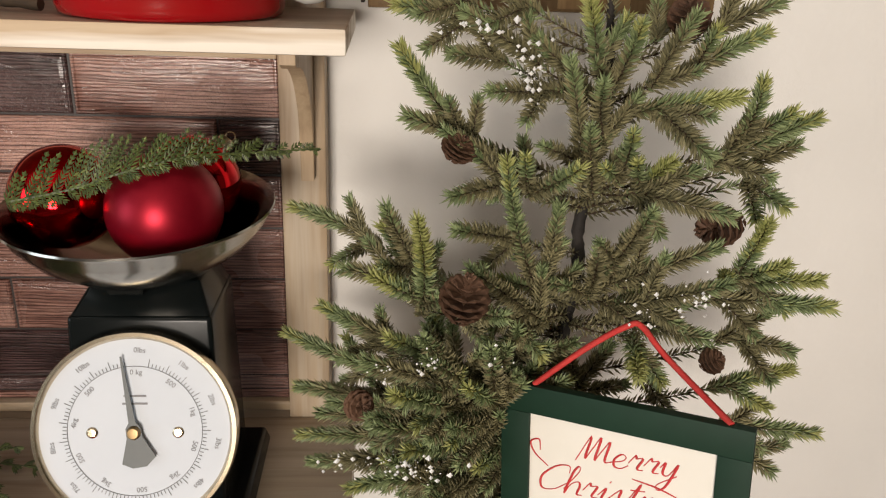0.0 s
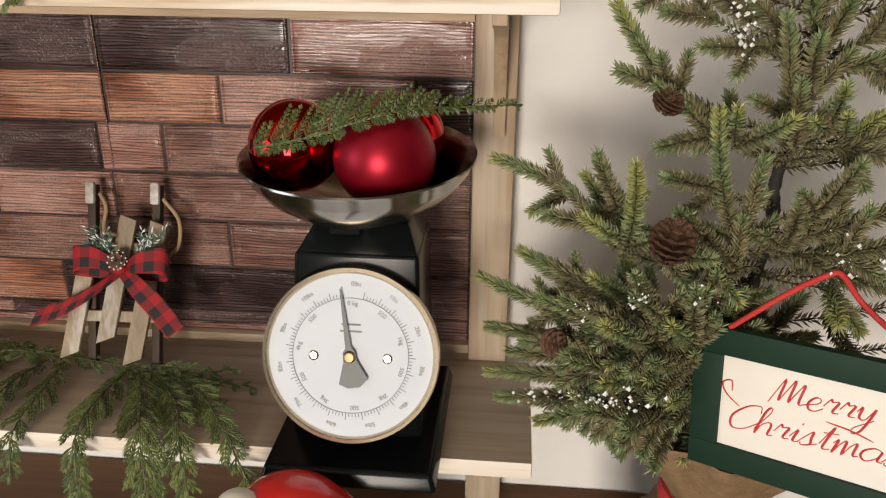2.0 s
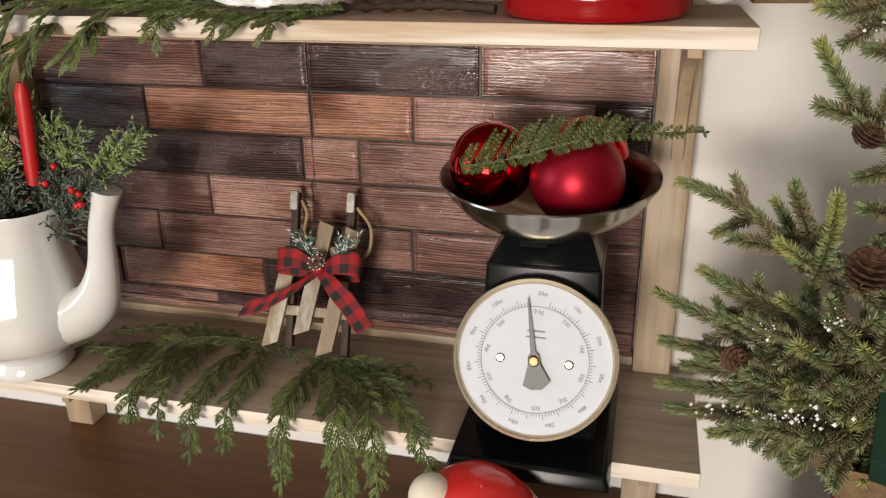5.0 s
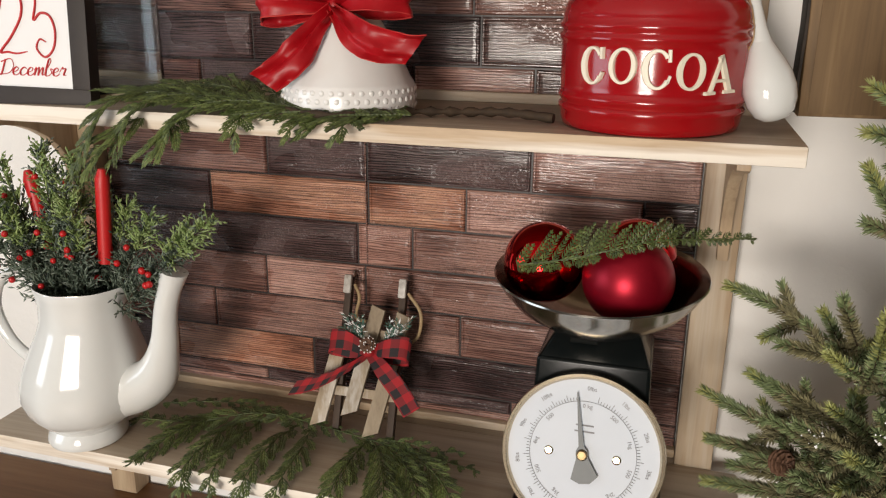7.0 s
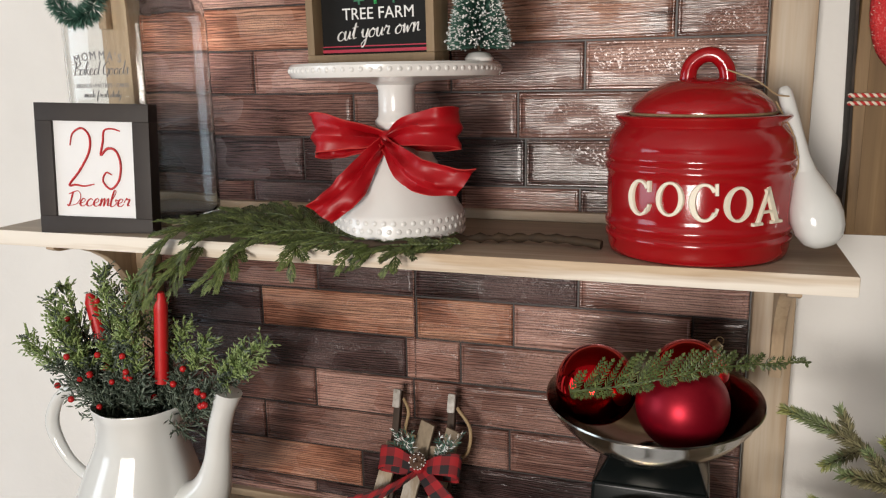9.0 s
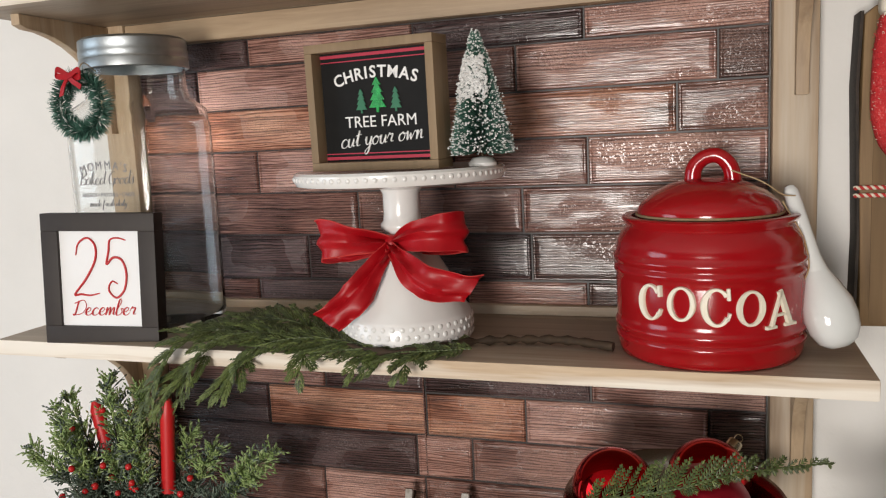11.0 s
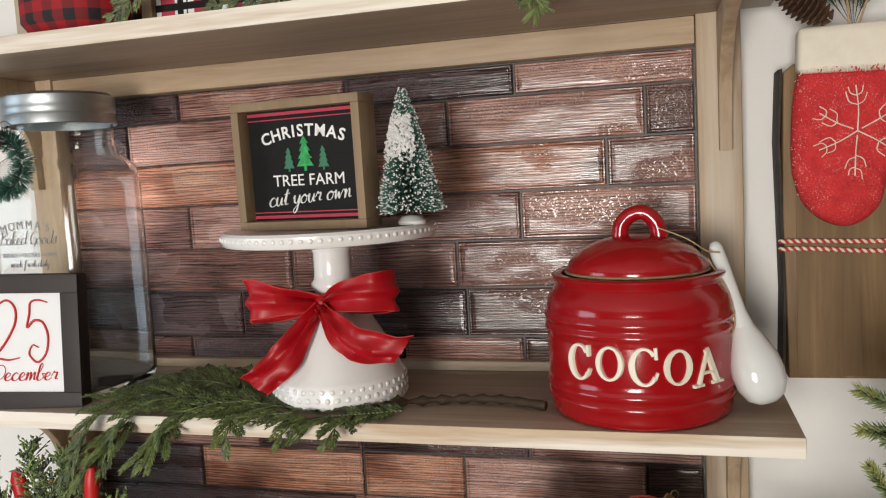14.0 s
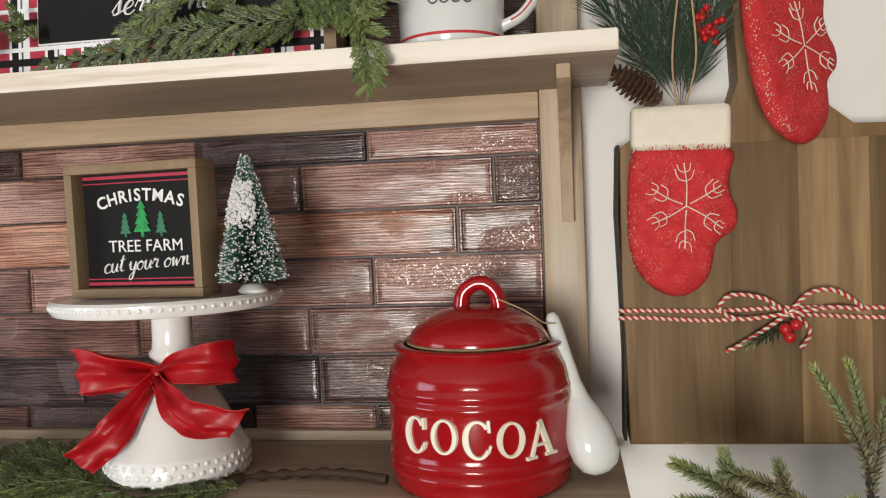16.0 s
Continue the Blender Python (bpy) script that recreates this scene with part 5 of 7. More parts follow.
lettering("word", "TREE FARM", 0.0160, QM @ Matrix.Translation((0.003, -0.0155, 0.0003)), M_WHITEINK, card, 0.0003, 0, 0.0, 1.02)
cursive("word", "cut your own", 0.094, 0.0085, QM @ Matrix.Translation((0.001, -0.0330, 0.0003)) @ Matrix.Rotation(radians(4), 4, "Z"), M_WHITEINK, card, 0.00075)


def fir_outline(w, h, tiers=4):
    left = []
    for k in range(tiers):
        zt, zb = h - h * 0.86 * k / tiers, h - h * 0.86 * (k + 1) / tiers
        left += [(-w / 2 * (0.16 * k + 0.03), zt), (-w / 2 * (0.34 + 0.66 * (k + 1) / tiers), zb)]
    left += [(-w * 0.08, h * 0.14), (-w * 0.08, 0)]
    return left + [(-x, y) for x, y in left[::-1]]


flat = QM @ Matrix(((1, 0, 0, 0), (0, 0, 1, 0), (0, -1, 0, 0), (0, 0, 0, 1)))
for x, w, h, m in ((-0.0185, 0.0125, 0.0235, M_TREEINK), (0.0, 0.019, 0.034, M_GLITTER), (0.0205, 0.0125, 0.0235, M_TREEINK)):
    part("fir_print", prism(fir_outline(w, h), -0.0012, 0, 0, None, flat @ Matrix.Translation((x + 0.001, 0, -0.0065))), m, card, "glittering green fir" if w > 0.015 else "")

BT = Vector((-0.003, -0.148, CK.z + 0.1785))
brush = thing("bottle_brush_tree", BT, "snowy bottle-brush tree on a white disc", "ornament tree")
part("foot", lathe([(0, 0), (0.0135, 0), (0.014, 0.003), (0.010, 0.0075), (0.003, 0.009), (0, 0.009)], BT, 24), M_MILK, brush, "white disc foot", 50)
part("wire", tube([BT + Vector((0, 0, 0.008)), BT + Vector((0, 0, 0.126))], 0.0012, 6), M_STEM, brush)
pile = Pile()
rnd = random.Random(8)
for k in range(8600):
    u = rnd.random() ** 1.3
    a = rnd.uniform(0, 2 * math.pi)
    r = (0.0290 * (1 - u) ** 0.80 + 0.0030) * rnd.uniform(0.88, 1.06)
    c = BT + Vector((-0.003 * u, 0, 0.015 + 0.110 * u))
    tip = c + Vector((math.cos(a) * r, math.sin(a) * r, rnd.uniform(-0.005, 0.006)))
    pile.spindle(c, tip, 0.0007, 0.0007, None, 0, 0.8)
    patch = math.cos(a + 1.9) > 0.45 and 0.45 < u < 0.78
    if rnd.random() < (0.75 if patch else 0.12):
        pile.blob(c.lerp(tip, rnd.uniform(0.92, 1.03)), rnd.uniform(0.0008, 0.0024 if patch else 0.0015), 1)
    elif rnd.random() < 0.14:
        pile.spindle(c.lerp(tip, 0.80), tip, 0.0008, 0.0008, None, 1, 0.6)
pile.make("bristles", [M_BRUSH, M_SNOW], brush, "")

# ---- middle shelf: cocoa canister and scoop ----
CO = Vector((0.2050, -0.127, S2))
can = thing("cocoa_canister", CO, "glossy red ceramic cocoa canister with raised cream letters", "canister")
ring = lambda r, zz: [(r, zz - 0.004), (r + 0.0018, zz - 0.002), (r + 0.0022, zz), (r + 0.0018, zz + 0.002), (r, zz + 0.004)]
prof = [(0, 0.002), (0.072, 0.0), (0.0765, 0.002), (0.0785, 0.008)] + ring(0.0790, 0.019) + ring(0.0795, 0.0295) + [(0.0800, 0.040), (0.0803, 0.060), (0.0803, 0.072)] + ring(0.0803, 0.0815) + ring(0.0803, 0.0915) + \
       [(0.0802, 0.100), (0.0780, 0.109), (0.0735, 0.1155), (0.0705, 0.1195), (0.0715, 0.1225), (0.0745, 0.1255), (0.0750, 0.1275), (0.0735, 0.1290), (0.066, 0.1285), (0.062, 0.120), (0.066, 0.05), (0, 0.012)]
wob = lambda a, r: 1 + 0.004 * math.cos(2 * a + 0.7) + 0.0025 * math.cos(5 * a)
prof = [(r * 1.045, h) for r, h in prof]
body = part("body", lathe(prof, CO, 80, None, None, wob), M_RED, can, "", 50)
lid = part("lid", lathe([(0.0, 0.1275), (0.058, 0.1280), (0.0635, 0.1295), (0.0640, 0.1335), (0.0605, 0.1400), (0.050, 0.1490), (0.034, 0.1570), (0.015, 0.1610), (0, 0.1615)], CO, 64, None, None, wob), M_RED, can, "domed red lid", 60)
part("seal", lathe([(0.0625, 0.1275), (0.0655, 0.1290), (0.0655, 0.1305), (0.0625, 0.1310)], CO, 72, None, None, lambda a, r: 1 + 0.008 * math.sin(40 * a)), M_TWINE, can, "frayed twine under the lid", 60)
loop = curve_points([CO + Vector(p) for p in ((-0.014, 0, 0.156), (-0.012, 0, 0.171), (-0.003, 0, 0.180), (0.009, 0, 0.181), (0.019, 0, 0.171), (0.022, 0, 0.154))], 7)
part("handle", tube(loop, lambda u: 0.0080 - 0.001 * math.sin(math.pi * u), 14), M_RED, lid, "", 60)
CAMSIDE = radians(-86)


def slab_letter(ch, h, m, parent):
    """A fat Roman capital, raised from the glaze: bowls thick at the sides and thin above and below, slab serifs."""
    bm = bmesh.new()
    top, foot = 0.0024, -0.0030
    w = h * (0.405 if ch == "O" else 0.385)

    def strip(pairs, closed):
        rows = []
        for (ox, oy), (ix, iy) in pairs:
            mx, my = (ox + ix) / 2, (oy + iy) / 2
            edge = [(ox, oy, foot), (ox, oy, top * 0.55), (mx + (ox - mx) * 0.72, my + (oy - my) * 0.72, top), (mx + (ix - mx) * 0.72, my + (iy - my) * 0.72, top), (ix, iy, top * 0.55), (ix, iy, foot)]
            rows.append([bm.verts.new(m @ Vector(p)) for p in edge])
        for p, q in zip(rows, rows[1:] + (rows[:1] if closed else [])):
            for i in range(5):
                bm.faces.new((p[i], p[i + 1], q[i + 1], q[i]))
        if not closed:
            bm.faces.new(rows[0])
            bm.faces.new(rows[-1][::-1])

    def stroke(x0, y0, x1, y1, half):
        n = Vector((y0 - y1, x1 - x0)).normalized() * half
        strip([((x0 + n.x, y0 + n.y), (x0 - n.x, y0 - n.y)), ((x1 + n.x, y1 + n.y), (x1 - n.x, y1 - n.y))], False)

    if ch in "OC":
        a0, a1 = (0.0, 2 * math.pi) if ch == "O" else (0.20 * math.pi, 1.80 * math.pi)
        n = 36
        pairs = []
        for k in range(n if ch == "O" else n + 1):
            a = a0 + (a1 - a0) * k / n
            pairs.append(((w * math.cos(a), h / 2 * math.sin(a)), ((w - h * 0.165) * math.cos(a) + (h * 0.02 if ch == "C" else 0), (h / 2 - h * 0.085) * math.sin(a))))
        strip(pairs, ch == "O")
        if ch == "C":
            stroke(w * 0.80, h * 0.47, w * 0.80, h * 0.17, h * 0.050)
            stroke(w * 0.84, -h * 0.16, w * 0.66, -h * 0.34, h * 0.040)
    else:
        stroke(-h * 0.34, -h * 0.46, h * 0.02, h * 0.50, h * 0.050)
        stroke(-h * 0.03, h * 0.50, h * 0.33, -h * 0.46, h * 0.095)
        stroke(-h * 0.20, -h * 0.15, h * 0.18, -h * 0.15, h * 0.042)
        stroke(-h * 0.50, -h * 0.46, -h * 0.18, -h * 0.46, h * 0.045)
        stroke(h * 0.14, -h * 0.46, h * 0.52, -h * 0.46, h * 0.045)
    bmesh.ops.recalc_face_normals(bm, faces=bm.faces[:])
    return part("letter", bm, M_IVORY, parent, "", 45)


for k, (ch, lift) in enumerate(zip("COCOA", (0.0045, 0.0055, 0.0035, 0.0020, -0.0010))):
    a = CAMSIDE + (k - 1.97) * 0.338
    m = Matrix.Translation(CO + Vector((math.cos(a) * 0.0838, math.sin(a) * 0.0838, 0.0545 + lift))) @ Matrix.Rotation(a + math.pi / 2, 4, "Z") @ UPRIGHT @ Matrix.Rotation(radians((2, -2, 3, -3, 2)[k]), 4, "Z")
    slab_letter(ch, (0.0325, 0.0305, 0.0335, 0.0310, 0.0315)[k], m, body)
scoop = thing("ceramic_scoop", CO + Vector((0.105, -0.03, 0)), "white ceramic scoop leaning against the red canister", "scoop")
SP, ST = Vector((0.3070, -0.150, S2 + 0.0375)), Vector((0.274, -0.128, S2 + 0.150))
d = (ST - SP).normalized()
rot = d.to_track_quat("Z", "Y").to_matrix().to_4x4()
bowlp = [(0, -0.0265), (0.010, -0.0250), (0.018, -0.020), (0.0235, -0.010), (0.0250, 0.002), (0.0235, 0.014), (0.0180, 0.028), (0.0110, 0.043), (0.0085, 0.056), (0.0078, 0.075), (0.0076, 0.105), (0.0070, 0.1165), (0.0045, 0.121), (0, 0.1225)]
oval = lambda a, r: 1 - 0.12 * abs(math.sin(a))
part("scoop_bowl", lathe(bowlp[:8], SP, 32, rot, None, oval), M_WHITE, scoop, "", 60)
part("scoop_handle", lathe(bowlp[7:], SP, 32, rot, None, oval), M_WHITE, scoop, "", 60)
tw = thing("twine_tie", CO + Vector((0.03, 0, 0.17)), "thin jute twine tying the scoop to the canister", "twine")
part("strand", tube(curve_points([CO + Vector((0.020, -0.009, 0.168)), CO + Vector((0.045, -0.020, 0.158)), CO + Vector((0.062, -0.015, 0.146)), ST + Vector((0.004, -0.008, -0.006))], 6), 0.0007, 5), M_TWINE, tw)
part("strand", tube(curve_points([CO + Vector((0.062, -0.015, 0.140)), CO + Vector((0.078, -0.022, 0.110)), CO + Vector((0.083, -0.026, 0.085)), CO + Vector((0.079, -0.026, 0.070))], 6), 0.0007, 5), M_TWINE, tw)

# ---- cedar on the middle shelf ----
mid = thing("cedar_garland", (-0.15, -0.17, S2), "fresh cedar branch lying along the middle shelf", "garland", "cedar garlands")
z = S2 + 0.007
stem = curve_points([(0.120, -0.156, S2 + 0.006), (0.075, -0.146, S2 + 0.008), (0.027, -0.142, S2 + 0.006), (-0.022, -0.158, S2 + 0.006), (-0.08, -0.205, S2 + 0.006), (-0.16, -0.192, S2 + 0.008)], 8)
part("stem", tube(stem, lambda u: 0.0046 - 0.0018 * u + 0.0011 * math.sin(u * 75) + 0.0008 * math.sin(u * 171), 8), M_STEM, mid, "knobbly brown stem", 60)
MIDSPRAYS = [
    ((-0.02, -0.185, z), (-0.11, -0.196, z + 0.002), (-0.20, -0.190, z + 0.010), (-0.31, -0.185, z + 0.012), 0.055),
    ((-0.06, -0.175, z), (-0.15, -0.150, z + 0.008), (-0.24, -0.125, z + 0.012), (-0.335, -0.11, z + 0.004), 0.060),
    ((-0.16, -0.175, z), (-0.22, -0.160, z + 0.016), (-0.28, -0.160, z + 0.016), (-0.335, -0.170, z + 0.008), 0.055),
    ((-0.20, -0.170, z), (-0.27, -0.190, z + 0.012), (-0.325, -0.218, z + 0.002), (-0.362, -0.238, S2 - 0.062), 0.055),
    ((-0.18, -0.175, z), (-0.24, -0.198, z + 0.012), (-0.290, -0.222, z), (-0.315, -0.238, S2 - 0.050), 0.050),
    ((-0.13, -0.180, z), (-0.19, -0.200, z + 0.008), (-0.235, -0.218, z - 0.002), (-0.262, -0.230, S2 - 0.028), 0.045),
    ((-0.01, -0.186, z), (-0.05, -0.200, z), (-0.085, -0.210, z - 0.002), (-0.115, -0.222, S2 - 0.012), 0.038),
    ((-0.02, -0.150, z), (-0.08, -0.192, z + 0.002), (-0.13, -0.206, z), (-0.185, -0.214, z - 0.004), 0.042),
    ((-0.296, -0.190, 1.419), (-0.305, -0.212, 1.409), (-0.324, -0.228, 1.392), (-0.342, -0.240, 1.362), 0.060),
    ((-0.259, -0.190, 1.421), (-0.254, -0.214, 1.409), (-0.258, -0.228, 1.396), (-0.266, -0.236, 1.378), 0.050),
    ((-0.190, -0.190, 1.431), (-0.180, -0.210, 1.421), (-0.177, -0.222, 1.414), (-0.180, -0.228, 1.403), 0.040),
    ((-0.072, -0.190, 1.425), (-0.067, -0.212, 1.421), (-0.070, -0.222, 1.414), (-0.075, -0.226, 1.404), 0.036),
    ((-0.124, -0.180, 1.426), (-0.115, -0.210, 1.420), (-0.117, -0.222, 1.415), (-0.123, -0.226, 1.409), 0.034)]
for k, (a, b, c, d, w) in enumerate(MIDSPRAYS):
    pile = Pile()
    cedar(pile, (a, b, c, d), w * 1.15, 700 + k, 0.22 if k < 8 else 0.6, 0.06)
    pile.make("spray", [M_CEDAR, M_CEDARLIGHT], mid)

# ---- tabletop spruce in a burlap sack ----
TR = Vector((0.497, -0.215, TABLE))
tree = thing("spruce_tree", TR, "small artificial spruce with pinecones and snow in a burlap sack", "christmas tree")
trunk_line = curve_points([TR + Vector(p) for p in ((0.0, 0, 0.02), (0.004, 0, 0.20), (0.007, 0, 0.34), (0.006, -0.002, 0.40), (0.012, 0, 0.455), (0.010, 0, 0.485), (0.016, 0, 0.53), (0.020, 0.0, 0.60), (0.016, -0.003, 0.64), (0.014, -0.006, 0.668))], 8)
part("trunk", tube(trunk_line, lambda u: 0.0050 * (1 - u) ** 0.6 + 0.0014 + 0.0004 * math.sin(70 * u) + 0.0005 * math.sin(151 * u + 1), 10), M_TRUNK, tree, "thin dark wrapped trunk", 60)
fold = lambda a, r: 1 + (0.05 * math.sin(7 * a + 0.5) + 0.03 * math.sin(13 * a)) * min(1, r / 0.06)
part("sack", lathe([(0, 0.0), (0.062, 0.0), (0.075, 0.012), (0.084, 0.05), (0.082, 0.10), (0.066, 0.145), (0.043, 0.172), (0.037, 0.186), (0.040, 0.198), (0.056, 0.225), (0.078, 0.255), (0.094, 0.285),
                    (0.091, 0.284), (0.074, 0.252), (0.050, 0.224), (0.034, 0.198), (0.031, 0.186), (0, 0.17)], TR, 72, None, None, fold), M_BURLAP, tree, "gathered burlap sack", 60)
sash = part("sash", lathe([(0.036, 0.176), (0.043, 0.174), (0.0455, 0.184), (0.043, 0.195), (0.036, 0.196)], TR, 40), M_REDCORD, tree, "dark red tie", 60)
for s in (-1, 1):
    loop = curve_points([TR + Vector(p) for p in ((0.0, -0.046, 0.186), (s * 0.03, -0.062, 0.200), (s * 0.045, -0.060, 0.186), (s * 0.025, -0.054, 0.176), (0.0, -0.046, 0.184))], 6)
    part("bow_loop", band(loop, (0, 0.2, 1), lambda u: 0.006 + 0.006 * math.sin(math.pi * u)), M_REDCORD, sash)


def trunk_at(zz):
    return min(trunk_line, key=lambda p: abs(p.z - zz)).copy()


def sprig_needles(pile, a, b, rnd, tone, nl=0.0125, step=0.00036, bend=None):
    """A shoot clothed in needles that lean forward; tone 0 old, 1 fresh, 2 very light at its end."""
    L = (b - a).length
    ctrl = (a + b) / 2 + (bend or Vector((rnd.uniform(-1, 1), rnd.uniform(-1, 1), rnd.uniform(-0.6, 1))) * L * 0.07)
    at = lambda u: a * (1 - u) ** 2 + ctrl * 2 * u * (1 - u) + b * u * u
    for k in range(8):
        p, q = at(k / 8), at((k + 1) / 8)
        pile.spindle(p, q + (q - p) * 0.3, 0.0016 - 0.0008 * k / 8, 0.0016 - 0.0008 * k / 8, None, 3, 0.5)
    n = int(L / step)
    for k in range(n):
        u = (k + rnd.random()) / n
        p, d = at(u), (at(min(1, u + 0.02)) - at(max(0, u - 0.02))).normalized()
        s = d.orthogonal().normalized()
        t = d.cross(s)
        ang = k * 2.39996 + rnd.uniform(-0.3, 0.3)
        o = s * math.cos(ang) + t * math.sin(ang)
        o.z += 0.25
        lean = 0.72 + 0.55 * u ** 3
        length = nl * rnd.uniform(0.78, 1.12) * (0.80 + 0.20 * min(1, 4 * u)) * (1 - 0.22 * u ** 5)
        v = u + rnd.uniform(-0.15, 0.15)
        m = 0 if v < (0.80, 0.45, 0.20)[tone] else (1 if v < (1.2, 0.86, 0.55)[tone] else 2)
        pile.spindle(p, p + (d * lean + o.normalized()).normalized() * length, 0.00100, 0.00080, o, m, 0.45)


# shoots of each bough: where it leaves the bough (x, z), its tip (x, y, z), how fresh it is
LOW_LEFT = [(0.366, 1.136, 0.281, -0.142, 1.160, 1), (0.378, 1.171, 0.317, -0.194, 1.209, 1), (0.411, 1.106, 0.293, -0.156, 1.115, 0), (0.406, 1.075, 0.292, -0.156, 1.067, 1),
    (0.418, 1.050, 0.302, -0.170, 1.049, 0), (0.399, 1.101, 0.312, -0.180, 1.104, 0), (0.434, 1.124, 0.336, -0.224, 1.180, 0), (0.443, 1.113, 0.361, -0.266, 1.147, 0),
    (0.443, 1.085, 0.368, -0.282, 1.113, 0), (0.431, 1.192, 0.388, -0.340, 1.256, 0), (0.446, 1.162, 0.430, -0.330, 1.243, 0), (0.436, 1.113, 0.396, -0.330, 1.130, 0),
    (0.424, 1.173, 0.371, -0.350, 1.224, 1)]
MID_LEFT = [(0.363, 1.253, 0.292, -0.154, 1.277, 1), (0.396, 1.255, 0.365, -0.280, 1.318, 0), (0.389, 1.241, 0.383, -0.330, 1.326, 2), (0.389, 1.236, 0.363, -0.270, 1.271, 2),
    (0.380, 1.243, 0.334, -0.220, 1.251, 0), (0.476, 1.240, 0.439, -0.290, 1.352, 1), (0.460, 1.287, 0.410, -0.290, 1.307, 0), (0.456, 1.324, 0.479, -0.310, 1.353, 1),
    (0.480, 1.239, 0.479, -0.270, 1.317, 0), (0.475, 1.232, 0.418, -0.310, 1.288, 0), (0.410, 1.248, 0.436, -0.330, 1.266, 0), (0.455, 1.195, 0.453, -0.290, 1.237, 0)]
CROWN = [(0.425, 1.348, 0.373, -0.250, 1.414, 1), (0.428, 1.352, 0.378, -0.250, 1.371, 0), (0.463, 1.328, 0.408, -0.270, 1.323, 0), (0.472, 1.322, 0.403, -0.260, 1.363, 0),
    (0.425, 1.425, 0.370, -0.240, 1.439, 1), (0.467, 1.402, 0.412, -0.250, 1.437, 0), (0.445, 1.404, 0.406, -0.240, 1.410, 0), (0.477, 1.388, 0.430, -0.260, 1.390, 0),
    (0.504, 1.383, 0.461, -0.240, 1.421, 0), (0.503, 1.401, 0.484, -0.270, 1.451, 2), (0.510, 1.387, 0.516, -0.280, 1.435, 1), (0.497, 1.326, 0.475, -0.280, 1.412, 0),
    (0.508, 1.355, 0.494, -0.290, 1.401, 0), (0.507, 1.316, 0.494, -0.270, 1.369, 0)]
HIGH_RIGHT = [(0.552, 1.398, 0.598, -0.270, 1.431, 1), (0.536, 1.392, 0.549, -0.280, 1.441, 0), (0.526, 1.377, 0.584, -0.280, 1.393, 2), (0.539, 1.382, 0.566, -0.290, 1.357, 0),
    (0.547, 1.417, 0.544, -0.220, 1.446, 0), (0.577, 1.426, 0.618, -0.240, 1.448, 0), (0.584, 1.338, 0.642, -0.270, 1.379, 1), (0.599, 1.351, 0.597, -0.280, 1.403, 1),
    (0.607, 1.332, 0.627, -0.280, 1.322, 1), (0.527, 1.324, 0.587, -0.290, 1.318, 0), (0.521, 1.326, 0.519, -0.280, 1.368, 1), (0.535, 1.317, 0.550, -0.270, 1.348, 2),
    (0.623, 1.338, 0.648, -0.240, 1.354, 0)]
LOW_RIGHT = [(0.597, 1.243, 0.673, -0.280, 1.250, 1), (0.607, 1.256, 0.607, -0.300, 1.317, 2), (0.613, 1.258, 0.655, -0.290, 1.274, 2), (0.520, 1.269, 0.531, -0.300, 1.324, 0),
    (0.527, 1.258, 0.581, -0.290, 1.297, 0), (0.529, 1.245, 0.583, -0.310, 1.279, 0), (0.541, 1.230, 0.579, -0.300, 1.236, 0), (0.511, 1.240, 0.508, -0.270, 1.288, 0),
    (0.614, 1.161, 0.666, -0.260, 1.190, 2), (0.630, 1.129, 0.704, -0.250, 1.127, 1), (0.625, 1.205, 0.664, -0.260, 1.204, 0), (0.652, 1.096, 0.680, -0.240, 1.084, 0),
    (0.515, 1.155, 0.534, -0.240, 1.200, 0), (0.538, 1.226, 0.529, -0.320, 1.218, 2)]
LEADERS = [(0.510, 1.462, 0.469, -0.235, 1.541, 1), (0.512, 1.460, 0.496, -0.225, 1.543, 1), (0.421, 1.439, 0.364, -0.260, 1.475, 1), (0.463, 1.436, 0.400, -0.250, 1.466, 0), (0.513, 1.440, 0.524, -0.222, 1.512, 0)]
LOW_FILL = [(0.392, 1.112, 0.290, -0.148, 1.111, 1), (0.395, 1.084, 0.293, -0.154, 1.065, 0), (0.400, 1.069, 0.304, -0.168, 1.048, 0), (0.415, 1.076, 0.338, -0.226, 1.062, 1),
    (0.421, 1.160, 0.351, -0.250, 1.193, 0), (0.430, 1.168, 0.372, -0.330, 1.212, 0), (0.434, 1.131, 0.381, -0.310, 1.156, 1), (0.423, 1.130, 0.355, -0.258, 1.148, 0),
    (0.442, 1.107, 0.399, -0.300, 1.118, 0), (0.428, 1.179, 0.368, -0.286, 1.229, 1), (0.407, 1.114, 0.322, -0.196, 1.124, 0), (0.447, 1.152, 0.408, -0.330, 1.187, 0),
    (0.451, 1.170, 0.418, -0.330, 1.216, 1), (0.413, 1.170, 0.332, -0.216, 1.212, 0), (0.439, 1.183, 0.392, -0.330, 1.236, 0), (0.456, 1.122, 0.429, -0.310, 1.142, 1)]
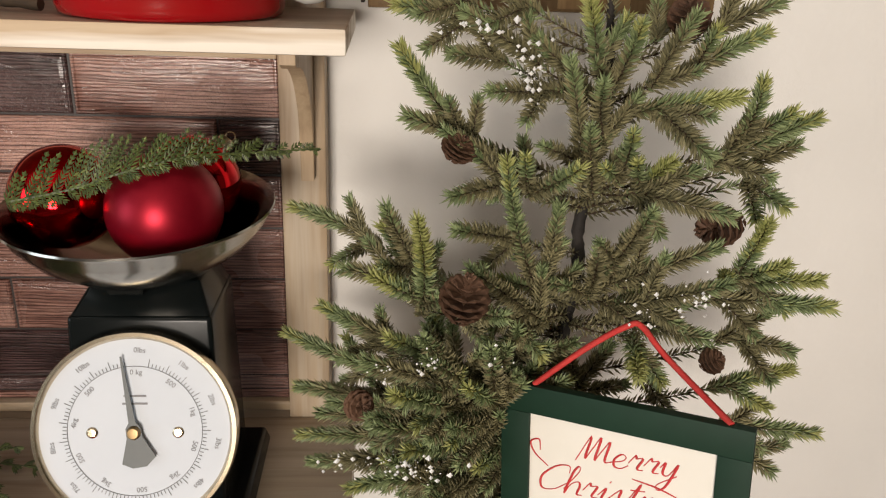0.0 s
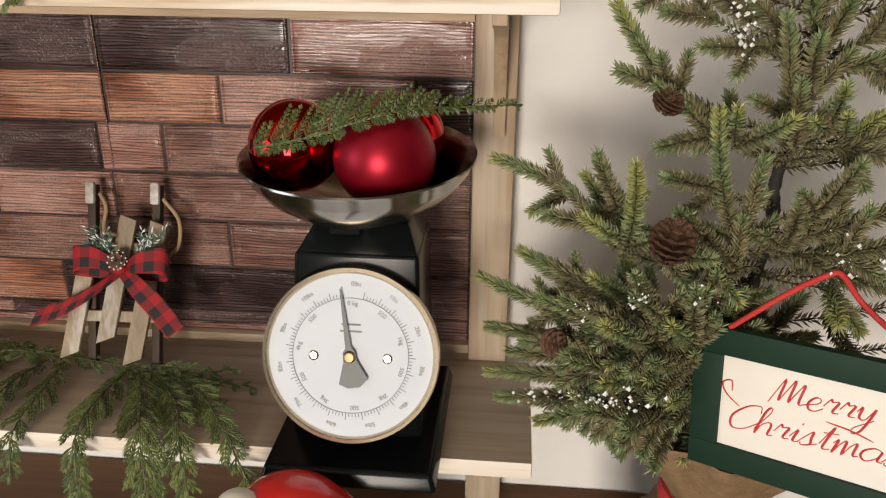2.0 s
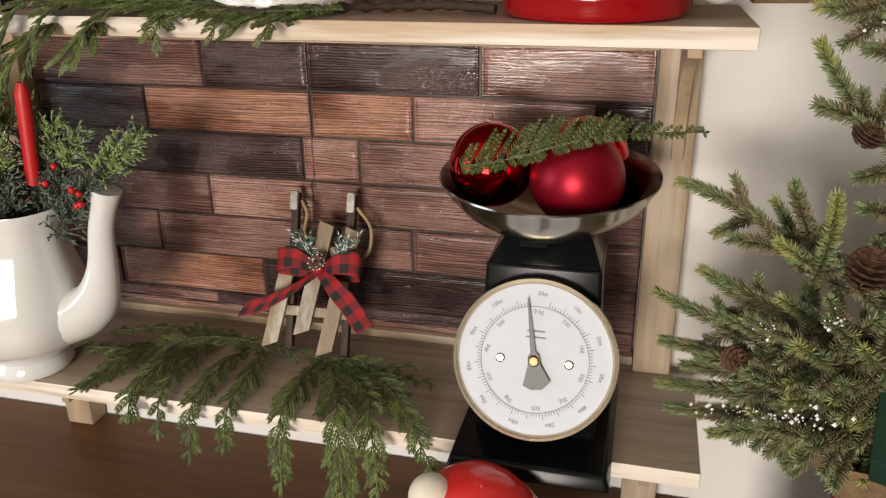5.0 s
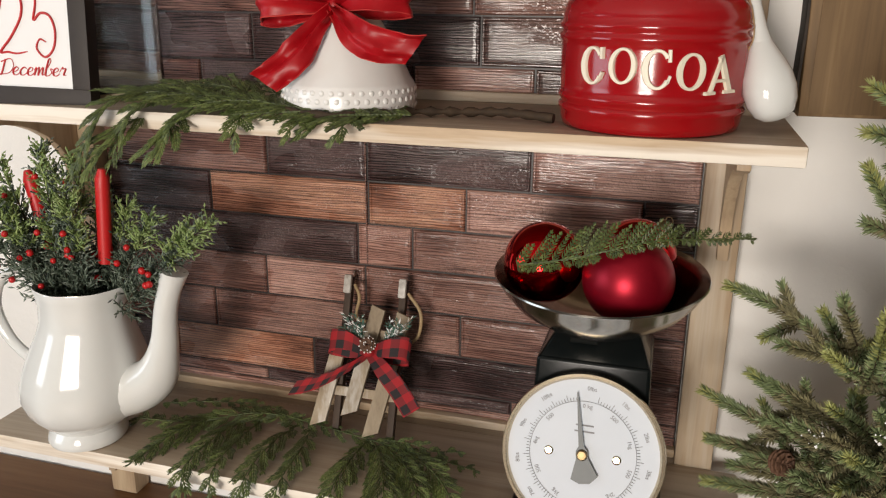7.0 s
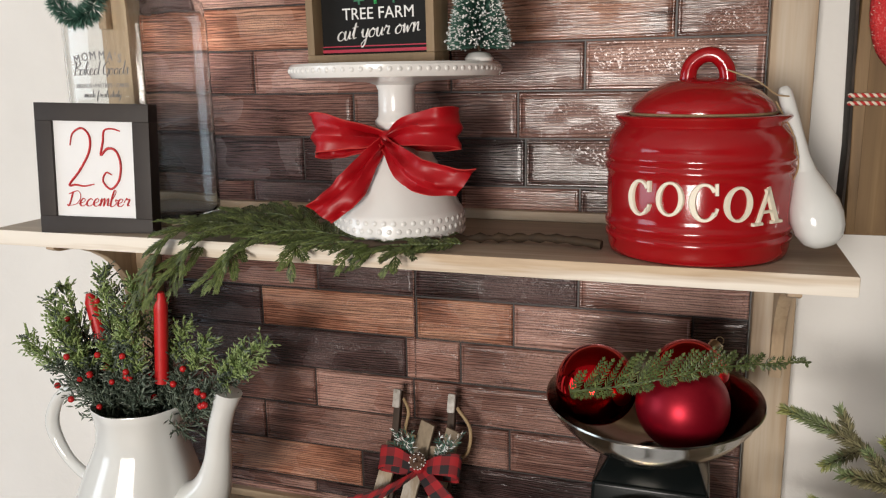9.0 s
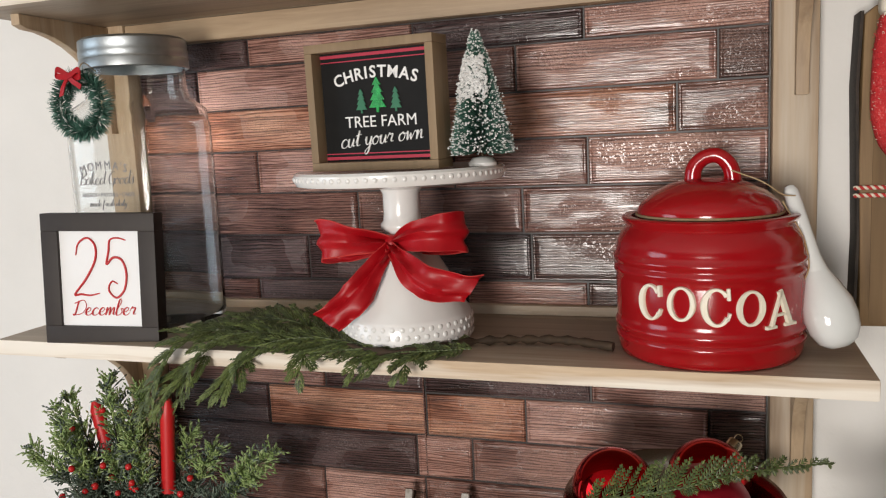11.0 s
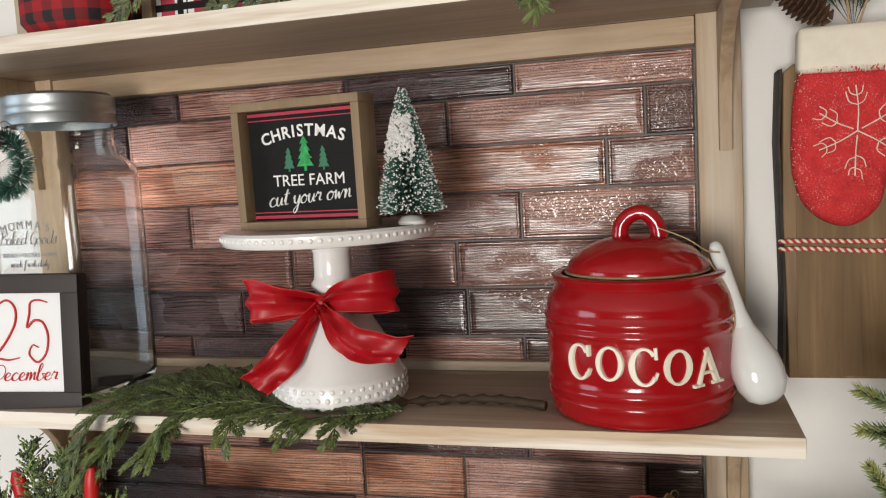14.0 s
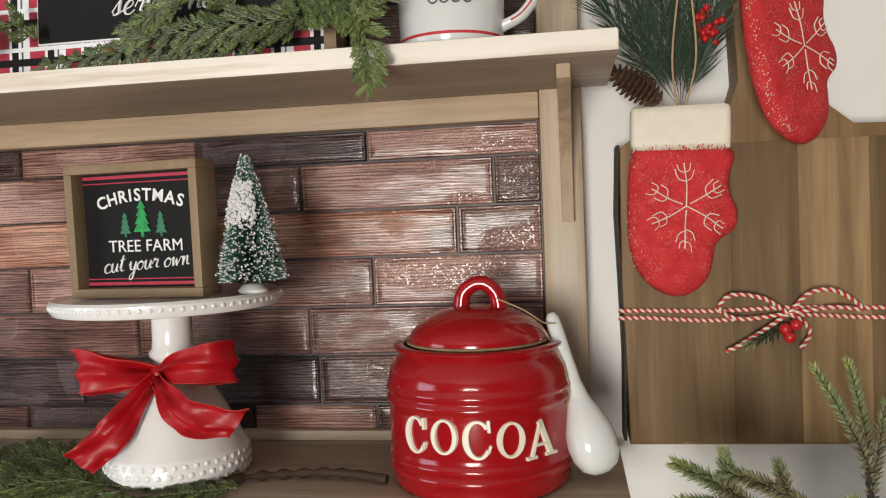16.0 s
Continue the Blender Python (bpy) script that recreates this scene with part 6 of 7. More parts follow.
for bough in (LOW_LEFT, LOW_FILL, MID_LEFT, CROWN, HIGH_RIGHT, LOW_RIGHT, LEADERS):
    for k, (ax, az, bx, by, bz, tone) in enumerate(bough):
        rnd = random.Random(int(1000 * (ax + 3 * bz)) + k)
        a, b = Vector((ax, -0.215 + (by + 0.215) * 0.55, az)), Vector((bx, by, bz))
        root = trunk_at(max(1.06, az - 0.25 * abs(ax - trunk_at(az).x) - 0.012))
        pile = Pile()
        sprig_needles(pile, root, a + (b - a) * 0.1, rnd, 0, 0.0100, 0.00110, Vector((0, 0, -0.05 * (a - root).length)))
        sprig_needles(pile, a, b, rnd, tone, 0.0122 if bz < 1.5 else 0.0095, 0.00027 if bz < 1.5 else 0.0006)
        d = b - a
        L = d.length
        dn = d.normalized()
        w = dn.cross(Vector((0.1, -1, 0.2))).normalized()
        for side in (() if bz > 1.5 else (-1, 1) if L > 0.068 else (rnd.choice((-1, 1)),)):
            p = a.lerp(b, rnd.uniform(0.05, 0.25))
            tip = p + (dn * 0.70 + w * side * 0.70 + Vector((0, rnd.uniform(-0.5, 0.2), 0))).normalized() * rnd.uniform(0.028, 0.040)
            sprig_needles(pile, p, tip, rnd, max(0, tone - rnd.choice((0, 1))), 0.0105, 0.00030)
        for j in range(5 if bough is LOW_LEFT else 2 if bz < 1.30 and tone == 0 else 0):
            p = root.lerp(a, rnd.uniform(0.40, 0.95))
            tip = p + (dn * 0.6 + w * rnd.choice((-1, 1)) * 0.7 + Vector((0, -0.3, 0.1))).normalized() * rnd.uniform(0.038, 0.058)
            sprig_needles(pile, p, tip, rnd, rnd.choice((0, 0, 1)), 0.0112, 0.00032)
        pile.make("branch", [M_SPRUCE, M_SPRUCEMID, M_SPRUCELIGHT, M_STEM], tree)
pile = Pile()
rnd = random.Random(31)
# flocking: centre, half spread, number of flecks
for at, spread, n in (((0.452, -0.262, 1.408), (0.008, 0.004, 0.010), 75), ((0.423, -0.256, 1.427), (0.011, 0.004, 0.004), 60), ((0.388, -0.352, 1.246), (0.0035, 0.002, 0.004), 26), ((0.362, -0.268, 1.192), (0.005, 0.003, 0.004), 22),
                      ((0.534, -0.300, 1.255), (0.006, 0.004, 0.009), 40), ((0.566, -0.306, 1.266), (0.010, 0.005, 0.008), 55), ((0.354, -0.250, 1.104), (0.017, 0.004, 0.005), 90), ((0.388, -0.330, 1.156), (0.012, 0.004, 0.005), 60),
                      ((0.4335, -0.337, 1.240), (0.003, 0.002, 0.004), 12), ((0.455, -0.262, 1.392), (0.005, 0.004, 0.005), 25)):
    for k in range(n // 2):
        p = Vector(at) + Vector((rnd.gauss(0, spread[0]), rnd.gauss(0, spread[1]), rnd.gauss(0, spread[2])))
        pile.blob(p, 0.0006 + 0.0019 * rnd.random() ** 2.5, 0)
tagged(pile.make("snow", [M_SNOW], tree, "flecks of white flocking"), "", "", "", "stuff")
for at, axis, L, r, sd in (((0.411, -0.318, 1.258), (0.12, -0.25, 1), 0.034, 0.0165, 1), ((0.407, -0.262, 1.346), (0.3, -0.2, 0.6), 0.018, 0.0125, 2), ((0.341, -0.232, 1.147), (0.4, -0.7, 0.2), 0.022, 0.0125, 3),
                           ((0.607, -0.262, 1.306), (-0.9, -0.3, -0.1), 0.036, 0.0150, 4), ((0.563, -0.232, 1.424), (-0.2, -0.4, 0.9), 0.030, 0.0150, 5), ((0.588, -0.280, 1.205), (0.5, -0.5, 0.6), 0.018, 0.010, 6)):
    pile = Pile()
    cone_scales(pile, Vector(at), axis, L, r, 7, sd)
    pile.make("pinecone", [M_CONE, M_SNOW], tree, "brown pinecone")

# ---- green framed greeting hung on the spruce ----
GW, GH = 0.1645, 0.1143
GTL = Matrix.Translation((0.4453, -0.2871, 1.1975)) @ Matrix.Rotation(radians(-31.4), 4, "Z") @ Matrix.Rotation(radians(-2.4), 4, "X") @ Matrix.Rotation(radians(-4.5), 4, "Y")
GM = GTL @ Matrix.Translation((GW / 2, 0, -GH)) @ UPRIGHT
GC = GM.translation.copy()
greet = thing("greeting_sign", GC, "green framed greeting card sign hanging on the spruce", "sign")
card = frame_sign(greet, GM, GW, GH, 0.0206, 0.008, M_GREENFRAME, M_CARD, 0.003)
GT = GM @ Matrix.Translation((0, GH / 2, -0.0028))
cursive("word", "Merry", 0.066, 0.0105, GT @ Matrix.Translation((0.004, 0.0150, 0)) @ Matrix.Rotation(radians(3), 4, "Z"), M_REDINK, card, 0.00068, 0.35)
cursive("word", "Christmas", 0.114, 0.0108, GT @ Matrix.Translation((0.000, -0.0130, 0)) @ Matrix.Rotation(radians(2), 4, "Z"), M_REDINK, card, 0.00068, 0.35)
strokes(GT, card, "flourish", M_REDINK, [[(-0.048, -0.002), (-0.058, 0.006), (-0.061, 0.014), (-0.055, 0.017), (-0.054, 0.009)]], 0.0006)
strokes(GT, card, "flourish", M_REDINK, [[(0.010, 0.004), (0.026, 0.002), (0.040, -0.002)]], 0.0006)
peak = Vector((0.529, -0.302, 1.247))
cord = curve_points([GM @ Vector((-0.060, GH, -0.004)), peak + Vector((-0.030, 0, -0.016)), peak + Vector((-0.006, 0, -0.001)), peak + Vector((0.004, 0, -0.001)), peak + Vector((0.024, 0, -0.024)), GM @ Vector((0.068, GH, -0.004))], 6)
part("cord", tube(cord, 0.0021, 8), M_REDCORD, greet, "red hanging cord", 60)

# ---- ceramic hat jar on the sideboard ----
HT = Vector((0.124, -0.315, TABLE))
hat = thing("ceramic_hat_jar", HT, "glossy ceramic red winter hat jar with cream pompom", "cookie jar")
lump = lambda a, r: 1 + 0.035 * math.sin(3 * a + 0.6) + 0.02 * math.sin(5 * a)
part("base", lathe([(0, 0), (0.078, 0), (0.086, 0.012), (0.090, 0.05), (0.088, 0.10), (0.083, 0.130), (0.074, 0.138), (0, 0.140)], HT, 56), M_MILK, hat, "cream ceramic base", 60)
part("brim", lathe([(0.070, 0.131), (0.079, 0.131), (0.0855, 0.140), (0.085, 0.152), (0.080, 0.160), (0.070, 0.160)], HT, 56, None, None, lambda a, r: 1 + 0.02 * math.sin(11 * a)), M_CREAM, hat, "cream rolled brim", 60)
part("crown", lathe([(0.074, 0.160), (0.072, 0.172), (0.062, 0.192), (0.049, 0.212), (0.037, 0.227), (0.024, 0.236), (0.012, 0.2405), (0, 0.2415)], HT + Vector((0.012, 0.012, 0)), 56, None, None, lump), M_REDCER, hat, "red ceramic crown", 60)
part("pompom", ball(Vector((0.0965, -0.318, 1.0195)), 0.0205, 32), M_CREAM, hat, "cream pompom", 60)

# ---- cutting board with mittens on the wall ----
B0, B1, BZ0, BZ1 = 0.3440, 0.660, 1.420, 1.738
board = thing("cutting_board", ((B0 + B1) / 2, -0.01, BZ0), "large brown wooden cutting board hung on the wall", "cutting board")
outline = [(B0 + 0.004, BZ0 + 0.002), (B1, BZ0 + 0.004), (B1, BZ1 - 0.03), (B1 - 0.03, BZ1), (0.570, BZ1 + 0.002), (0.548, BZ1 + 0.02), (0.540, BZ1 + 0.05), (0.542, BZ1 + 0.20), (0.528, BZ1 + 0.225), (0.475, BZ1 + 0.225), (0.456, BZ1 + 0.20),
           (0.462, BZ1 + 0.05), (0.452, BZ1 + 0.02), (0.432, BZ1 - 0.001), (B0 + 0.012, BZ1 - 0.004), (B0 + 0.002, BZ1 - 0.012), (B0, BZ1 - 0.15), (B0 + 0.002, BZ1 - 0.22)]
part("slab", prism(outline, -0.030, 0.0135, 0.003), M_BOARD, board, "", 40)
rough_edge = [(B0 + 0.001, BZ0 + 0.006), (B0 + 0.003, BZ0 + 0.09), (B0 + 0.001, BZ0 + 0.17), (B0 - 0.001, BZ0 + 0.24), (B0 + 0.002, BZ1 - 0.008)]
part("bark_edge", prism(rough_edge + [(x - 0.0032, zz) for x, zz in rough_edge[::-1]], -0.0285, 0.012, 0.001), M_BARK, board, "blackened live edge", 40)


def staves():
    """Glued strips with slightly uneven faces."""
    rnd = random.Random(5)
    joints = [B0 + 0.012, B0 + 0.108, B0 + 0.172, B0 + 0.238, B1 - 0.006]
    for a, b in zip(joints, joints[1:]):
        part("stave", box((a + 0.0001, -0.0312 - rnd.uniform(0, 0.0003), BZ0 + 0.006), (b - 0.0001, -0.0295, BZ1 - 0.012), 0.0002), M_BOARD, board)


staves()


def twisted(pts, r, parent, name="cord", turns=150.0):
    """Two-colour baker's twine: one white and one red strand wound round each other."""
    line = curve_points(pts, 14)
    run = [0.0]
    for p, q in zip(line, line[1:]):
        run.append(run[-1] + (q - p).length)
    for s, m in ((0, M_REDCORD), (math.pi, M_CREAM)):
        out = []
        for i, p in enumerate(line):
            d = (line[min(i + 1, len(line) - 1)] - line[max(i - 1, 0)]).normalized()
            a = Vector((0, -1, 0))
            a = (a - d * a.dot(d)).normalized()
            b = d.cross(a)
            t = run[i] * turns * 2 * math.pi / 1.0 + s
            out.append(p + (a * math.cos(t) + b * math.sin(t)) * r * 0.55)
        part(name, tube(out, r * 0.75, 6), m, parent, "", 60)


twn = thing("bakers_twine", (0.50, -0.033, 1.55), "red and white twine tied in a bow round the cutting board", "twine")
yf = -0.0335
for dz in (0.0, -0.0085):
    xs = [B0 - 0.004 + (B1 - B0 + 0.004) * k / 24 for k in range(25)]
    twisted([(x, yf, 1.5605 + dz + 0.002 * math.sin(x * 40) * (1 if dz else 0.5)) for x in xs], 0.0019, twn)
BK = Vector((0.503, yf - 0.004, 1.556))
for loop in (((0, 0, 0), (-0.025, -0.006, 0.016), (-0.055, -0.007, 0.020), (-0.066, -0.005, 0.006), (-0.045, -0.006, -0.004), (0, 0, 0)),
             ((0, 0, 0), (0.018, -0.006, 0.020), (0.042, -0.007, 0.022), (0.066, -0.005, 0.004), (0.040, -0.006, 0.006), (0, 0, 0)),
             ((0, 0, 0), (-0.020, -0.006, -0.012), (-0.048, -0.005, -0.030), (-0.060, -0.004, -0.036)),
             ((0, 0, 0), (0.012, -0.006, -0.008), (0.018, -0.005, -0.020), (0.010, -0.004, -0.034))):
    fine = curve_points([BK + Vector(p) for p in loop], 5)
    twisted(fine, 0.0018, twn, "bow_loop", 130)
holly = thing("holly_pick", BK, "red berries on a green fir tuft tied in the twine", "berry pick")
for dx, dz in ((-0.006, -0.018), (0.004, -0.014), (-0.002, -0.026)):
    part("berry", ball(BK + Vector((dx, -0.010, dz + 0.004)), 0.0058, 20), M_REDBERRY, holly, "", 60)
pile = Pile()
sprig_needles(pile, BK + Vector((0, -0.005, -0.012)), BK + Vector((-0.042, -0.008, -0.030)), random.Random(4), 0, 0.012, 0.0009)
pile.make("fir_tuft", [M_PINELONG, M_SPRUCEMID, M_SPRUCEMID, M_STEM], holly)


def mitten_mesh(m, thick=0.020):
    """A stuffed mitten: rounded hand and thumb, in its own x and z, seen from -y."""
    body = [(-0.046, 0.0), (-0.0505, -0.03), (-0.0515, -0.065), (-0.050, -0.095), (-0.042, -0.122), (-0.026, -0.140), (-0.006, -0.148), (0.012, -0.144), (0.026, -0.130), (0.031, -0.112), (0.033, -0.098), (0.040, -0.090), (0.050, -0.083), (0.0545, -0.072),
            (0.0535, -0.060), (0.048, -0.048), (0.046, -0.030), (0.045, 0.0)]
    ring = curve_points([(x, 0, zz) for x, zz in body] + [(body[0][0], 0, body[0][1])], 4)[:-1]
    bm = bmesh.new()
    c = Vector((-0.003, 0, -0.062))
    layers = []
    for sc, dy in ((0.93, 0.0), (1.0, -0.30), (0.985, -0.58), (0.93, -0.82), (0.80, -0.95), (0.55, -1.0)):
        layers.append([bm.verts.new(m @ (c + (p - c) * sc + Vector((0, dy * thick, 0)))) for p in ring])
    n = len(ring)
    for p, q in zip(layers, layers[1:]):
        for i in range(n):
            bm.faces.new((p[i], p[(i + 1) % n], q[(i + 1) % n], q[i]))
    mid = bm.verts.new(m @ (c + Vector((0, -thick, 0))))
    for i in range(n):
        bm.faces.new((layers[-1][i], layers[-1][(i + 1) % n], mid))
    bm.faces.new(layers[0][::-1])
    bmesh.ops.recalc_face_normals(bm, faces=bm.faces[:])
    return bm


def snowflake(m):
    """A hand-piped snowflake: six wavering arms with curled side strokes."""
    bm = bmesh.new()
    rnd = random.Random(15)
    r = 0.00062
    for k in range(6):
        a = math.pi / 2 + k * math.pi / 3 + rnd.uniform(-0.06, 0.06)
        d, L = Vector((math.cos(a), 0, math.sin(a))), 0.042 if k in (0, 3) else rnd.uniform(0.036, 0.041)
        w = Vector((-d.z, 0, d.x))
        tube(curve_points([m @ (d * (0.004 if k % 2 else 0.0)), m @ (d * L * 0.5 + w * rnd.uniform(-0.0015, 0.0015)), m @ (d * L)], 4), r, 6, bm)
        for u, ln in ((0.55, 0.0125), (0.80, 0.0095)):
            for s in (-1, 1):
                p = d * L * (u + rnd.uniform(-0.04, 0.04))
                q = p + (d * 0.45 + w * s * 0.9) * ln * 0.55
                e = p + (d * rnd.uniform(0.8, 1.1) + w * s * rnd.uniform(0.45, 0.75)) * ln
                tube(curve_points([m @ p, m @ q, m @ e], 4), r * rnd.uniform(0.75, 1.0), 6, bm)
    return bm


def mitten(at, turn, label, yaw=0.0):
    ob = thing("wooden_mitten", at, label, "mitten ornament", "mittens on the cutting board")
    m = Matrix.Translation(at) @ Matrix.Rotation(radians(turn), 4, "Y") @ Matrix.Rotation(radians(yaw), 4, "Z")
    palm_part = part("palm", mitten_mesh(m), M_REDPAINT, ob, "rough red painted mitten", 60)
    part("snowflake", snowflake(m @ Matrix.Translation((0.004, -0.0212, -0.058))), M_CREAM, palm_part, "cream painted snowflake", 60)
    cuff = bmesh.new()
    box((-0.0485, -0.023, -0.002), (0.0465, 0.001, 0.040), 0.0065, None, 3, cuff)
    rnd = random.Random(int(at[0] * 1000))
    for v in cuff.verts:
        v.co += Vector((0, 0, rnd.uniform(-0.0012, 0.0012)))
    bmesh.ops.transform(cuff, verts=cuff.verts[:], matrix=m)
    part("cuff", cuff, M_CREAM, ob, "cream painted cuff", 50)
    fray = Pile()
    for k in range(110):
        x = rnd.uniform(-0.047, 0.045)
        a = Vector((x, -0.0215 - rnd.uniform(0, 0.002), rnd.uniform(-0.001, 0.003)))
        fray.spindle(m @ a, m @ (a + Vector((rnd.uniform(-0.003, 0.003), -0.001, -rnd.uniform(0.001, 0.0055)))), 0.0011, 0.0007, None, 0 if rnd.random() < 0.7 else 1, 0.4)
    for k in range(260):
        zz = rnd.uniform(-0.135, -0.005)
        x = -0.050 + (0.020 * max(0, (-zz - 0.095) / 0.04) ** 2) + rnd.uniform(-0.001, 0.006)
        a = Vector((x, -0.012 + rnd.uniform(-0.007, 0.004), zz))
        fray.spindle(m @ a, m @ (a + Vector((rnd.uniform(-0.0025, 0.001), -0.0015, rnd.uniform(-0.002, 0.002)))), 0.0006, 0.0005, None, 0 if rnd.random() < (0.75 if yaw else 0.2) else 1, 0.5)
    fray.make("frayed_trim", [M_CREAM, M_REDPAINT], ob, "frayed thread ends")
    for s in (-1, 1):
        part("hanger", tube(curve_points([m @ Vector((s * 0.004, -0.014, 0.038)), m @ Vector((s * 0.011, -0.036, 0.085)), m @ Vector((s * 0.004, -0.038, 0.16))], 6), 0.0011, 6), M_TWINE, ob, "jute hanging string", 60)
    return m


MA = mitten(Vector((0.404, -0.0335, 1.7235)), 1.5, "red painted mitten ornament with a cream cuff and snowflake")
MB = mitten(Vector((0.4920, -0.0480, 1.866)), -9, "tilted red mitten ornament hanging over the board's handle", 34)

# greens tucked in the mitten
tuck = thing("pine_pick", (0.39, -0.045, 1.765), "pine sprig with a pinecone and red berries tucked in the mitten", "pine pick")
pile = Pile()
rnd = random.Random(21)
root = Vector((0.405, -0.046, 1.760))
for tx, tz in ((0.330, 1.865), (0.345, 1.895), (0.365, 1.905), (0.385, 1.900), (0.405, 1.895), (0.425, 1.875), (0.440, 1.850)):
    tip = Vector((tx, -0.050 + rnd.uniform(-0.012, 0.008), tz))
    pile.spindle(root, tip, 0.0014, 0.0014, None, 1, 0.4)
    for k in range(130):
        u = rnd.uniform(0.15, 1.0)
        p = root.lerp(tip, u)
        o = Vector((rnd.gauss(0, 1), rnd.gauss(0, 0.6), rnd.gauss(0, 1))).normalized()
        pile.spindle(p, p + ((tip - root).normalized() * 1.0 + o * 0.55).normalized() * rnd.uniform(0.035, 0.060), 0.0010, 0.0007, None, 0, 0.4)
pile.make("needles", [M_PINELONG, M_STEM], tuck)
pile = Pile()
cone_scales(pile, Vector((0.386, -0.052, 1.768)), (-0.80, -0.1, 0.55), 0.062, 0.0165, 12, 91)
pile.make("pinecone", [M_CONE, M_SNOW], tuck, "brown pinecone")
for k in range(26):
    a = random.Random(k)
    part("berry", ball(Vector((0.432, -0.052, 1.838)) + Vector((a.gauss(0, 0.0055), a.gauss(0, 0.004), a.gauss(0, 0.011))), 0.0034, 10), M_REDBERRY, tuck, "", 60)

# ---- top shelf ----
PL = Vector((-0.095, -0.145, S3))
plaid = thing("plaid_sign", PL, "red plaid wooden sign with a black lettered plaque", "sign")
PM = Matrix.Translation(PL) @ Matrix.Rotation(radians(-3), 4, "X") @ UPRIGHT
PW, PH = 0.345, 0.24
part("backing_board", box((-PW / 2, 0, -0.014), (PW / 2, PH, 0), 0.001, PM), M_WHITECARD, plaid)
for name, lo, hi in (("frame_stile", (-PW / 2 - 0.012, 0, -0.02), (-PW / 2, PH, 0.008)), ("frame_stile", (PW / 2, 0, -0.02), (PW / 2 + 0.012, PH, 0.008)), ("frame_rail", (-PW / 2, PH, -0.02), (PW / 2, PH + 0.012, 0.008))):
    part(name, box(lo, hi, 0.001, PM), M_OAKFRAME, plaid)
for k in range(9):
    x = -PW / 2 + 0.006 + k * 0.0385
    for dx, w, m, lift in ((0.0, 0.016, M_STRIPE, 0.0004), (0.0195, 0.0065, M_CHALK, 0.0008), (0.030, 0.0012, M_NEEDLE, 0.0010)):
        if x + dx + w < PW / 2:
            part("plaid_band", box((x + dx, 0.001, 0), (x + dx + w, PH, lift), 0, PM), m, plaid)
for k in range(6):
    y = 0.018 + k * 0.0385
    part("plaid_band", box((-PW / 2, y, 0), (PW / 2, y + 0.007, 0.0012), 0, PM), M_CHALK, plaid)
    part("plaid_band", box((-PW / 2, y + 0.014, 0), (PW / 2, y + 0.018, 0.0013), 0, PM), M_WHITECARD, plaid)
plaque = part("plaque", box((-0.116, 0.038, 0), (0.158, PH - 0.03, 0.004), 0.0008, PM), M_CHALK, plaid, "black lettered plaque")
part("plaque_edge", box((-0.1175, 0.0365, 0), (0.1595, PH - 0.0285, 0.0025), 0.0005, PM), M_WHITECARD, plaid)
cursive("word", "served here", 0.125, 0.0130, PM @ Matrix.Translation((0.024, 0.066, 0.0042)), M_WHITEINK, plaque, 0.0012)

MG = Vector((0.192, -0.125, S3))
mug = thing("white_mug", MG, "white ceramic mug with a thin red line near its foot", "mug")
prof = [(0, 0.002), (0.043, 0.0), (0.0465, 0.003), (0.0475, 0.012), (0.049, 0.04), (0.051, 0.095), (0.0515, 0.100), (0.0495, 0.099), (0.046, 0.04), (0.044, 0.010), (0, 0.007)]
part("body", lathe(prof, MG, 56), M_WHITE, mug, "", 50)
part("red_line", lathe([(0.0477, 0.0125), (0.0482, 0.0130), (0.0482, 0.0145), (0.0478, 0.0150)], MG, 56), M_REDINK, mug)
h = curve_points([MG + Vector(p) for p in ((0.046, -0.004, 0.024), (0.066, -0.006, 0.034), (0.080, -0.007, 0.055), (0.076, -0.007, 0.078), (0.048, -0.004, 0.088))], 7)
handle = part("handle", tube(h, 0.0055, 12, None, 0.8), M_WHITE, mug, "", 60)
part("red_line", tube([p + Vector((0.0, -0.0052, 0.001)) for p in h[3:-8]], 0.0008, 5), M_REDINK, handle)
for k in range(4):
    a = -1.75 + 0.20 * k
    c = MG + Vector((math.cos(a) * 0.0504, math.sin(a) * 0.0504, 0.044))
    ring_pts = [c + Vector((-math.sin(a) * 0.0045 * math.cos(t), math.cos(a) * 0.0045 * math.cos(t), 0.0055 * math.sin(t))) for t in [j * math.pi / 8 for j in range(17)]]
    part("print_loop", tube(ring_pts, 0.0008, 5), M_INK, mug)

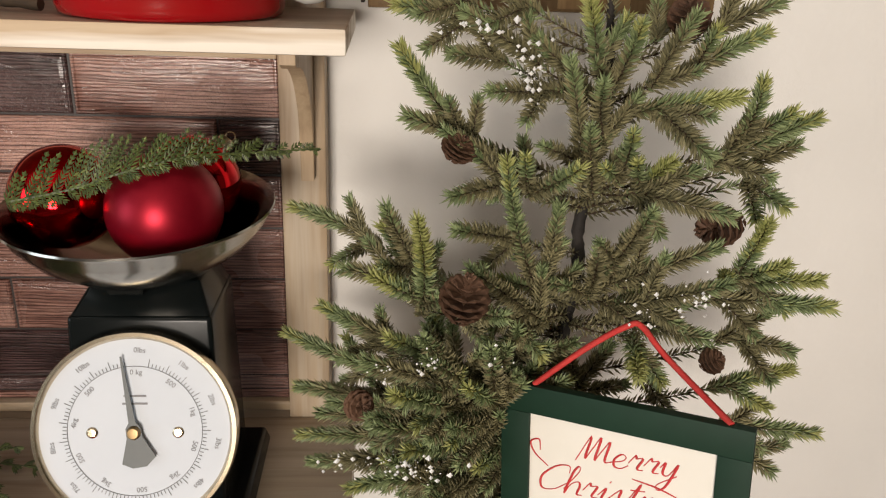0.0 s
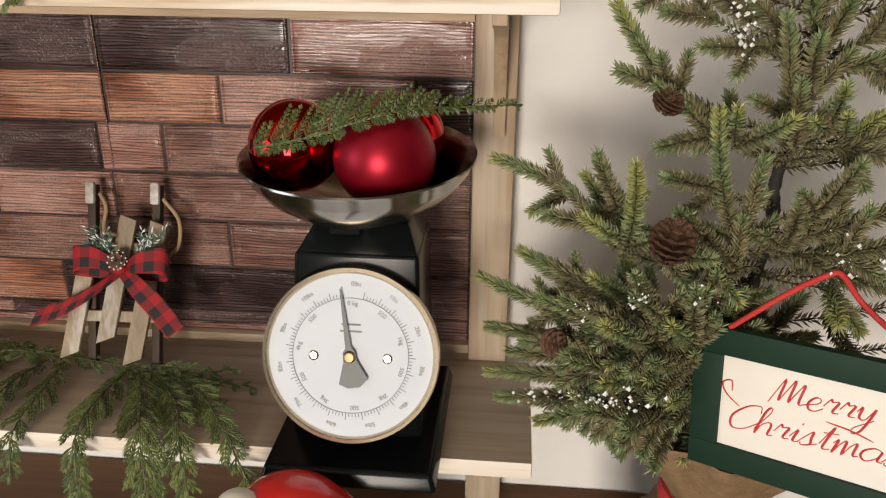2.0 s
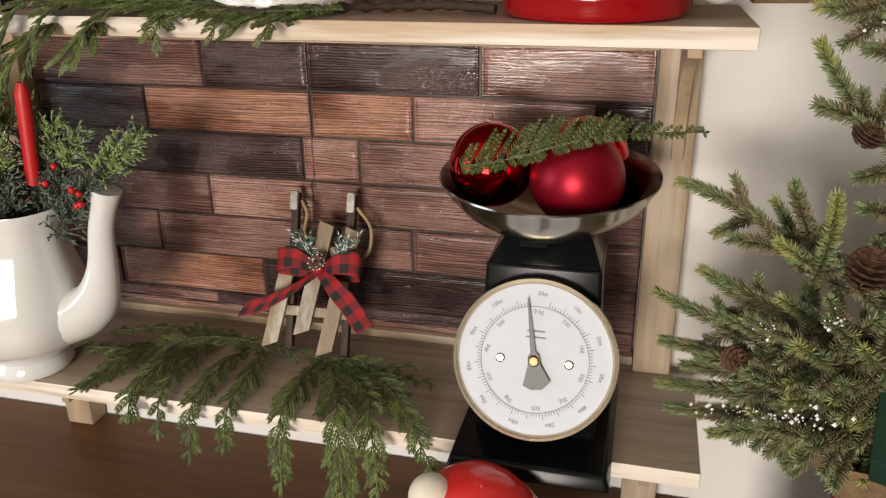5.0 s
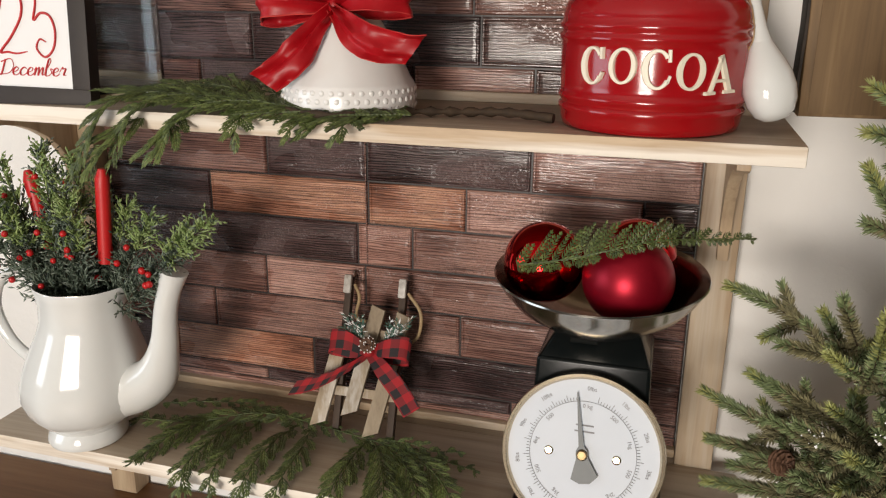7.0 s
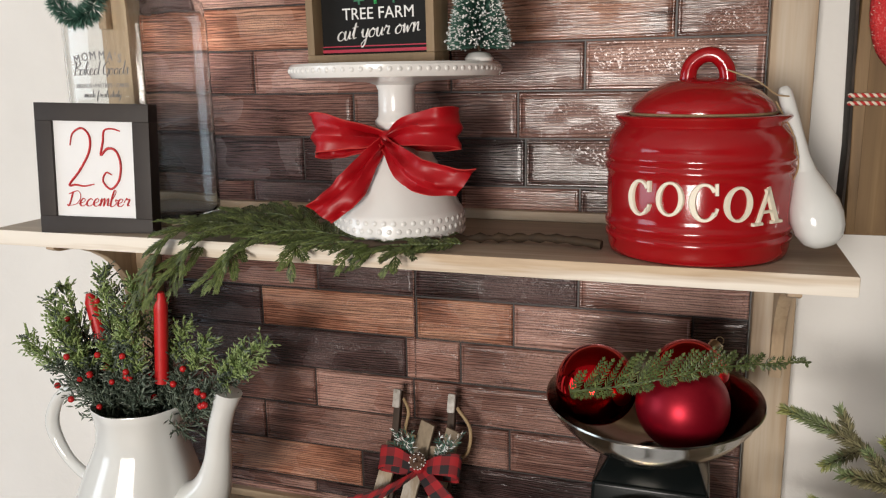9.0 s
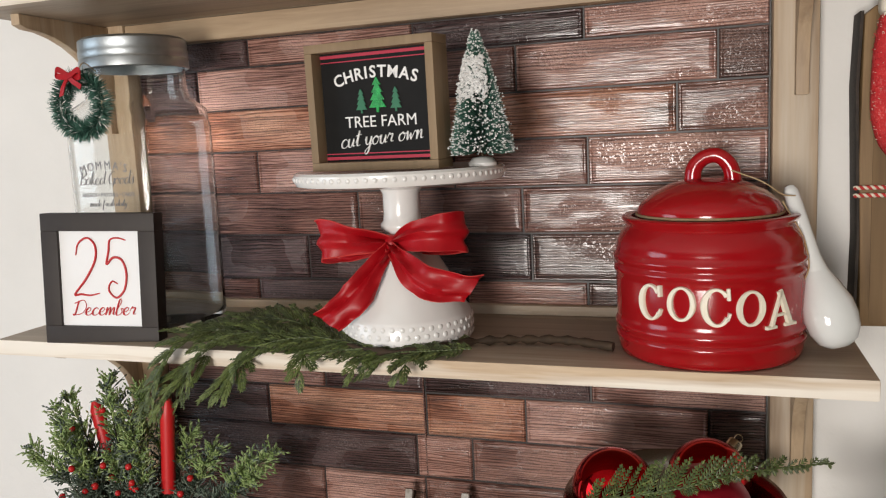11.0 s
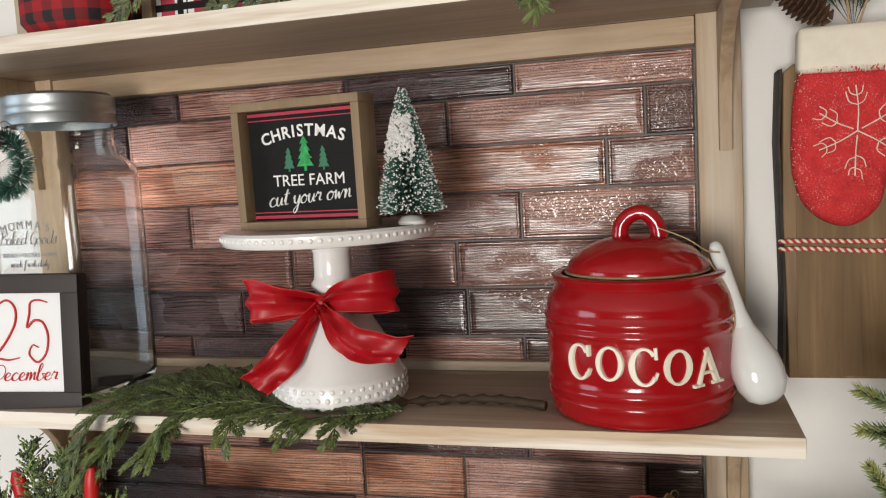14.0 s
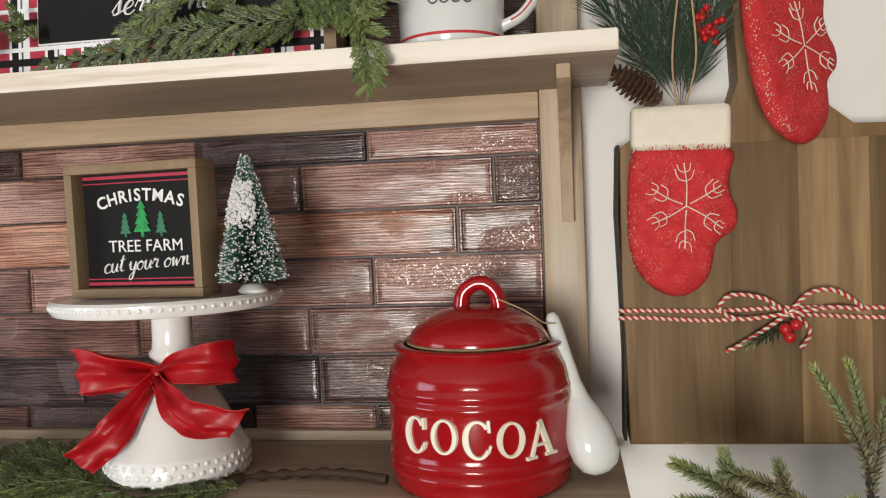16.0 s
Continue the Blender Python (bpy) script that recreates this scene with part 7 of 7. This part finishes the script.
topg = thing("cedar_garland", (-0.05, -0.17, S3), "cedar garland lying along the front of the top shelf", "garland", "cedar garlands")
z = S3 + 0.008
for k, (a, b, c, d, w) in enumerate([
        ((0.06, -0.165, z + 0.02), (0.0, -0.175, z + 0.012), (-0.08, -0.178, z + 0.01), (-0.18, -0.185, z), 0.040),
        ((0.08, -0.165, z + 0.03), (0.03, -0.180, z + 0.025), (-0.02, -0.185, z + 0.022), (-0.09, -0.190, z + 0.016), 0.045),
        ((0.03, -0.165, z + 0.04), (0.075, -0.180, z + 0.045), (0.11, -0.195, z + 0.04), (0.145, -0.200, z + 0.03), 0.040),
        ((0.05, -0.160, z + 0.03), (0.095, -0.185, z + 0.030), (0.128, -0.212, z + 0.010), (0.138, -0.228, S3 - 0.035), 0.040),
        ((0.04, -0.165, z + 0.05), (0.10, -0.180, z + 0.07), (0.125, -0.200, z + 0.05), (0.135, -0.215, z + 0.015), 0.035),
        ((-0.20, -0.165, z + 0.03), (-0.225, -0.175, z + 0.045), (-0.255, -0.180, z + 0.03), (-0.29, -0.185, z), 0.035),
        ((0.00, -0.165, z + 0.045), (-0.03, -0.178, z + 0.06), (-0.06, -0.182, z + 0.045), (-0.10, -0.188, z + 0.02), 0.035)]):
    pile = Pile()
    cedar(pile, (a, b, c, d), w * (0.95 if k < 2 else 1.15), 820 + k, (0.15, 0.15, 0.25, 0.75, 0.8, 0.4, 0.4)[k], 0.06, 0, 0.0150, Vector((0, -1, 0.3)), 0.6)
    pile.make("spray", [M_CEDAR, M_CEDARLIGHT], topg)

# checked fabric parcel standing on the top shelf
PK = Vector((-0.36, -0.13, S3))
pack = thing("fabric_pouch", PK, "red and black checked stuffed fabric pouch on the top shelf", "pouch")
bm = lathe([(0, 0), (0.055, 0.0), (0.066, 0.015), (0.066, 0.06), (0.055, 0.10), (0.035, 0.13), (0.012, 0.15), (0, 0.152)], PK, 40, None, None, lambda a, r: 1 + 0.03 * math.sin(5 * a))
uv = bm.loops.layers.uv.verify()
for f in bm.faces:
    for lp in f.loops:
        v = lp.vert.co - PK
        lp[uv].uv = (math.atan2(v.y, v.x) * 0.06, v.z)
part("cloth", bm, M_CHECK, pack, "", 60)

# ---- the vinyl blocks, piece by piece ----
lay_blocks(LOW, S1 + 0.006)
lay_blocks(HIGH, S2 - 0.002)
lay_blocks(TOP, S3 + 0.004)
